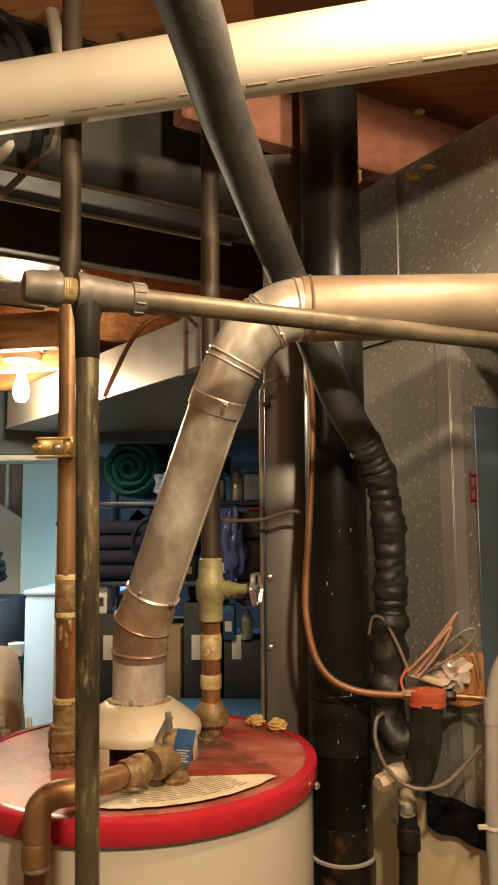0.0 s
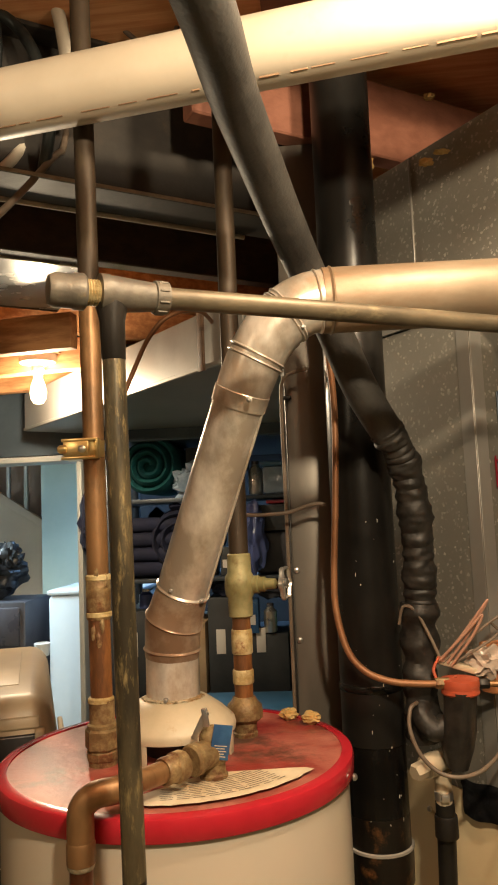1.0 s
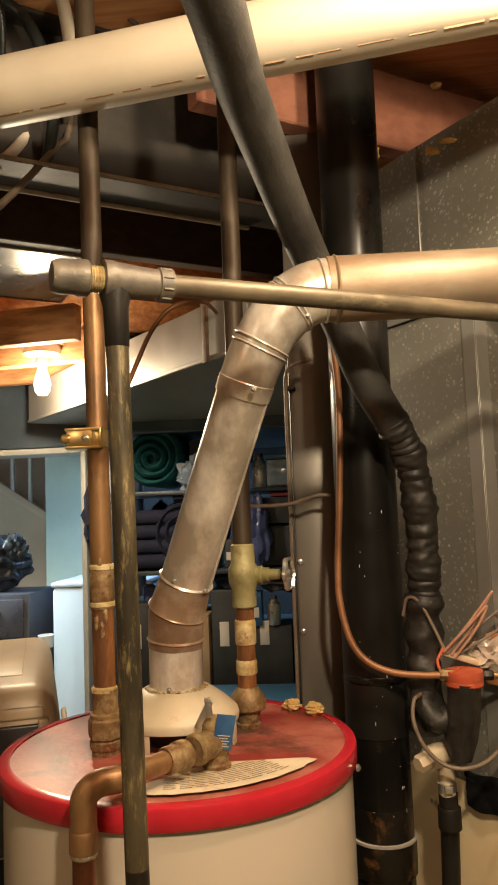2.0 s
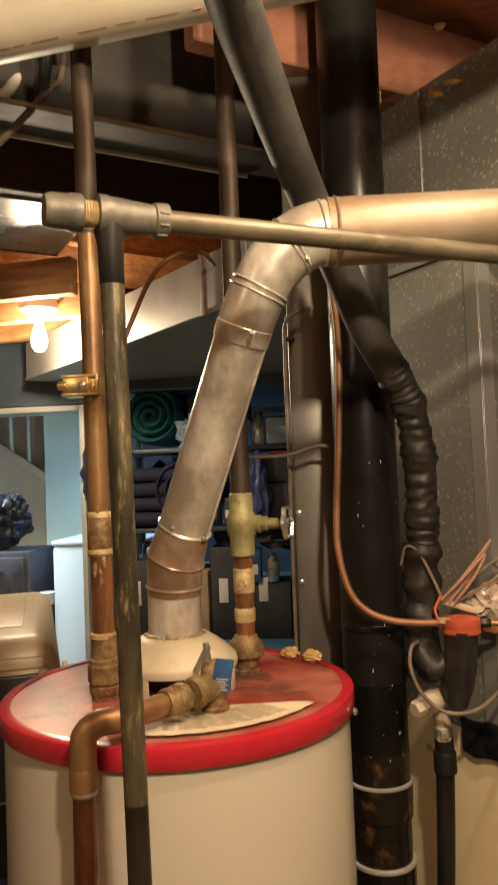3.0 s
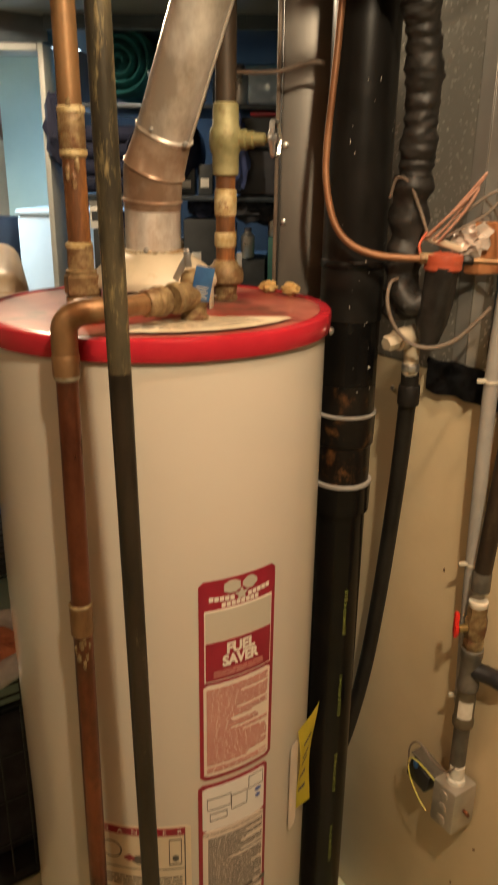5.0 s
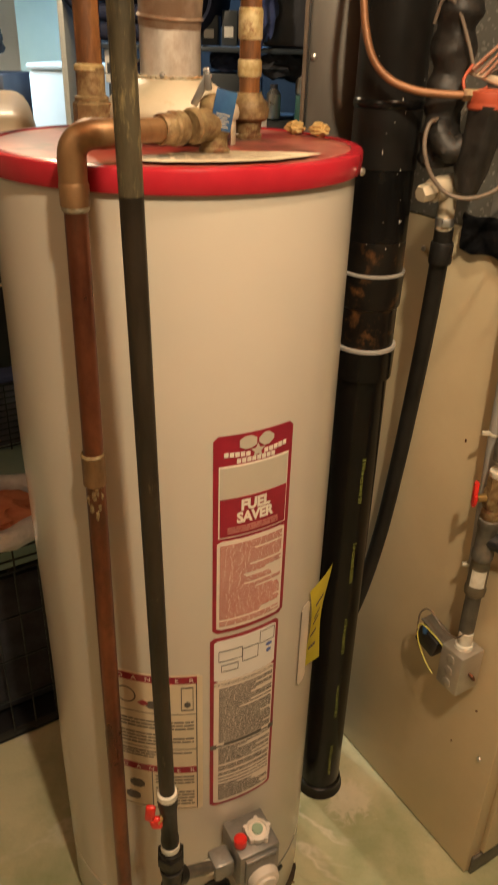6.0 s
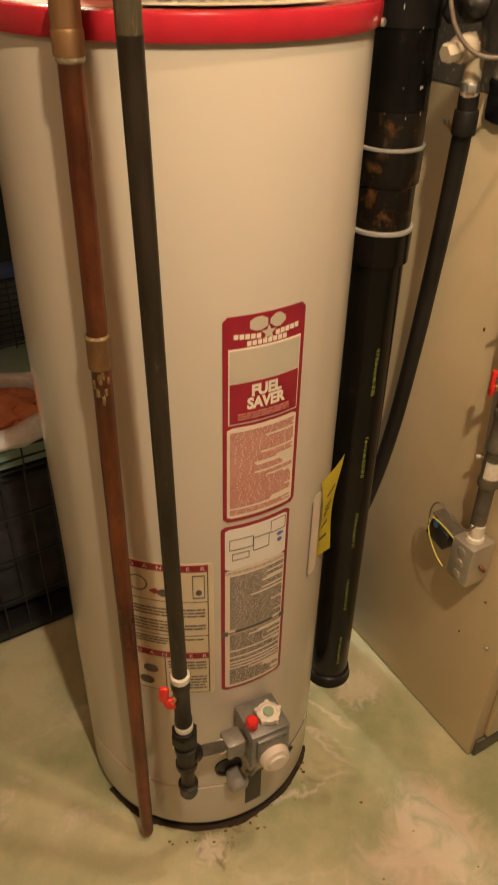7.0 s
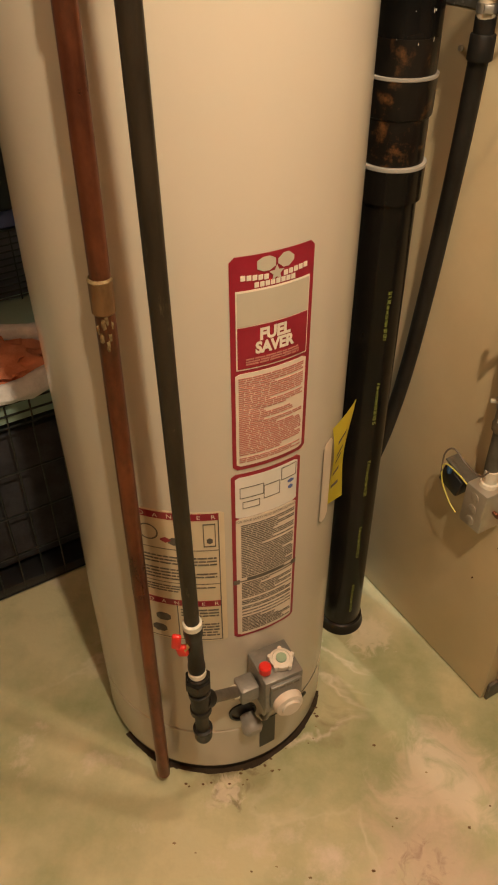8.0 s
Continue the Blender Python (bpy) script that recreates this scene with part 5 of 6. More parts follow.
part("case", box((0.54, 0.54, 0.76), house(PC - U * 0.27 + V * 0.27, FZ + 0.38), 0.002, 1), "galv", plenum, smooth=False)
part("corner_angle", join(box((0.026, 0.0015, 0.74), house(PC - U * 0.013 - V * 0.0016, FZ + 0.37), 0.0004, 1), box((0.0015, 0.026, 0.74), house(PC + V * 0.011 + U * 0.0018, FZ + 0.37), 0.0004, 1)), "galv_plain", plenum)
# Darker zinc here paints in the shade on the plenum's turned-away face.
part("front_panel", box((0.003, 0.46, 0.60), house(PC + U * 0.0030 + V * 0.28, FZ + 0.33), 0.001, 1), "galv_blue_shade", plenum, "flat front panel coloured darker for its shaded side")
part("red_mark", join(*[box((0.0006, 0.003, 0.05), house(PC + U * 0.0052 + V * (0.035 + 0.012 * k), FZ + 0.50 - 0.01 * k)) for k in range(2)], *[box((0.0006, 0.014, 0.003), house(PC + U * 0.0052 + V * 0.042, FZ + 0.478 + 0.02 * k)) for k in range(3)]), "label_red", plenum, "red crayon marks", smooth=False)
trunk = thing("trunk_duct", PC + V * 0.3 + UP * 2.03, "galvanised trunk duct under the joists", "duct")
part("case", box((1.60, 0.60, 0.30), house(PC + U * 0.33 + V * 0.298, FZ + 0.76 + 0.151), 0.002, 1), "galv", trunk, smooth=False)
part("drive_seam", box((0.004, 0.004, 0.296), house(PC - U * 0.105 - V * 0.003, FZ + 0.911), 0.001, 1), "galv_plain", trunk)
part("hem", box((1.60, 0.006, 0.012), house(PC + U * 0.33 - V * 0.004, FZ + 0.766), 0.001, 1), "galv_plain", trunk)

# Foil tape flap along the cabinet's top edge.
bm = bmesh.new()
rows = []
for i in range(41):
    s = -0.05 + 0.255 * i / 40
    row = []
    for j in range(13):
        p = FC - U * (0.02 + s + 0.05) - V * (0.010 + 0.0045 * noise.noise(Vector((i * 0.16, j * 0.35, 0))) + 0.0012 * noise.noise(Vector((i * 0.6, j * 0.8, 5)))) + UP * (FZ + 0.024 - 0.056 * j / 12 + 0.006 * noise.noise(Vector((i * 0.15, 3, 0))))
        row.append(bm.verts.new(p))
    rows.append(row)
for a, b in zip(rows, rows[1:]):
    for j in range(12):
        bm.faces.new((a[j], a[j + 1], b[j + 1], b[j]))
bmesh.ops.solidify(bm, geom=bm.faces[:], thickness=0.001)
solo("black_tape", bm, "blackbag", "crumpled shiny black tape along the cabinet edge", "tape")
for k, (s, o, r, m) in enumerate(((0.10, 0.03, 0.022, "film"), (0.05, 0.05, 0.026, "film"), (0.14, 0.04, 0.018, "putty"), (0.01, 0.03, 0.020, "film"))):
    solo("plastic_scrap", blob(FC - U * (s + 0.02) + V * o + UP * (FZ + r * 0.55), r, 40 + k, (1.3, 1.2, 0.75), 0.9, 3.0), m, "crumpled clear plastic scrap on the furnace", "plastic scrap", "plastic scraps")

# ---- red fitting, stub and wires ----
AX, AY = 0.272, 1.318
act = thing("flow_switch", (AX, AY, 1.35), "orange-red round fitting on a taped black stub", "valve")
part("stub", tube([(AX - 0.006, AY + 0.004, 1.340), (AX - 0.004, AY + 0.003, 1.37), (AX, AY, 1.40), (AX + 0.002, AY, 1.452)], 0.023, 18, [0.015, 0.021, 0.0225, 0.023], 0.4, 45), "wrap", act, "tape-wrapped black stub")
part("cap", lathe([(0.020, 1.450), (0.0265, 1.453), (0.0285, 1.462), (0.0275, 1.469), (0.012, 1.472), (0.0, 1.472)], Matrix.Translation((AX + 0.004, AY, 0)) @ Matrix.Rotation(radians(0), 4, "X"), 28), "orange", act, "orange-red plastic cap")
part("rim", lathe([(0.0245, 1.446), (0.0275, 1.449), (0.0270, 1.456), (0.0245, 1.457)], Matrix.Translation((AX + 0.004, AY, 0)), 28), "orange", act)
part("inlet_nut", hexnut((0.240, AY - 0.006, 1.464), (0.262, AY - 0.006, 1.464), 0.0085), "patina", act)
part("outlet_nut", hexnut((AX + 0.030, AY - 0.004, 1.462), (AX + 0.045, AY - 0.004, 1.462), 0.0075), "iron_dark", act)
part("outlet_tube", tube(smooth_path([(AX + 0.04, AY - 0.004, 1.462), (AX + 0.075, AY - 0.01, 1.461), (AX + 0.12, AY - 0.02, 1.458)], 6), 0.0045, 10), "copper", act)
part("plate", box((0.060, 0.020, 0.010), Matrix.Translation((AX + 0.004, AY + 0.022, 1.484)) @ Matrix.Rotation(radians(18), 4, "Y"), 0.003), "cream_plastic", act, "cream plastic terminal plate")
solo("control_box", box((0.030, 0.050, 0.075), house((0.345, 1.372, 1.475)), 0.003), "orange_dull", "small orange control box against the plenum", "control box", base=(0.345, 1.372, 1.4375))
solo("plastic_scrap", blob((0.318, 1.345, 1.487), 0.020, 61, (1.3, 0.8, 1.0), 0.9, 3.2), "film", "crumpled clear plastic wrapped round the wires", "plastic scrap", "plastic scraps")
wires = [
    ((0.252, 1.328, 1.492), (0.285, 1.325, 1.530), (0.318, 1.322, 1.572), (0.322, 1.322, 1.576), (0.292, 1.326, 1.528), (0.262, 1.328, 1.490)),
    ((0.250, 1.325, 1.494), (0.290, 1.318, 1.535), (0.314, 1.315, 1.560), (0.298, 1.318, 1.528), (0.266, 1.324, 1.486)),
    ((0.255, 1.330, 1.490), (0.300, 1.325, 1.528), (0.338, 1.320, 1.556), (0.350, 1.320, 1.552), (0.330, 1.324, 1.525), (0.272, 1.328, 1.490)),
    ((0.250, 1.326, 1.500), (0.240, 1.322, 1.480), (0.250, 1.316, 1.462), (0.270, 1.310, 1.474)),
]
for i, w in enumerate(wires):
    solo("wire", tube(smooth_path(w, 8), 0.0022, 8), ("wire_pink", "wire_pink", "wire_grey", "orange")[i], "loose pinkish thermostat wire looped above the fitting", "wire", "thermostat wires")
solo("wire", tube(smooth_path([(0.196, 1.345, 1.545), (0.203, 1.338, 1.572), (0.220, 1.332, 1.566), (0.238, 1.328, 1.530), (0.250, 1.326, 1.500)], 8), 0.0024, 8), "wire_grey", "grey wire bridging the insulated line and the fitting", "wire", "thermostat wires")
solo("wire", tube(smooth_path([(0.330, 1.335, 1.545), (0.352, 1.335, 1.52), (0.360, 1.34, 1.48)], 8), 0.0022, 8), "wire_grey", "thin dark wire curving over the control box", "wire", "thermostat wires")
solo("sensor_cable", tube(smooth_path([(0.215, 1.335, 1.432), (0.203, 1.325, 1.425), (0.200, 1.318, 1.398), (0.212, 1.312, 1.365), (0.235, 1.306, 1.342), (0.262, 1.300, 1.336), (0.290, 1.295, 1.344), (0.312, 1.292, 1.362), (0.345, 1.29, 1.40)], 8), 0.0031, 10), "wire_grey", "grey-brown cable drooping in a wide loop", "cable")

# ---- condensate tee and hose ----
tee = thing("condensate_tee", (0.245, 1.345, 1.29), "beige plastic tee with a plug above a rubber hose", "pipe tee")
t0, t1 = Vector((0.220, 1.330, 1.340)), Vector((0.278, 1.372, 1.352))
part("barrel", lathe([(0.0165, 0), (0.0170, 0.002), (0.0170, 0.020), (0.0155, 0.022), (0.0155, 0.050), (0.0175, 0.053), (0.0175, 0.070)], along(t0, t1), 24), "pvc_beige", tee)
part("plug", hexnut(t0 - (t1 - t0).normalized() * 0.022, t0 + (t1 - t0).normalized() * 0.002, 0.0125), "pvc_beige", tee, "ribbed pale plug")
part("spigot", lathe([(0.0115, 1.282), (0.0125, 1.286), (0.0125, 1.325), (0.0140, 1.330)], Matrix.Translation((0.247, 1.350, 0)), 20), "pvc_beige", tee)
part("hose_clamp", join(lathe([(0.0120, 1.288), (0.0138, 1.289), (0.0138, 1.300), (0.0120, 1.301)], Matrix.Translation((0.247, 1.350, 0)), 20), box((0.012, 0.008, 0.010), Matrix.Translation((0.247, 1.335, 1.295)), 0.001)), "steel", tee, "worm-drive hose clamp")
hose = thing("drain_hose", (0.16, 1.50, 0.2), "black rubber condensate hose hanging behind the stack", "hose")
part("hose", tube(smooth_path([(0.248, 1.352, 1.285), (0.249, 1.360, 1.24), (0.249, 1.385, 1.12), (0.247, 1.412, 1.0), (0.241, 1.440, 0.84), (0.228, 1.462, 0.66), (0.205, 1.476, 0.50), (0.172, 1.486, 0.36), (0.14, 1.490, 0.24), (0.12, 1.49, 0.02)], 8), 0.0140, 16), "hose", hose)
part("cuff", lathe([(0.0165, 1.232), (0.0175, 1.234), (0.0170, 1.262), (0.0160, 1.264)], Matrix.Translation((0.249, 1.356, 0)), 20), "hose", hose)

# ---- conduit, furnace gas line and junction box ----
cond = thing("conduit", (0.373, 1.286, 0.72), "grey plastic conduit bent over at the top", "conduit")
part("bend", tube(smooth_path([(0.50, 1.262, 1.548), (0.43, 1.270, 1.545), (0.390, 1.278, 1.530), (0.371, 1.284, 1.495), (0.363, 1.288, 1.44)], 8), 0.0115, 16), "pvc_grey", cond)
part("length", tube(smooth_path([(0.363, 1.288, 1.44), (0.359, 1.292, 1.30), (0.362, 1.294, 1.10), (0.367, 1.292, 0.90), (0.373, 1.286, 0.72)], 8), 0.0114, 16), "pvc_grey", cond)
part("socket", rod((0.3627, 1.2883, 1.43), (0.3633, 1.2878, 1.465), 0.0128, 16), "pvc_grey", cond)
for p in ((0.359, 1.292, 1.290), (0.365, 1.293, 0.985), (0.3725, 1.287, 0.735)):
    solo("cable_tie", join(lathe([(0.0118, -0.002), (0.0135, -0.002), (0.0135, 0.002), (0.0118, 0.002)], Matrix.Translation(p), 16), box((0.014, 0.006, 0.006), Matrix.Translation(Vector(p) + Vector((-0.016, -0.004, 0.001))), 0.001)), "pvc_white", "white nylon cable tie on the grey conduit", "cable tie", "cable ties")
GX, GY = 0.374, 1.262
fg = thing("furnace_gas_line", (GX, GY, 0.6), "dark iron furnace gas line with a red-handled brass valve", "gas pipe")
part("riser", rod((GX + 0.052, GY - 0.020, 2.05), (GX, GY, 0.975), 0.0135, 20), "shade_and_brown", fg)
part("nipple", lathe([(0.0150, 0.955), (0.0150, 0.985), (0.0138, 0.988)], Matrix.Translation((GX, GY, 0)), 20), "iron_grey", fg)
part("paste", lathe([(0.0140, 0.925), (0.0158, 0.928), (0.0158, 0.935), (0.0140, 0.937)], Matrix.Translation((GX, GY, 0)), 20), "putty", fg)
vb = part("valve_body", lathe([(0.0148, 0.845), (0.0170, 0.848), (0.0170, 0.862), (0.0152, 0.866), (0.0185, 0.876), (0.0185, 0.900), (0.0152, 0.910), (0.0165, 0.914), (0.0165, 0.926), (0.0140, 0.928)], Matrix.Translation((GX, GY, 0)), 8), "patina", fg, "tarnished brass ball valve")
part("stem", rod((GX - 0.012, GY - 0.004, 0.888), (GX - 0.030, GY - 0.010, 0.888), 0.0065, 12), "brass", vb)
part("handle", join(box((0.008, 0.013, 0.045), Matrix.Translation((GX - 0.034, GY - 0.010, 0.896)), 0.0035), box((0.007, 0.018, 0.018), Matrix.Translation((GX - 0.033, GY - 0.010, 0.888)), 0.003)), "red_plastic", vb, "bright red handle")
part("tee", lathe([(0.0155, 0.765), (0.0180, 0.768), (0.0180, 0.782), (0.0165, 0.786), (0.0165, 0.828), (0.0182, 0.831), (0.0182, 0.846), (0.0155, 0.848)], Matrix.Translation((GX, GY, 0)), 20), "iron_grey", fg)
part("branch", tube(smooth_path([(GX, GY, 0.806), (GX + 0.030, GY - 0.020, 0.806), (GX + 0.05, GY - 0.035, 0.806), (GX + 0.10, GY - 0.03, 0.806)], 6), 0.0150, 14), "black", fg, "black branch to the burner")
part("union", lathe([(0.0140, 0.690), (0.0180, 0.694), (0.0185, 0.706), (0.0165, 0.710), (0.0165, 0.750), (0.0150, 0.765)], Matrix.Translation((GX, GY, 0)), 20), "iron", fg)
part("paper_sticker", lathe([(0.0168, 0.714), (0.0170, 0.714), (0.0170, 0.748), (0.0168, 0.748)], Matrix.Translation((GX, GY, 0)) @ Matrix.Rotation(radians(215), 4, "Z"), 10, 90), "putty", fg, "worn white sticker")
part("drip_leg", lathe([(0.0, 0.600), (0.0128, 0.601), (0.0135, 0.610), (0.0135, 0.690)], Matrix.Translation((GX, GY, 0)), 20), "iron_grey", fg)

JC = Vector((0.374, 1.258, 0.530))
jb = thing("junction_box", JC - UP * 0.045, "zinc junction box with knockouts on the furnace side", "junction box")
part("box", box((0.052, 0.056, 0.090), house(JC), 0.005), "galvbox", jb)
for k in range(3):
    part("knockout", lathe([(0.0095, 0), (0.0095, 0.0012), (0.0085, 0.0016), (0.0, 0.0016)], along(JC - V * 0.028 + UP * (0.026 - 0.027 * k), JC - V * 1 + UP * (0.026 - 0.027 * k)), 18), "galvbox", jb)
part("toggle", box((0.010, 0.006, 0.018), house(JC + U * 0.031 + UP * -0.004) @ Matrix.Rotation(radians(30), 4, "X"), 0.002), "copper_red", jb, "brown switch toggle")
part("neck", lathe([(0.017, 0), (0.016, 0.008), (0.013, 0.010), (0.013, 0.035)], Matrix.Translation(JC + UP * 0.044), 16), "putty", jb)
part("bush", lathe([(0.005, 0), (0.005, 0.010)], Matrix.Translation(JC - UP * 0.054), 10), "iron_dark", jb)
tr = thing("transformer", JC - U * 0.072 - V * 0.010 - UP * 0.01, "small black transformer with loose wires", "transformer")
part("core", box((0.050, 0.040, 0.042), house(JC - U * 0.066 - V * 0.004, 0.014) @ Matrix.Rotation(radians(14), 4, "Y"), 0.004), "black", tr)
part("bracket", box((0.062, 0.030, 0.004), house(JC - U * 0.060 - V * 0.004, 0.040) @ Matrix.Rotation(radians(14), 4, "Y"), 0.001), "iron_grey", tr)
q = JC - U * 0.066 - V * 0.026
part("yellow_lead", tube(smooth_path([q + UP * 0.035 + U * 0.05, q + UP * 0.044 + U * 0.02, q + UP * 0.046 - U * 0.012, q + UP * 0.030 - U * 0.022, q + UP * 0.000 - U * 0.014, q - UP * 0.028 + U * 0.010, q - UP * 0.040 + U * 0.030], 8), 0.0014, 8), "wire_yellow", tr, "yellow wire")
part("blue_nut", lathe([(0.004, 0), (0.006, 0.010), (0.004, 0.014)], Matrix.Translation(q + UP * 0.032 - U * 0.004), 10), "bluetag", tr)
part("brown_lead", tube(smooth_path([q + UP * 0.02 - U * 0.022, q + UP * 0.065 - U * 0.022, q + UP * 0.088 - U * 0.002, q + UP * 0.074 + U * 0.035, q + UP * 0.075 + U * 0.065, q + UP * 0.095 + U * 0.080], 8), 0.0017, 8), "wire_grey", tr)

# ---- white pipe and clutter under the ceiling ----
W0, W1 = Vector((-0.816, 1.192, 2.287)), Vector((1.011, 0.9095, 2.3056))
wp = thing("white_pipe", (W0 + W1) / 2, "off-white round pipe with a brown seam under the joists", "pipe")
part("pipe", rod(W0, W1, 0.0440, 40), "whitepipe", wp)
wd = (W1 - W0).normalized()
lowp = Vector((0, -0.33, -0.94)).normalized() * 0.0438
bms = []
rnd = random.Random(9)
p = 0.1
while p < 1.75:
    ln = rnd.uniform(0.006, 0.045)
    bms.append(tube([W0 + wd * p + lowp, W0 + wd * (p + ln) + lowp], rnd.uniform(0.0009, 0.0018), 6))
    p += ln + rnd.uniform(0.002, 0.03)
part("seam", join(*bms), "rustline", wp, "broken brown seam line")
CABLES = (
    (((-0.425, 1.31, 2.585), (-0.385, 1.33, 2.560), (-0.352, 1.335, 2.498), (-0.335, 1.345, 2.40), (-0.36, 1.38, 2.33)), 0.0105, "wire_black"),
    (((-0.415, 1.25, 2.585), (-0.395, 1.27, 2.53), (-0.405, 1.30, 2.47), (-0.43, 1.33, 2.42)), 0.0060, "wire_black"),
    (((-0.315, 1.33, 2.590), (-0.308, 1.335, 2.55), (-0.302, 1.34, 2.49), (-0.305, 1.36, 2.40)), 0.0115, "cable_white"),
    (((-0.278, 1.33, 2.590), (-0.278, 1.335, 2.55), (-0.284, 1.34, 2.49), (-0.29, 1.36, 2.40)), 0.0085, "wire_black"),
    (((-0.50, 1.31, 2.24), (-0.424, 1.35, 2.318), (-0.394, 1.40, 2.40), (-0.375, 1.44, 2.50), (-0.36, 1.46, 2.585)), 0.0095, "cable_white"),
    (((-0.47, 1.20, 2.10), (-0.403, 1.30, 2.222), (-0.345, 1.38, 2.347), (-0.335, 1.42, 2.40), (-0.33, 1.45, 2.585)), 0.0060, "wire_grey"),
    (((-0.218, 1.40, 2.585), (-0.19, 1.40, 2.560), (-0.165, 1.40, 2.566), (-0.132, 1.40, 2.556), (-0.12, 1.40, 2.585)), 0.0045, "wire_grey"),
)
for pts, r, m in CABLES:
    solo("electrical_cable", tube(smooth_path(pts, 8), r, 10), m, "sheathed electrical cable hanging beneath the plywood", "cable", "ceiling cables")
for k, (p, sq) in enumerate((((0.217, 1.585, 2.386), (0.8, 0.7, 1.7)), ((0.293, 1.402, 2.296), (1.5, 0.7, 0.8)), ((0.314, 1.376, 2.300), (1.6, 0.7, 0.55)), ((0.349, 1.646, 2.549), (1.4, 1, 0.8)), ((0.265, 1.726, 2.549), (1.2, 1, 0.6)))):
    solo("foam_drip", blob(p, 0.0085, 20 + k, sq, 0.5, 2.2), "foamblob", "yellow drip of cured spray foam overhead", "foam", "foam drips")
solo("joist", box((1.42, 0.042, 0.153), by_beam(0.59, -0.115, 2.4765), 0.003, 1), "redply", "reddish pine joist beside the drain stack", "joist", "ceiling joists", "structure", smooth=False)
solo("red_board", span((0.03, 0.90, 2.555), (1.6, 1.44, 2.578)), "redply", "red-brown board under the floor above", "board", kind="structure", smooth=False)

# ---- ducts at the back ----
def duct_box(name, p0, p1, depth, z0, z1, material, label):
    """A rectangular duct whose near lower edge runs from p0 to p1; it reaches back by depth."""
    a, b = Vector((*p0, 0)), Vector((*p1, 0))
    d = (b - a).normalized()
    nrm = Vector((-d.y, d.x, 0))
    if nrm.y < 0:
        nrm = -nrm
    m = Matrix((d, nrm, UP)).transposed().to_4x4()
    c = (a + b) / 2 + nrm * depth / 2 + UP * (z0 + z1) / 2
    t = thing(name, c - UP * (z1 - z0) / 2, label, "duct")
    part("case", box(((b - a).length, depth, z1 - z0), Matrix.Translation(c) @ m, 0.002, 1), material, t, smooth=False)
    k = int((b - a).length / 0.75)
    for i in range(1, k + 1):
        q = a + d * ((b - a).length * i / (k + 1)) - nrm * 0.003 + UP * (z0 + z1) / 2
        part("joint", box((0.022, 0.006, z1 - z0), Matrix.Translation(q) @ m, 0.001, 1), material, t)
    part("hem", box(((b - a).length, 0.004, 0.010), Matrix.Translation((a + b) / 2 - nrm * 0.0025 + UP * (z0 + 0.006)) @ m, 0.001, 1), material, t)
    return t


RD = 0.36
duct_box("branch_duct", (-0.98, 2.84), (-0.06, 1.776), 0.85, 2.066, 2.205, "galv_plain", "bright zinc branch duct lit by the bulb")
BD = Vector((-0.168, 1.8955, 2.136))
solo("duct_strap", box((0.024, 0.006, 0.150), Matrix.Translation(BD - Vector((0.004, 0.005, 0))) @ Matrix.Rotation(radians(-49), 4, "Z"), 0.001), "joist_dark", "dark strap across the zinc duct", "strap", base=BD - UP * 0.07)
rd = thing("return_duct", by_beam(-1.3, 0.60, 2.292).translation, "shiny zinc return duct under the joists", "duct")
part("case", box((2.2, RD, 0.10), by_beam(-1.22, 0.402 + RD / 2, 2.345), 0.002, 1), "galv_bright", rd, smooth=False)
part("hem", box((2.2, 0.010, 0.012), by_beam(-1.22, 0.408 + RD, 2.300), 0.001, 1), "duct_dark", rd)
duct_box("far_duct", (-0.80, 2.96), (1.2, 2.96), 0.9, 2.02, 2.40, "galv_blue_shade", "far duct above the shelves, coloured blue for reflected light")
solo("hanger_strap", tube(smooth_path([(-0.140, 1.95, 2.180), (-0.150, 1.72, 2.158), (-0.210, 1.70, 2.145), (-0.255, 1.70, 2.10), (-0.290, 1.70, 2.03), (-0.312, 1.70, 1.98)], 8), 0.005, 10), "copper_bright", "brown bent tube hanging from the duct", "tube")


# ---- bulbs ----
def bulb_fixture(place, label):
    t = thing("light_bulb", place, label, "light bulb", "bare bulbs")
    T0 = Matrix.Translation(place)
    part("base", lathe([(0.058, 0.030), (0.060, 0.020), (0.055, 0.004), (0.030, 0.0), (0.022, -0.006)], T0, 32), "porcelain", t, "white porcelain lampholder")
    part("socket", lathe([(0.020, -0.004), (0.021, -0.024), (0.017, -0.030)], T0, 24), "porcelain", t)
    g = part("bulb", lathe([(0.013, -0.024), (0.014, -0.044), (0.021, -0.064), (0.0260, -0.088), (0.023, -0.108), (0.014, -0.122), (0.0, -0.125)], T0, 24), "bulb", t, "lit warm glass bulb")
    g.visible_shadow = False
    return t


bulb_fixture(LAMP_A, "bare lit bulb on a porcelain holder overhead")
bulb_fixture(LAMP_B, "bare lit bulb on a porcelain holder by the duct")
bulb_fixture(LAMP_C, "bare lit bulb on a porcelain holder beside the white pipe")
bulb_fixture(LAMP_D, "bare lit bulb on a porcelain holder across the room")
for p in (LAMP_A, LAMP_B, LAMP_C, LAMP_D):
    solo("mounting_block", span((p.x - 0.07, p.y - 0.07, p.z + 0.031), (p.x + 0.07, p.y + 0.07, 2.30 if p is LAMP_B else 2.579), 0.003), "joist", "pine mounting block above the bulb", "block", kind="structure")
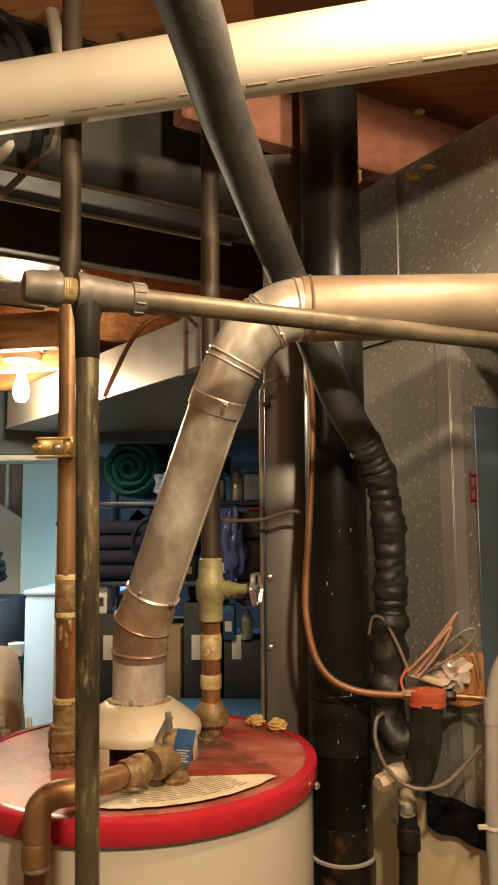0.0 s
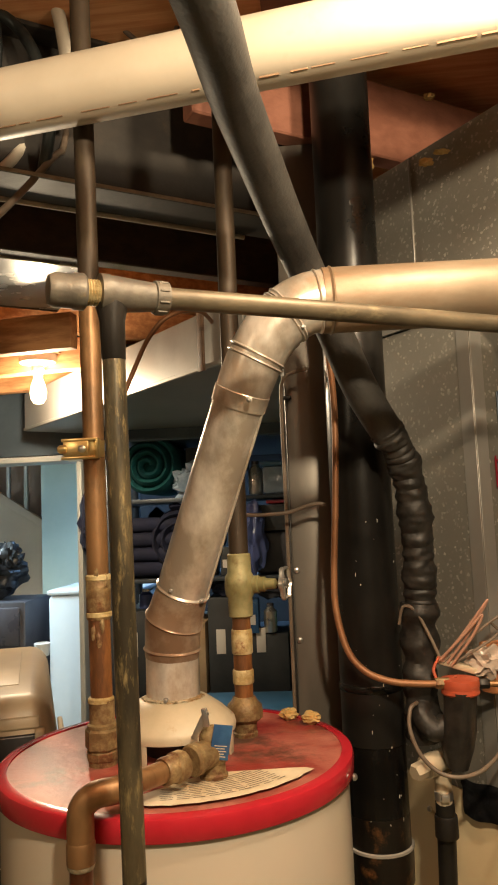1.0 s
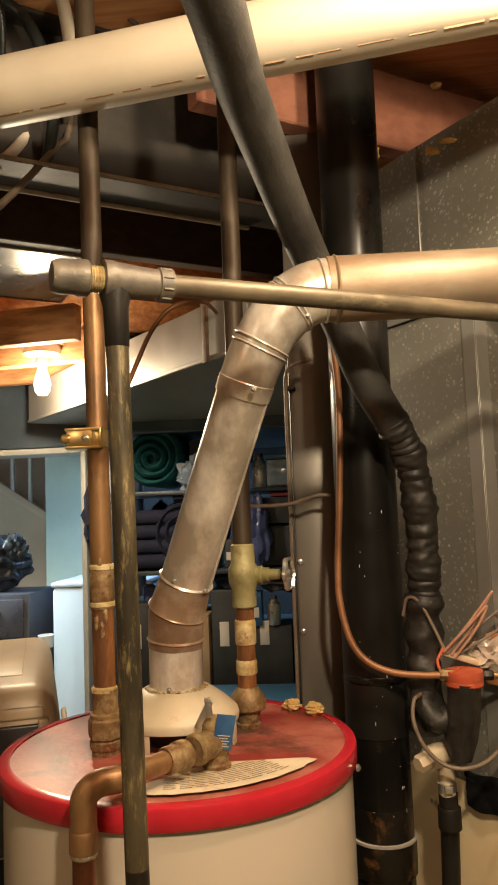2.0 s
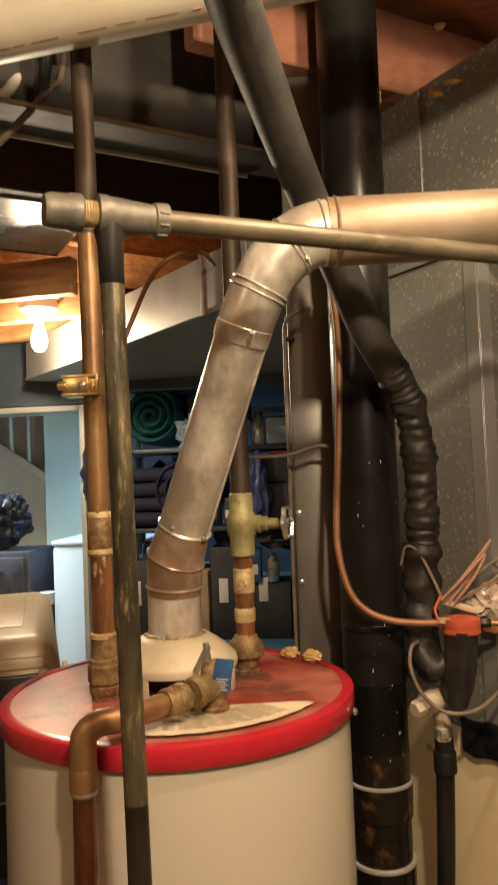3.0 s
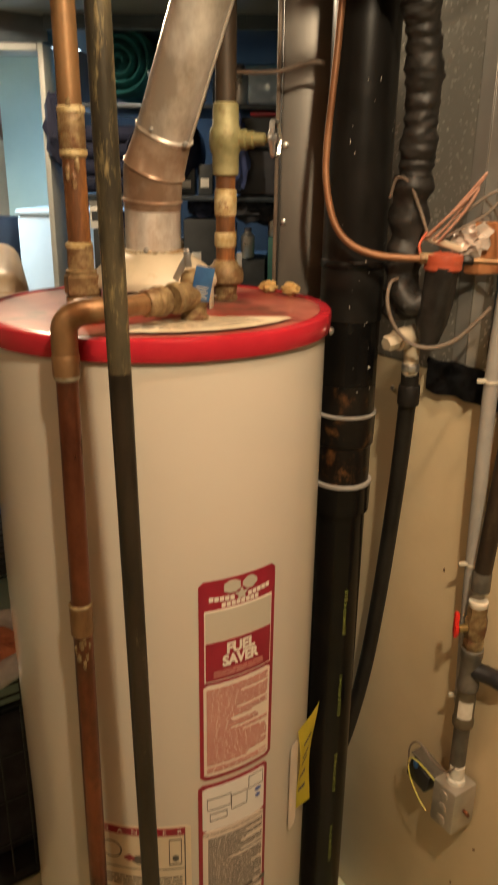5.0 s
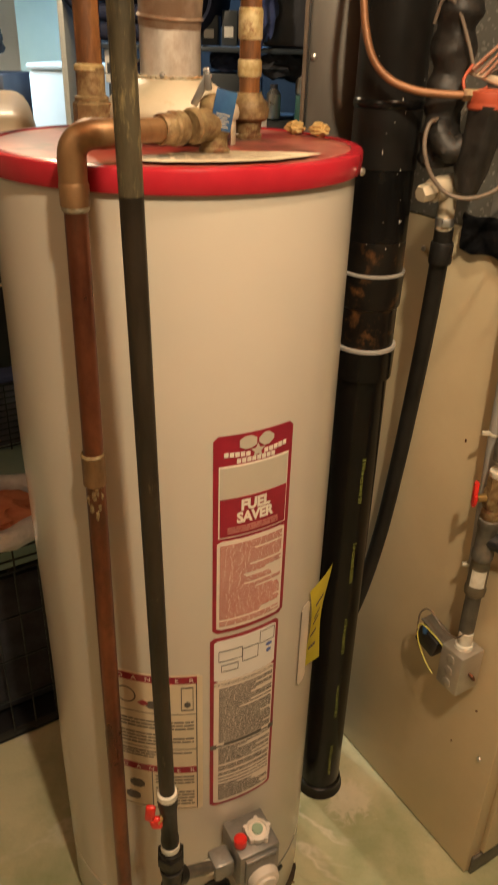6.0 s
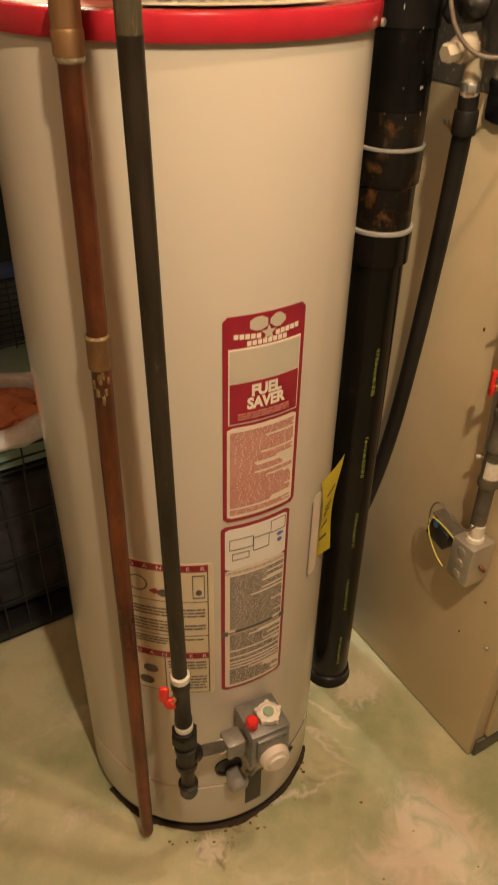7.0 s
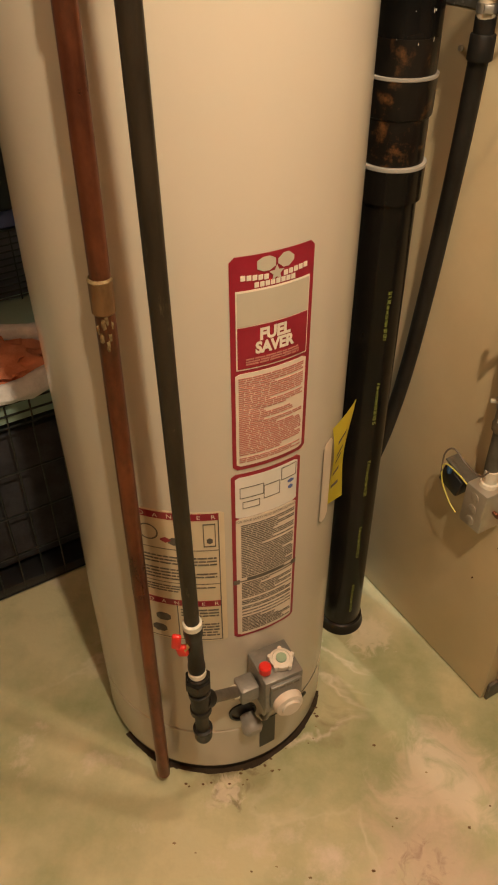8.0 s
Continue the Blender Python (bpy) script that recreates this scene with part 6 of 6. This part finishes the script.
for k, y in enumerate((2.25, 2.52, 2.80)):
    solo("joist", box((1.6, 0.04, 0.10), Matrix.Translation((-1.35, y, 2.245)) @ Matrix.Rotation(radians(-8), 4, "Z"), 0.003, 1), "joist", "orange pine cross brace near the bulb", "joist", "cross braces", "structure", smooth=False)
tl = thing("tube_light", (-0.62, 4.25, 2.14), "lit fluorescent tube fixture over the storage room", "tube light")
part("tray", span((-1.20, 4.19, 2.150), (-0.04, 4.31, 2.20), 0.006), "white", tl)
for x in (-1.1, -0.14):
    part("chain", rod((x, 4.25, 2.19), (x, 4.25, 2.582), 0.003, 6), "steel", tl)
part("tube", rod((-1.18, 4.25, 2.148), (-0.06, 4.25, 2.148), 0.013, 14), "tube", tl, "lit white tube")
# Unseen fixture, added to go with the daylight fill lamp.
tl = thing("tube_light", (-2.1, 3.3, 2.27), "added unseen tube fixture standing in for stair-room daylight", "tube light")
part("tray", span((-2.6, 3.24, 2.28), (-1.6, 3.36, 2.33), 0.006), "white", tl)
for x in (-2.5, -1.7):
    part("chain", rod((x, 3.3, 2.32), (x, 3.3, 2.582), 0.003, 6), "steel", tl)
part("tube", rod((-2.58, 3.3, 2.275), (-1.62, 3.3, 2.275), 0.013, 14), "tube", tl)

# ---- beyond the doorway ----
stairs = thing("staircase", (-2.2, 5.3, 0), "open staircase with white balusters on a beige stringer", "staircase")
sa, sb = Vector((-2.75, 5.25, 2.35)), Vector((-1.62, 5.25, 1.60))
sd2 = (sb - sa).normalized()
sm = Matrix((sd2, Vector((0, 1, 0)), sd2.cross(Vector((0, 1, 0))))).transposed().to_4x4()
part("wall_below", span((-2.75, 5.28, 0.0), (-1.62, 5.30, 1.55)), "beigewall", stairs, smooth=False)
bm = bmesh.new()
vs = [bm.verts.new(p) for p in ((-2.75, 5.27, 1.5), (-1.62, 5.27, 1.5), (-1.62, 5.27, 1.60), (-2.75, 5.27, 2.35))]
back = [bm.verts.new(v.co + Vector((0, 0.02, 0))) for v in vs]
bm.faces.new(vs)
bm.faces.new(back[::-1])
for i in range(4):
    bm.faces.new((vs[i], back[i], back[(i + 1) % 4], vs[(i + 1) % 4]))
part("side", bm, "beigewall", stairs, smooth=False)
part("stringer", box(((sb - sa).length, 0.05, 0.05), Matrix.Translation((sa + sb) / 2) @ sm, 0.003), "beigewall", stairs)
for k in range(9):
    p = sa.lerp(sb, (k + 0.5) / 9)
    part("baluster", span((p.x - 0.012, p.y - 0.012, p.z), (p.x + 0.012, p.y + 0.012, p.z + 0.75), 0.002), "white", stairs)
part("back_panel", span((-2.75, 5.45, 1.4), (-1.62, 5.47, 2.55)), "stairback", stairs, "shaded brown wall behind the balusters", smooth=False)

app = thing("white_appliance", (-0.97, 3.85, 0), "pale blue-white upright appliance with a blue label on top", "appliance")
part("body", span((-1.19, 3.62, 0.01), (-0.74, 4.04, 1.39), 0.02), "plastic_white", app)
part("top", span((-1.195, 3.615, 1.391), (-0.735, 4.045, 1.415), 0.010), "plastic_white", app)
part("blue_label", span((-1.06, 3.70, 1.4155), (-0.92, 3.80, 1.417)), "bluecrate", app)
part("vent", span((-1.02, 3.612, 1.20), (-1.00, 3.619, 1.28), 0.002), "grey_plastic", app)
part("door_gap", span((-0.93, 3.612, 0.2), (-0.92, 3.619, 1.25), 0.001), "grey_plastic", app)
sw = thing("wall_hook_board", (-0.94, 4.895, 1.66), "small house-shaped key board on the mint wall", "key board")
bm = bmesh.new()
vs = [bm.verts.new((-0.99 + x, 4.885, 1.66 + z)) for x, z in ((0, 0), (0.11, 0), (0.11, 0.10), (0.055, 0.15), (0, 0.10))]
bm.faces.new(vs)
bmesh.ops.solidify(bm, geom=bm.faces[:], thickness=0.014)
part("board", bm, "grey_plastic", sw, smooth=False)
part("keys", join(*[rod((-0.975 + 0.03 * k, 4.868, 1.68), (-0.975 + 0.03 * k, 4.868, 1.62 - 0.02 * (k % 2)), 0.006, 8) for k in range(4)]), "steel", sw)
solo("wall_latch", span((-1.02, 4.88, 1.98), (-0.99, 4.90, 2.06), 0.004), "black", "small black latch on the mint wall", "latch")
dt = thing("drawer_tower", (-1.42, 3.75, 0), "smoky plastic drawer tower", "drawers")
part("frame", span((-1.65, 3.60, 0.0), (-1.29, 3.95, 1.37), 0.01), "grey_plastic", dt)
for k in range(7):
    dr = part("drawer", span((-1.625, 3.585, 0.03 + 0.19 * k), (-1.315, 3.602, 0.205 + 0.19 * k), 0.008), "drawer", dt)
    part("handle", span((-1.52, 3.575, 0.125 + 0.19 * k), (-1.42, 3.588, 0.15 + 0.19 * k), 0.004), "grey_plastic", dr)
solo("rubbish_bag", join(blob((-1.50, 3.77, 1.50), 0.135, 71, (1.1, 1.0, 0.9), 0.35, 2.6, 4), blob((-1.40, 3.70, 1.58), 0.05, 72, (1, 1, 1.2), 0.6, 3.0, 3)), "blackbag", "crumpled black plastic bag on the drawer tower", "bag", base=(-1.50, 3.77, 1.37))

pail = thing("pail", (-1.136, 3.40, 0), "small white pail on a dark stand", "pail")
part("stand", lathe([(0.060, 0.0), (0.055, 0.02), (0.020, 0.04), (0.020, 1.14), (0.026, 1.155)], Matrix.Translation((-1.136, 3.40, 0)), 24), "black", pail, "dark round stand")
part("tub", lathe([(0.024, 1.156), (0.030, 1.16), (0.034, 1.205), (0.036, 1.21), (0.032, 1.212), (0.027, 1.165)], Matrix.Translation((-1.136, 3.40, 0)), 28), "white", pail)

# ---- crates by the heater ----
CK = Vector((-0.505, 1.493, 0))
CV = Vector((0.79, 0.61, 0)).normalized()
CU = Vector((-0.61, 0.79, 0)).normalized()
CM = Matrix((-CV, CU, UP)).transposed().to_4x4()


def crate_pose(x, y, z):
    """x to the near-left along the front, y to the back, z up, from the crate's front corner."""
    return CK - CV * x + CU * y + UP * z


def wire_panel(o, ex, ey, nx, ny, r, parent):
    """A grid of wires on the plane through o spanned by ex and ey, each wire a part."""
    for i in range(nx + 1):
        part("wire", rod(o + ex * (i / nx), o + ex * (i / nx) + ey, r, 6), "wire_black", parent)
    for j in range(ny + 1):
        part("cross_wire", rod(o + ey * (j / ny), o + ey * (j / ny) + ex, r * 1.15, 6), "wire_black", parent)


crate = thing("wire_crate", CK, "black wire dog crate with a dark filling block", "dog crate")
LX, LY, LZ = 0.62, 0.80, 0.48
CK = CK + CV * 0.32
LX = 0.94
wire_panel(crate_pose(0, 0, 0.01), -CV * LX, UP * LZ, 18, 4, 0.0022, crate)
wire_panel(crate_pose(0, 0, 0.01), CU * LY, UP * LZ, 14, 4, 0.0022, crate)
wire_panel(crate_pose(0, 0, LZ + 0.01), -CV * LX, CU * LY, 10, 4, 0.0022, crate)
part("tray", box((LX, LY, 0.03), Matrix.Translation(crate_pose(LX / 2, LY / 2, 0.022)) @ CM, 0.006), "black", crate)
# Solid dark block in place of the shade inside the crate.
part("lining", box((LX - 0.05, LY - 0.06, 0.40), Matrix.Translation(crate_pose(LX / 2 + 0.01, LY / 2 + 0.015, 0.245)) @ CM, 0.03), "cloth", crate, "dark block standing in for the crate's dim inside")
basket = thing("wire_basket", crate_pose(0, 0, LZ + 0.015), "wire basket tray lined in mint", "basket")
wire_panel(crate_pose(-0.005, -0.005, LZ + 0.016), -CV * (LX + 0.01), UP * 0.085, 18, 3, 0.0022, basket)
wire_panel(crate_pose(-0.005, -0.005, LZ + 0.016), CU * 0.5, UP * 0.085, 14, 3, 0.0022, basket)
part("liner", box((LX - 0.01, 0.48, 0.06), Matrix.Translation(crate_pose(LX / 2, 0.245, LZ + 0.048)) @ CM, 0.004), "mintpanel", basket, "mint plastic liner")
bed = thing("pet_bed", crate_pose(0.40, 0.18, LZ + 0.08), "orange fleece pet bed with a white fluffy edge", "pet bed")
pts = [crate_pose(0.40 + 0.175 * math.cos(a), 0.12 + 0.125 * math.sin(a), LZ + 0.098) for a in [2 * math.pi * i / 28 for i in range(29)]]
part("edge", tube(pts, 0.024, 16, None, 0.45, 70), "white_fleece", bed, "white fluffy rim")
part("cushion", blob(crate_pose(0.41, 0.120, LZ + 0.104), 0.108, 81, (1.2, 0.85, 0.30), 0.45, 3.0, 4), "orange_fleece", bed, "rumpled orange fleece")
cage = thing("wire_crate", crate_pose(0.02, 0.50, 0.6), "upper dark wire cage behind the bed", "dog crate")
wire_panel(crate_pose(0.0, 0.42, LZ + 0.02), -CV * LX, UP * 0.24, 8, 14, 0.0020, cage)
# Another dark block gives the cage its shaded depth.
part("back", box((LX, 0.30, 0.235), Matrix.Translation(crate_pose(LX / 2, 0.60, LZ + 0.135)) @ CM, 0.01), "drawer", cage, "dark block for the cage's shaded interior")
solo("storage_crate_top", box((LX + 0.02, 0.40, 0.05), Matrix.Translation(crate_pose(LX / 2, 0.62, LZ + 0.285)) @ CM, 0.018), "bluecrate", "dark blue plastic storage lid on the cage", "storage lid", base=crate_pose(LX / 2, 0.62, LZ + 0.26))
solo("storage_box", box((LX - 0.06, 0.46, 0.298), Matrix.Translation(crate_pose(LX / 2, 0.62, LZ + 0.460)) @ CM, 0.02), "black", "dark plastic storage box on the lid", "storage box", base=crate_pose(LX / 2, 0.62, LZ + 0.312))
# Pet carrier on the storage box.
KD = Vector((-0.36, 0.933, 0)).normalized()
KR = Vector((KD.y, -KD.x, 0))
KB = Vector((-0.715, 1.835, LZ + 0.6105))
KM = Matrix.Translation(KB) @ Matrix((KR, KD, UP)).transposed().to_4x4()
car = thing("pet_carrier", KB, "tan plastic pet carrier with a slotted top and dark opening", "pet carrier")
bm = box((0.40, 0.70, 0.308), Matrix.Translation((0, 0, 0.154)), 0.045, 4)
for v in bm.verts:
    k = 1 - 0.16 * max(0.0, v.co.z - 0.08) / 0.23
    v.co.x, v.co.y = v.co.x * k, v.co.y * (1 - 0.06 * max(0.0, v.co.z - 0.08) / 0.23)
bm.transform(KM)
part("shell", bm, "cream_plastic", car)
part("brow", box((0.30, 0.012, 0.022), KM @ Matrix.Translation((0, -0.334, 0.262)) @ Matrix.Rotation(radians(-8), 4, "X"), 0.005, 3), "cream_plastic", car, "raised rim above the opening")
# The carrier's shaded inside is painted as a black panel on its front.
part("opening", box((0.31, 0.010, 0.225), KM @ Matrix.Translation((0, -0.3435, 0.130)) @ Matrix.Rotation(radians(-3), 4, "X"), 0.0045, 3), "black", car, "black panel standing in for the shaded front opening")
part("top_panel", box((0.22, 0.46, 0.004), KM @ Matrix.Translation((0, 0.02, 0.3085)), 0.0018, 2), "cream_plastic", car, "raised panel on top")
for k in range(4):
    part("slot", box((0.085, 0.010, 0.003), KM @ Matrix.Translation((-0.03, -0.12 + 0.055 * k, 0.3110)), 0.001), "black", car)
for s in (-1, 1):
    part("latch", box((0.020, 0.026, 0.034), KM @ Matrix.Translation((0.150 * s, -0.336, 0.235)), 0.006, 3), "cream_plastic", car)
    part("side_lip", box((0.014, 0.60, 0.016), KM @ Matrix.Translation((0.203 * s, 0, 0.110)), 0.006, 3), "cream_plastic", car)

# ---- storage shelves ----
rack = thing("storage_rack", (-0.30, 3.2, 0), "grey steel storage rack crammed with household things", "shelves")
X0, X1, Y0, Y1 = -0.72, 0.12, 3.0, 3.45
for x in (X0, X1):
    for y in (Y0, Y1):
        part("post", span((x - 0.018, y - 0.018, 0.0), (x + 0.018, y + 0.018, 1.98), 0.002), "shelf", rack)
LEVELS = (0.25, 0.66, 1.06, 1.50, 1.80)
for z in LEVELS:
    part("shelf_board", span((X0 - 0.02, Y0 - 0.02, z - 0.016), (X1 + 0.02, Y1 + 0.02, z), 0.003), "shelf", rack)


def roll(name, place, r, length, material, label):
    """A rolled blanket seen on its spiral end."""
    t = thing(name, Vector(place) - UP * r, label, "blanket")
    bm = bmesh.new()
    pts, turns = [], 3.3
    n = 90
    inner = []
    for i in range(n + 1):
        a = 2 * math.pi * turns * i / n
        rr = r * (0.14 + 0.82 * i / n) * (1 + 0.05 * noise.noise(Vector((math.cos(a), math.sin(a), i * 0.05)) * 1.6))
        th = r * 0.105
        row = []
        for (dr, dy) in ((-th, 0.012), (0, -0.010), (th, 0.012), (th, length)):
            row.append(bm.verts.new(Vector(place) + Vector(((rr + dr) * math.cos(a), dy, (rr + dr) * math.sin(a)))))
        inner.append(row)
    for p, q in zip(inner, inner[1:]):
        for k in range(3):
            bm.faces.new((p[k], q[k], q[k + 1], p[k + 1]))
    part("spiral", bm, material, t)
    part("core", lathe([(r * 0.9, 0.05), (r * 0.9, length)], along(Vector(place), Vector(place) + Vector((0, 1, 0))), 24), material, t)
    return t


roll("rolled_blanket", (-0.56, 3.0, 1.93), 0.118, 0.36, "teal", "rolled teal fleece blanket on the top shelf")
roll("rolled_quilt", (-0.44, 3.0, 1.645), 0.135, 0.38, "navy", "rolled navy quilt on the middle shelf")
solo("folded_quilt", join(*[box((0.30, 0.36, 0.055), Matrix.Translation((-0.57, 3.18, 1.535 + 0.056 * k)) @ Matrix.Rotation(radians(2 * (-1) ** k), 4, "Z"), 0.024, 3) for k in range(4)]), "navy", "folded navy bedding on the shelf", "bedding", base=(-0.57, 3.18, 1.50))
solo("navy_sleeve", blob((-0.775, 2.97, 1.72), 0.055, 91, (0.8, 0.8, 2.2), 0.5, 2.6, 3), "navy", "navy cloth hanging over the rack's end", "cloth")
solo("plastic_bag", blob((-0.36, 3.02, 1.85), 0.105, 92, (0.9, 0.9, 0.75), 0.55, 2.8, 4), "clear", "shiny clear plastic bag of bedding", "bag")
solo("cardboard_box", span((-0.42, 3.05, 1.915), (-0.20, 3.36, 1.995), 0.003), "darkcard", "flat dark printed box on the top shelf", "box")
bin_top = thing("storage_box", (-0.01, 3.17, 1.80), "pale blue translucent storage box on the top shelf", "storage box")
part("tub", span((-0.12, 3.0, 1.801), (0.10, 3.34, 1.905), 0.012), "clear", bin_top)
part("lid", span((-0.127, 2.993, 1.906), (0.107, 3.347, 1.925), 0.006), "bluebin", bin_top, "darker blue lid")
solo("hanging_cloth", blob((-0.155, 2.965, 1.640), 0.052, 97, (0.8, 0.55, 2.3), 0.5, 2.4, 4), "bluecrate", "blue cloth hanging over the rack's front", "cloth")
solo("folder", span((-0.11, 3.0, 1.764), (0.09, 3.28, 1.778), 0.002), "label_red", "dark red folder lying on the box", "folder")
solo("storage_tote", span((-0.16, 3.0, 1.502), (0.10, 3.38, 1.66), 0.02), "grey_plastic", "grey plastic storage tote on the rack", "tote")
solo("shoe_box", span((-0.15, 2.99, 1.663), (0.06, 3.3, 1.76), 0.003), "darkcard", "dark cardboard shoe box", "box")
for k, (x0, x1, z0, z1, m, lb) in enumerate(((-0.68, -0.52, 1.062, 1.38, "darkcard", "tall dark appliance carton"), (-0.51, -0.36, 1.062, 1.33, "card", "plain brown cardboard carton on the rack"), (-0.35, -0.21, 1.062, 1.42, "darkcard", "dark printed appliance carton with a white panel"), (-0.20, -0.05, 1.062, 1.28, "darkcard", "low dark carton on the rack"), (-0.04, 0.11, 1.062, 1.36, "greenbin", "dark green plastic box"))):
    t = thing("carton", ((x0 + x1) / 2, 3.18, z0), lb, "box")
    part("carton_body", span((x0, 3.0 + 0.01 * k, z0), (x1, 3.36, z1), 0.004), m, t)
    if k in (0, 2, 3):
        part("white_panel", span((x0 + 0.03, 2.9975 + 0.01 * k, z0 + 0.15), (x0 + 0.065, 2.9995 + 0.01 * k, z0 + 0.24), 0.0005), "label_white", t)
for k, (x, z, m, lb) in enumerate(((-0.52, 0.662, "black", "black plastic tote with a lid"), (-0.17, 0.662, "bluebin", "blue plastic tote with a lid"))):
    t = thing("tote", (x, 3.18, z), lb, "tote")
    part("tub", box((0.30, 0.38, 0.24), Matrix.Translation((x, 3.18, z + 0.12)), 0.02), m, t)
    part("lid", box((0.33, 0.41, 0.035), Matrix.Translation((x, 3.18, z + 0.2590)), 0.012), m, t)
for k, (x, y, z, r, m) in enumerate(((-0.10, 3.05, 1.45, 0.05, "cloth"), (-0.02, 3.1, 1.44, 0.06, "cloth"), (-0.28, 3.05, 1.46, 0.04, "navy"), (0.05, 3.05, 1.80, 0.05, "navy"))):
    solo("cloth_lump", blob((x, y, z if z != 1.80 else 1.84), r, 100 + k, (1.4, 1, 0.8), 0.5, 2.6, 3), m, "dark lump of folded cloth on the rack", "cloth", "cloth lumps")
solo("blue_tote", box((0.40, 0.36, 0.30), Matrix.Translation((-0.16, 2.70, 0.96)), 0.03), "bluebin", "blue lidded tote on a stack behind the heater", "tote")
solo("black_tote", box((0.44, 0.38, 0.80), Matrix.Translation((-0.16, 2.70, 0.402)), 0.02), "black", "tall black bin under the blue tote", "tote")
solo("green_tote", box((0.30, 0.34, 0.30), Matrix.Translation((0.14, 2.62, 1.03)), 0.03), "greenbin", "green tote on a stack behind the heater", "tote")
solo("black_tote", box((0.32, 0.36, 0.87), Matrix.Translation((0.14, 2.62, 0.438)), 0.02), "black", "tall black bin under the green tote", "tote")

# Small things crowded on the rack.
rnd = random.Random(41)
KINDS = (("bottle", "black", "dark plastic bottle on the rack"), ("tin", "steel", "dull metal tin on the rack"), ("small_box", "label_white", "small white printed box on the rack"), ("small_box", "darkcard", "small dark printed box on the rack"), ("jar", "bluecrate", "blue plastic jar on the rack"), ("small_box", "bluetag", "small blue printed box on the rack"))
for shelf_z, xs in ((1.502, (-0.34, -0.27, -0.205)), (1.802, (-0.22, -0.15)), (1.362, (-0.665, -0.60, -0.02, 0.045)), (1.284, (-0.18, -0.115))):
    for x in xs:
        kind_name, m, lb = KINDS[rnd.randrange(len(KINDS))]
        h, w = rnd.uniform(0.07, 0.13), rnd.uniform(0.020, 0.028)
        y = rnd.uniform(3.03, 3.10)
        if shelf_z == 1.362:
            shelf_z_here = 1.382 if x < -0.5 else 1.362
        else:
            shelf_z_here = shelf_z
        if kind_name == "small_box":
            t = thing(kind_name, (x, y, shelf_z_here), lb, "box")
            part("body", span((x - w, y - 0.03, shelf_z_here), (x + w, y + 0.05, shelf_z_here + h), 0.002), m, t)
            part("printed_band", span((x - w * 0.7, y - 0.0315, shelf_z_here + h * 0.25), (x + w * 0.5, y - 0.0302, shelf_z_here + h * 0.55)), "darkcard" if m == "label_white" else "label_white", t, smooth=False)
        else:
            t = thing(kind_name, (x, y, shelf_z_here), lb, kind_name)
            T0 = Matrix.Translation((x, y, shelf_z_here))
            part("body", lathe([(w * 0.92, 0), (w, 0.004), (w, h * 0.72), (w * 0.5, h * 0.86), (w * 0.5, h * 0.90)], T0, 18), m, t)
            part("cap", lathe([(w * 0.55, h * 0.89), (w * 0.55, h)], T0, 14), "label_white" if kind_name == "jar" else "grey_plastic", t)

# ---- crumbs and a dark brown ring on the floor ----
rnd = random.Random(17)
bms = []
for k in range(46):
    a = rnd.uniform(-10, 75)
    d = rnd.uniform(0.002, 0.035) if k < 20 else rnd.uniform(0.1, 0.6)
    p = on_tank(a, 0.002, d)
    bms.append(blob(p, rnd.uniform(0.0010, 0.0026) if k < 20 else rnd.uniform(0.0010, 0.0028), 200 + k, (1.4, 0.9, 0.5), 1.0, 2.5, 2))
solo("floor_crumbs", join(*bms), "patina", "dark rust crumbs and grit on the concrete", "crumbs", kind="stuff")
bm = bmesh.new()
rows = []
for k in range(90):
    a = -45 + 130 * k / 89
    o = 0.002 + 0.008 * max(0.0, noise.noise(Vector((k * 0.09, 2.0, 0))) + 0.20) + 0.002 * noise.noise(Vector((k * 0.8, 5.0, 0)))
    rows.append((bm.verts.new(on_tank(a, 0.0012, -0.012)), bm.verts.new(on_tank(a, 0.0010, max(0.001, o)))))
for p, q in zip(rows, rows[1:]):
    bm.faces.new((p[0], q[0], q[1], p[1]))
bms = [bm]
solo("rust_stain", join(*bms), "shade_and_brown", "thin dark brown ring round the foot of the heater", "stain", kind="stuff")

for o in scene.objects:
    if o.parent and o.name.split(".")[0] in ("drips", "solder_drips", "specks", "pipe_print", "pictogram", "keys", "sealant", "maker_bar", "scuffs"):
        tagged(o, kind="stuff")
for o in wp.children:
    if o.name.startswith("seam"):
        tagged(o, kind="stuff")
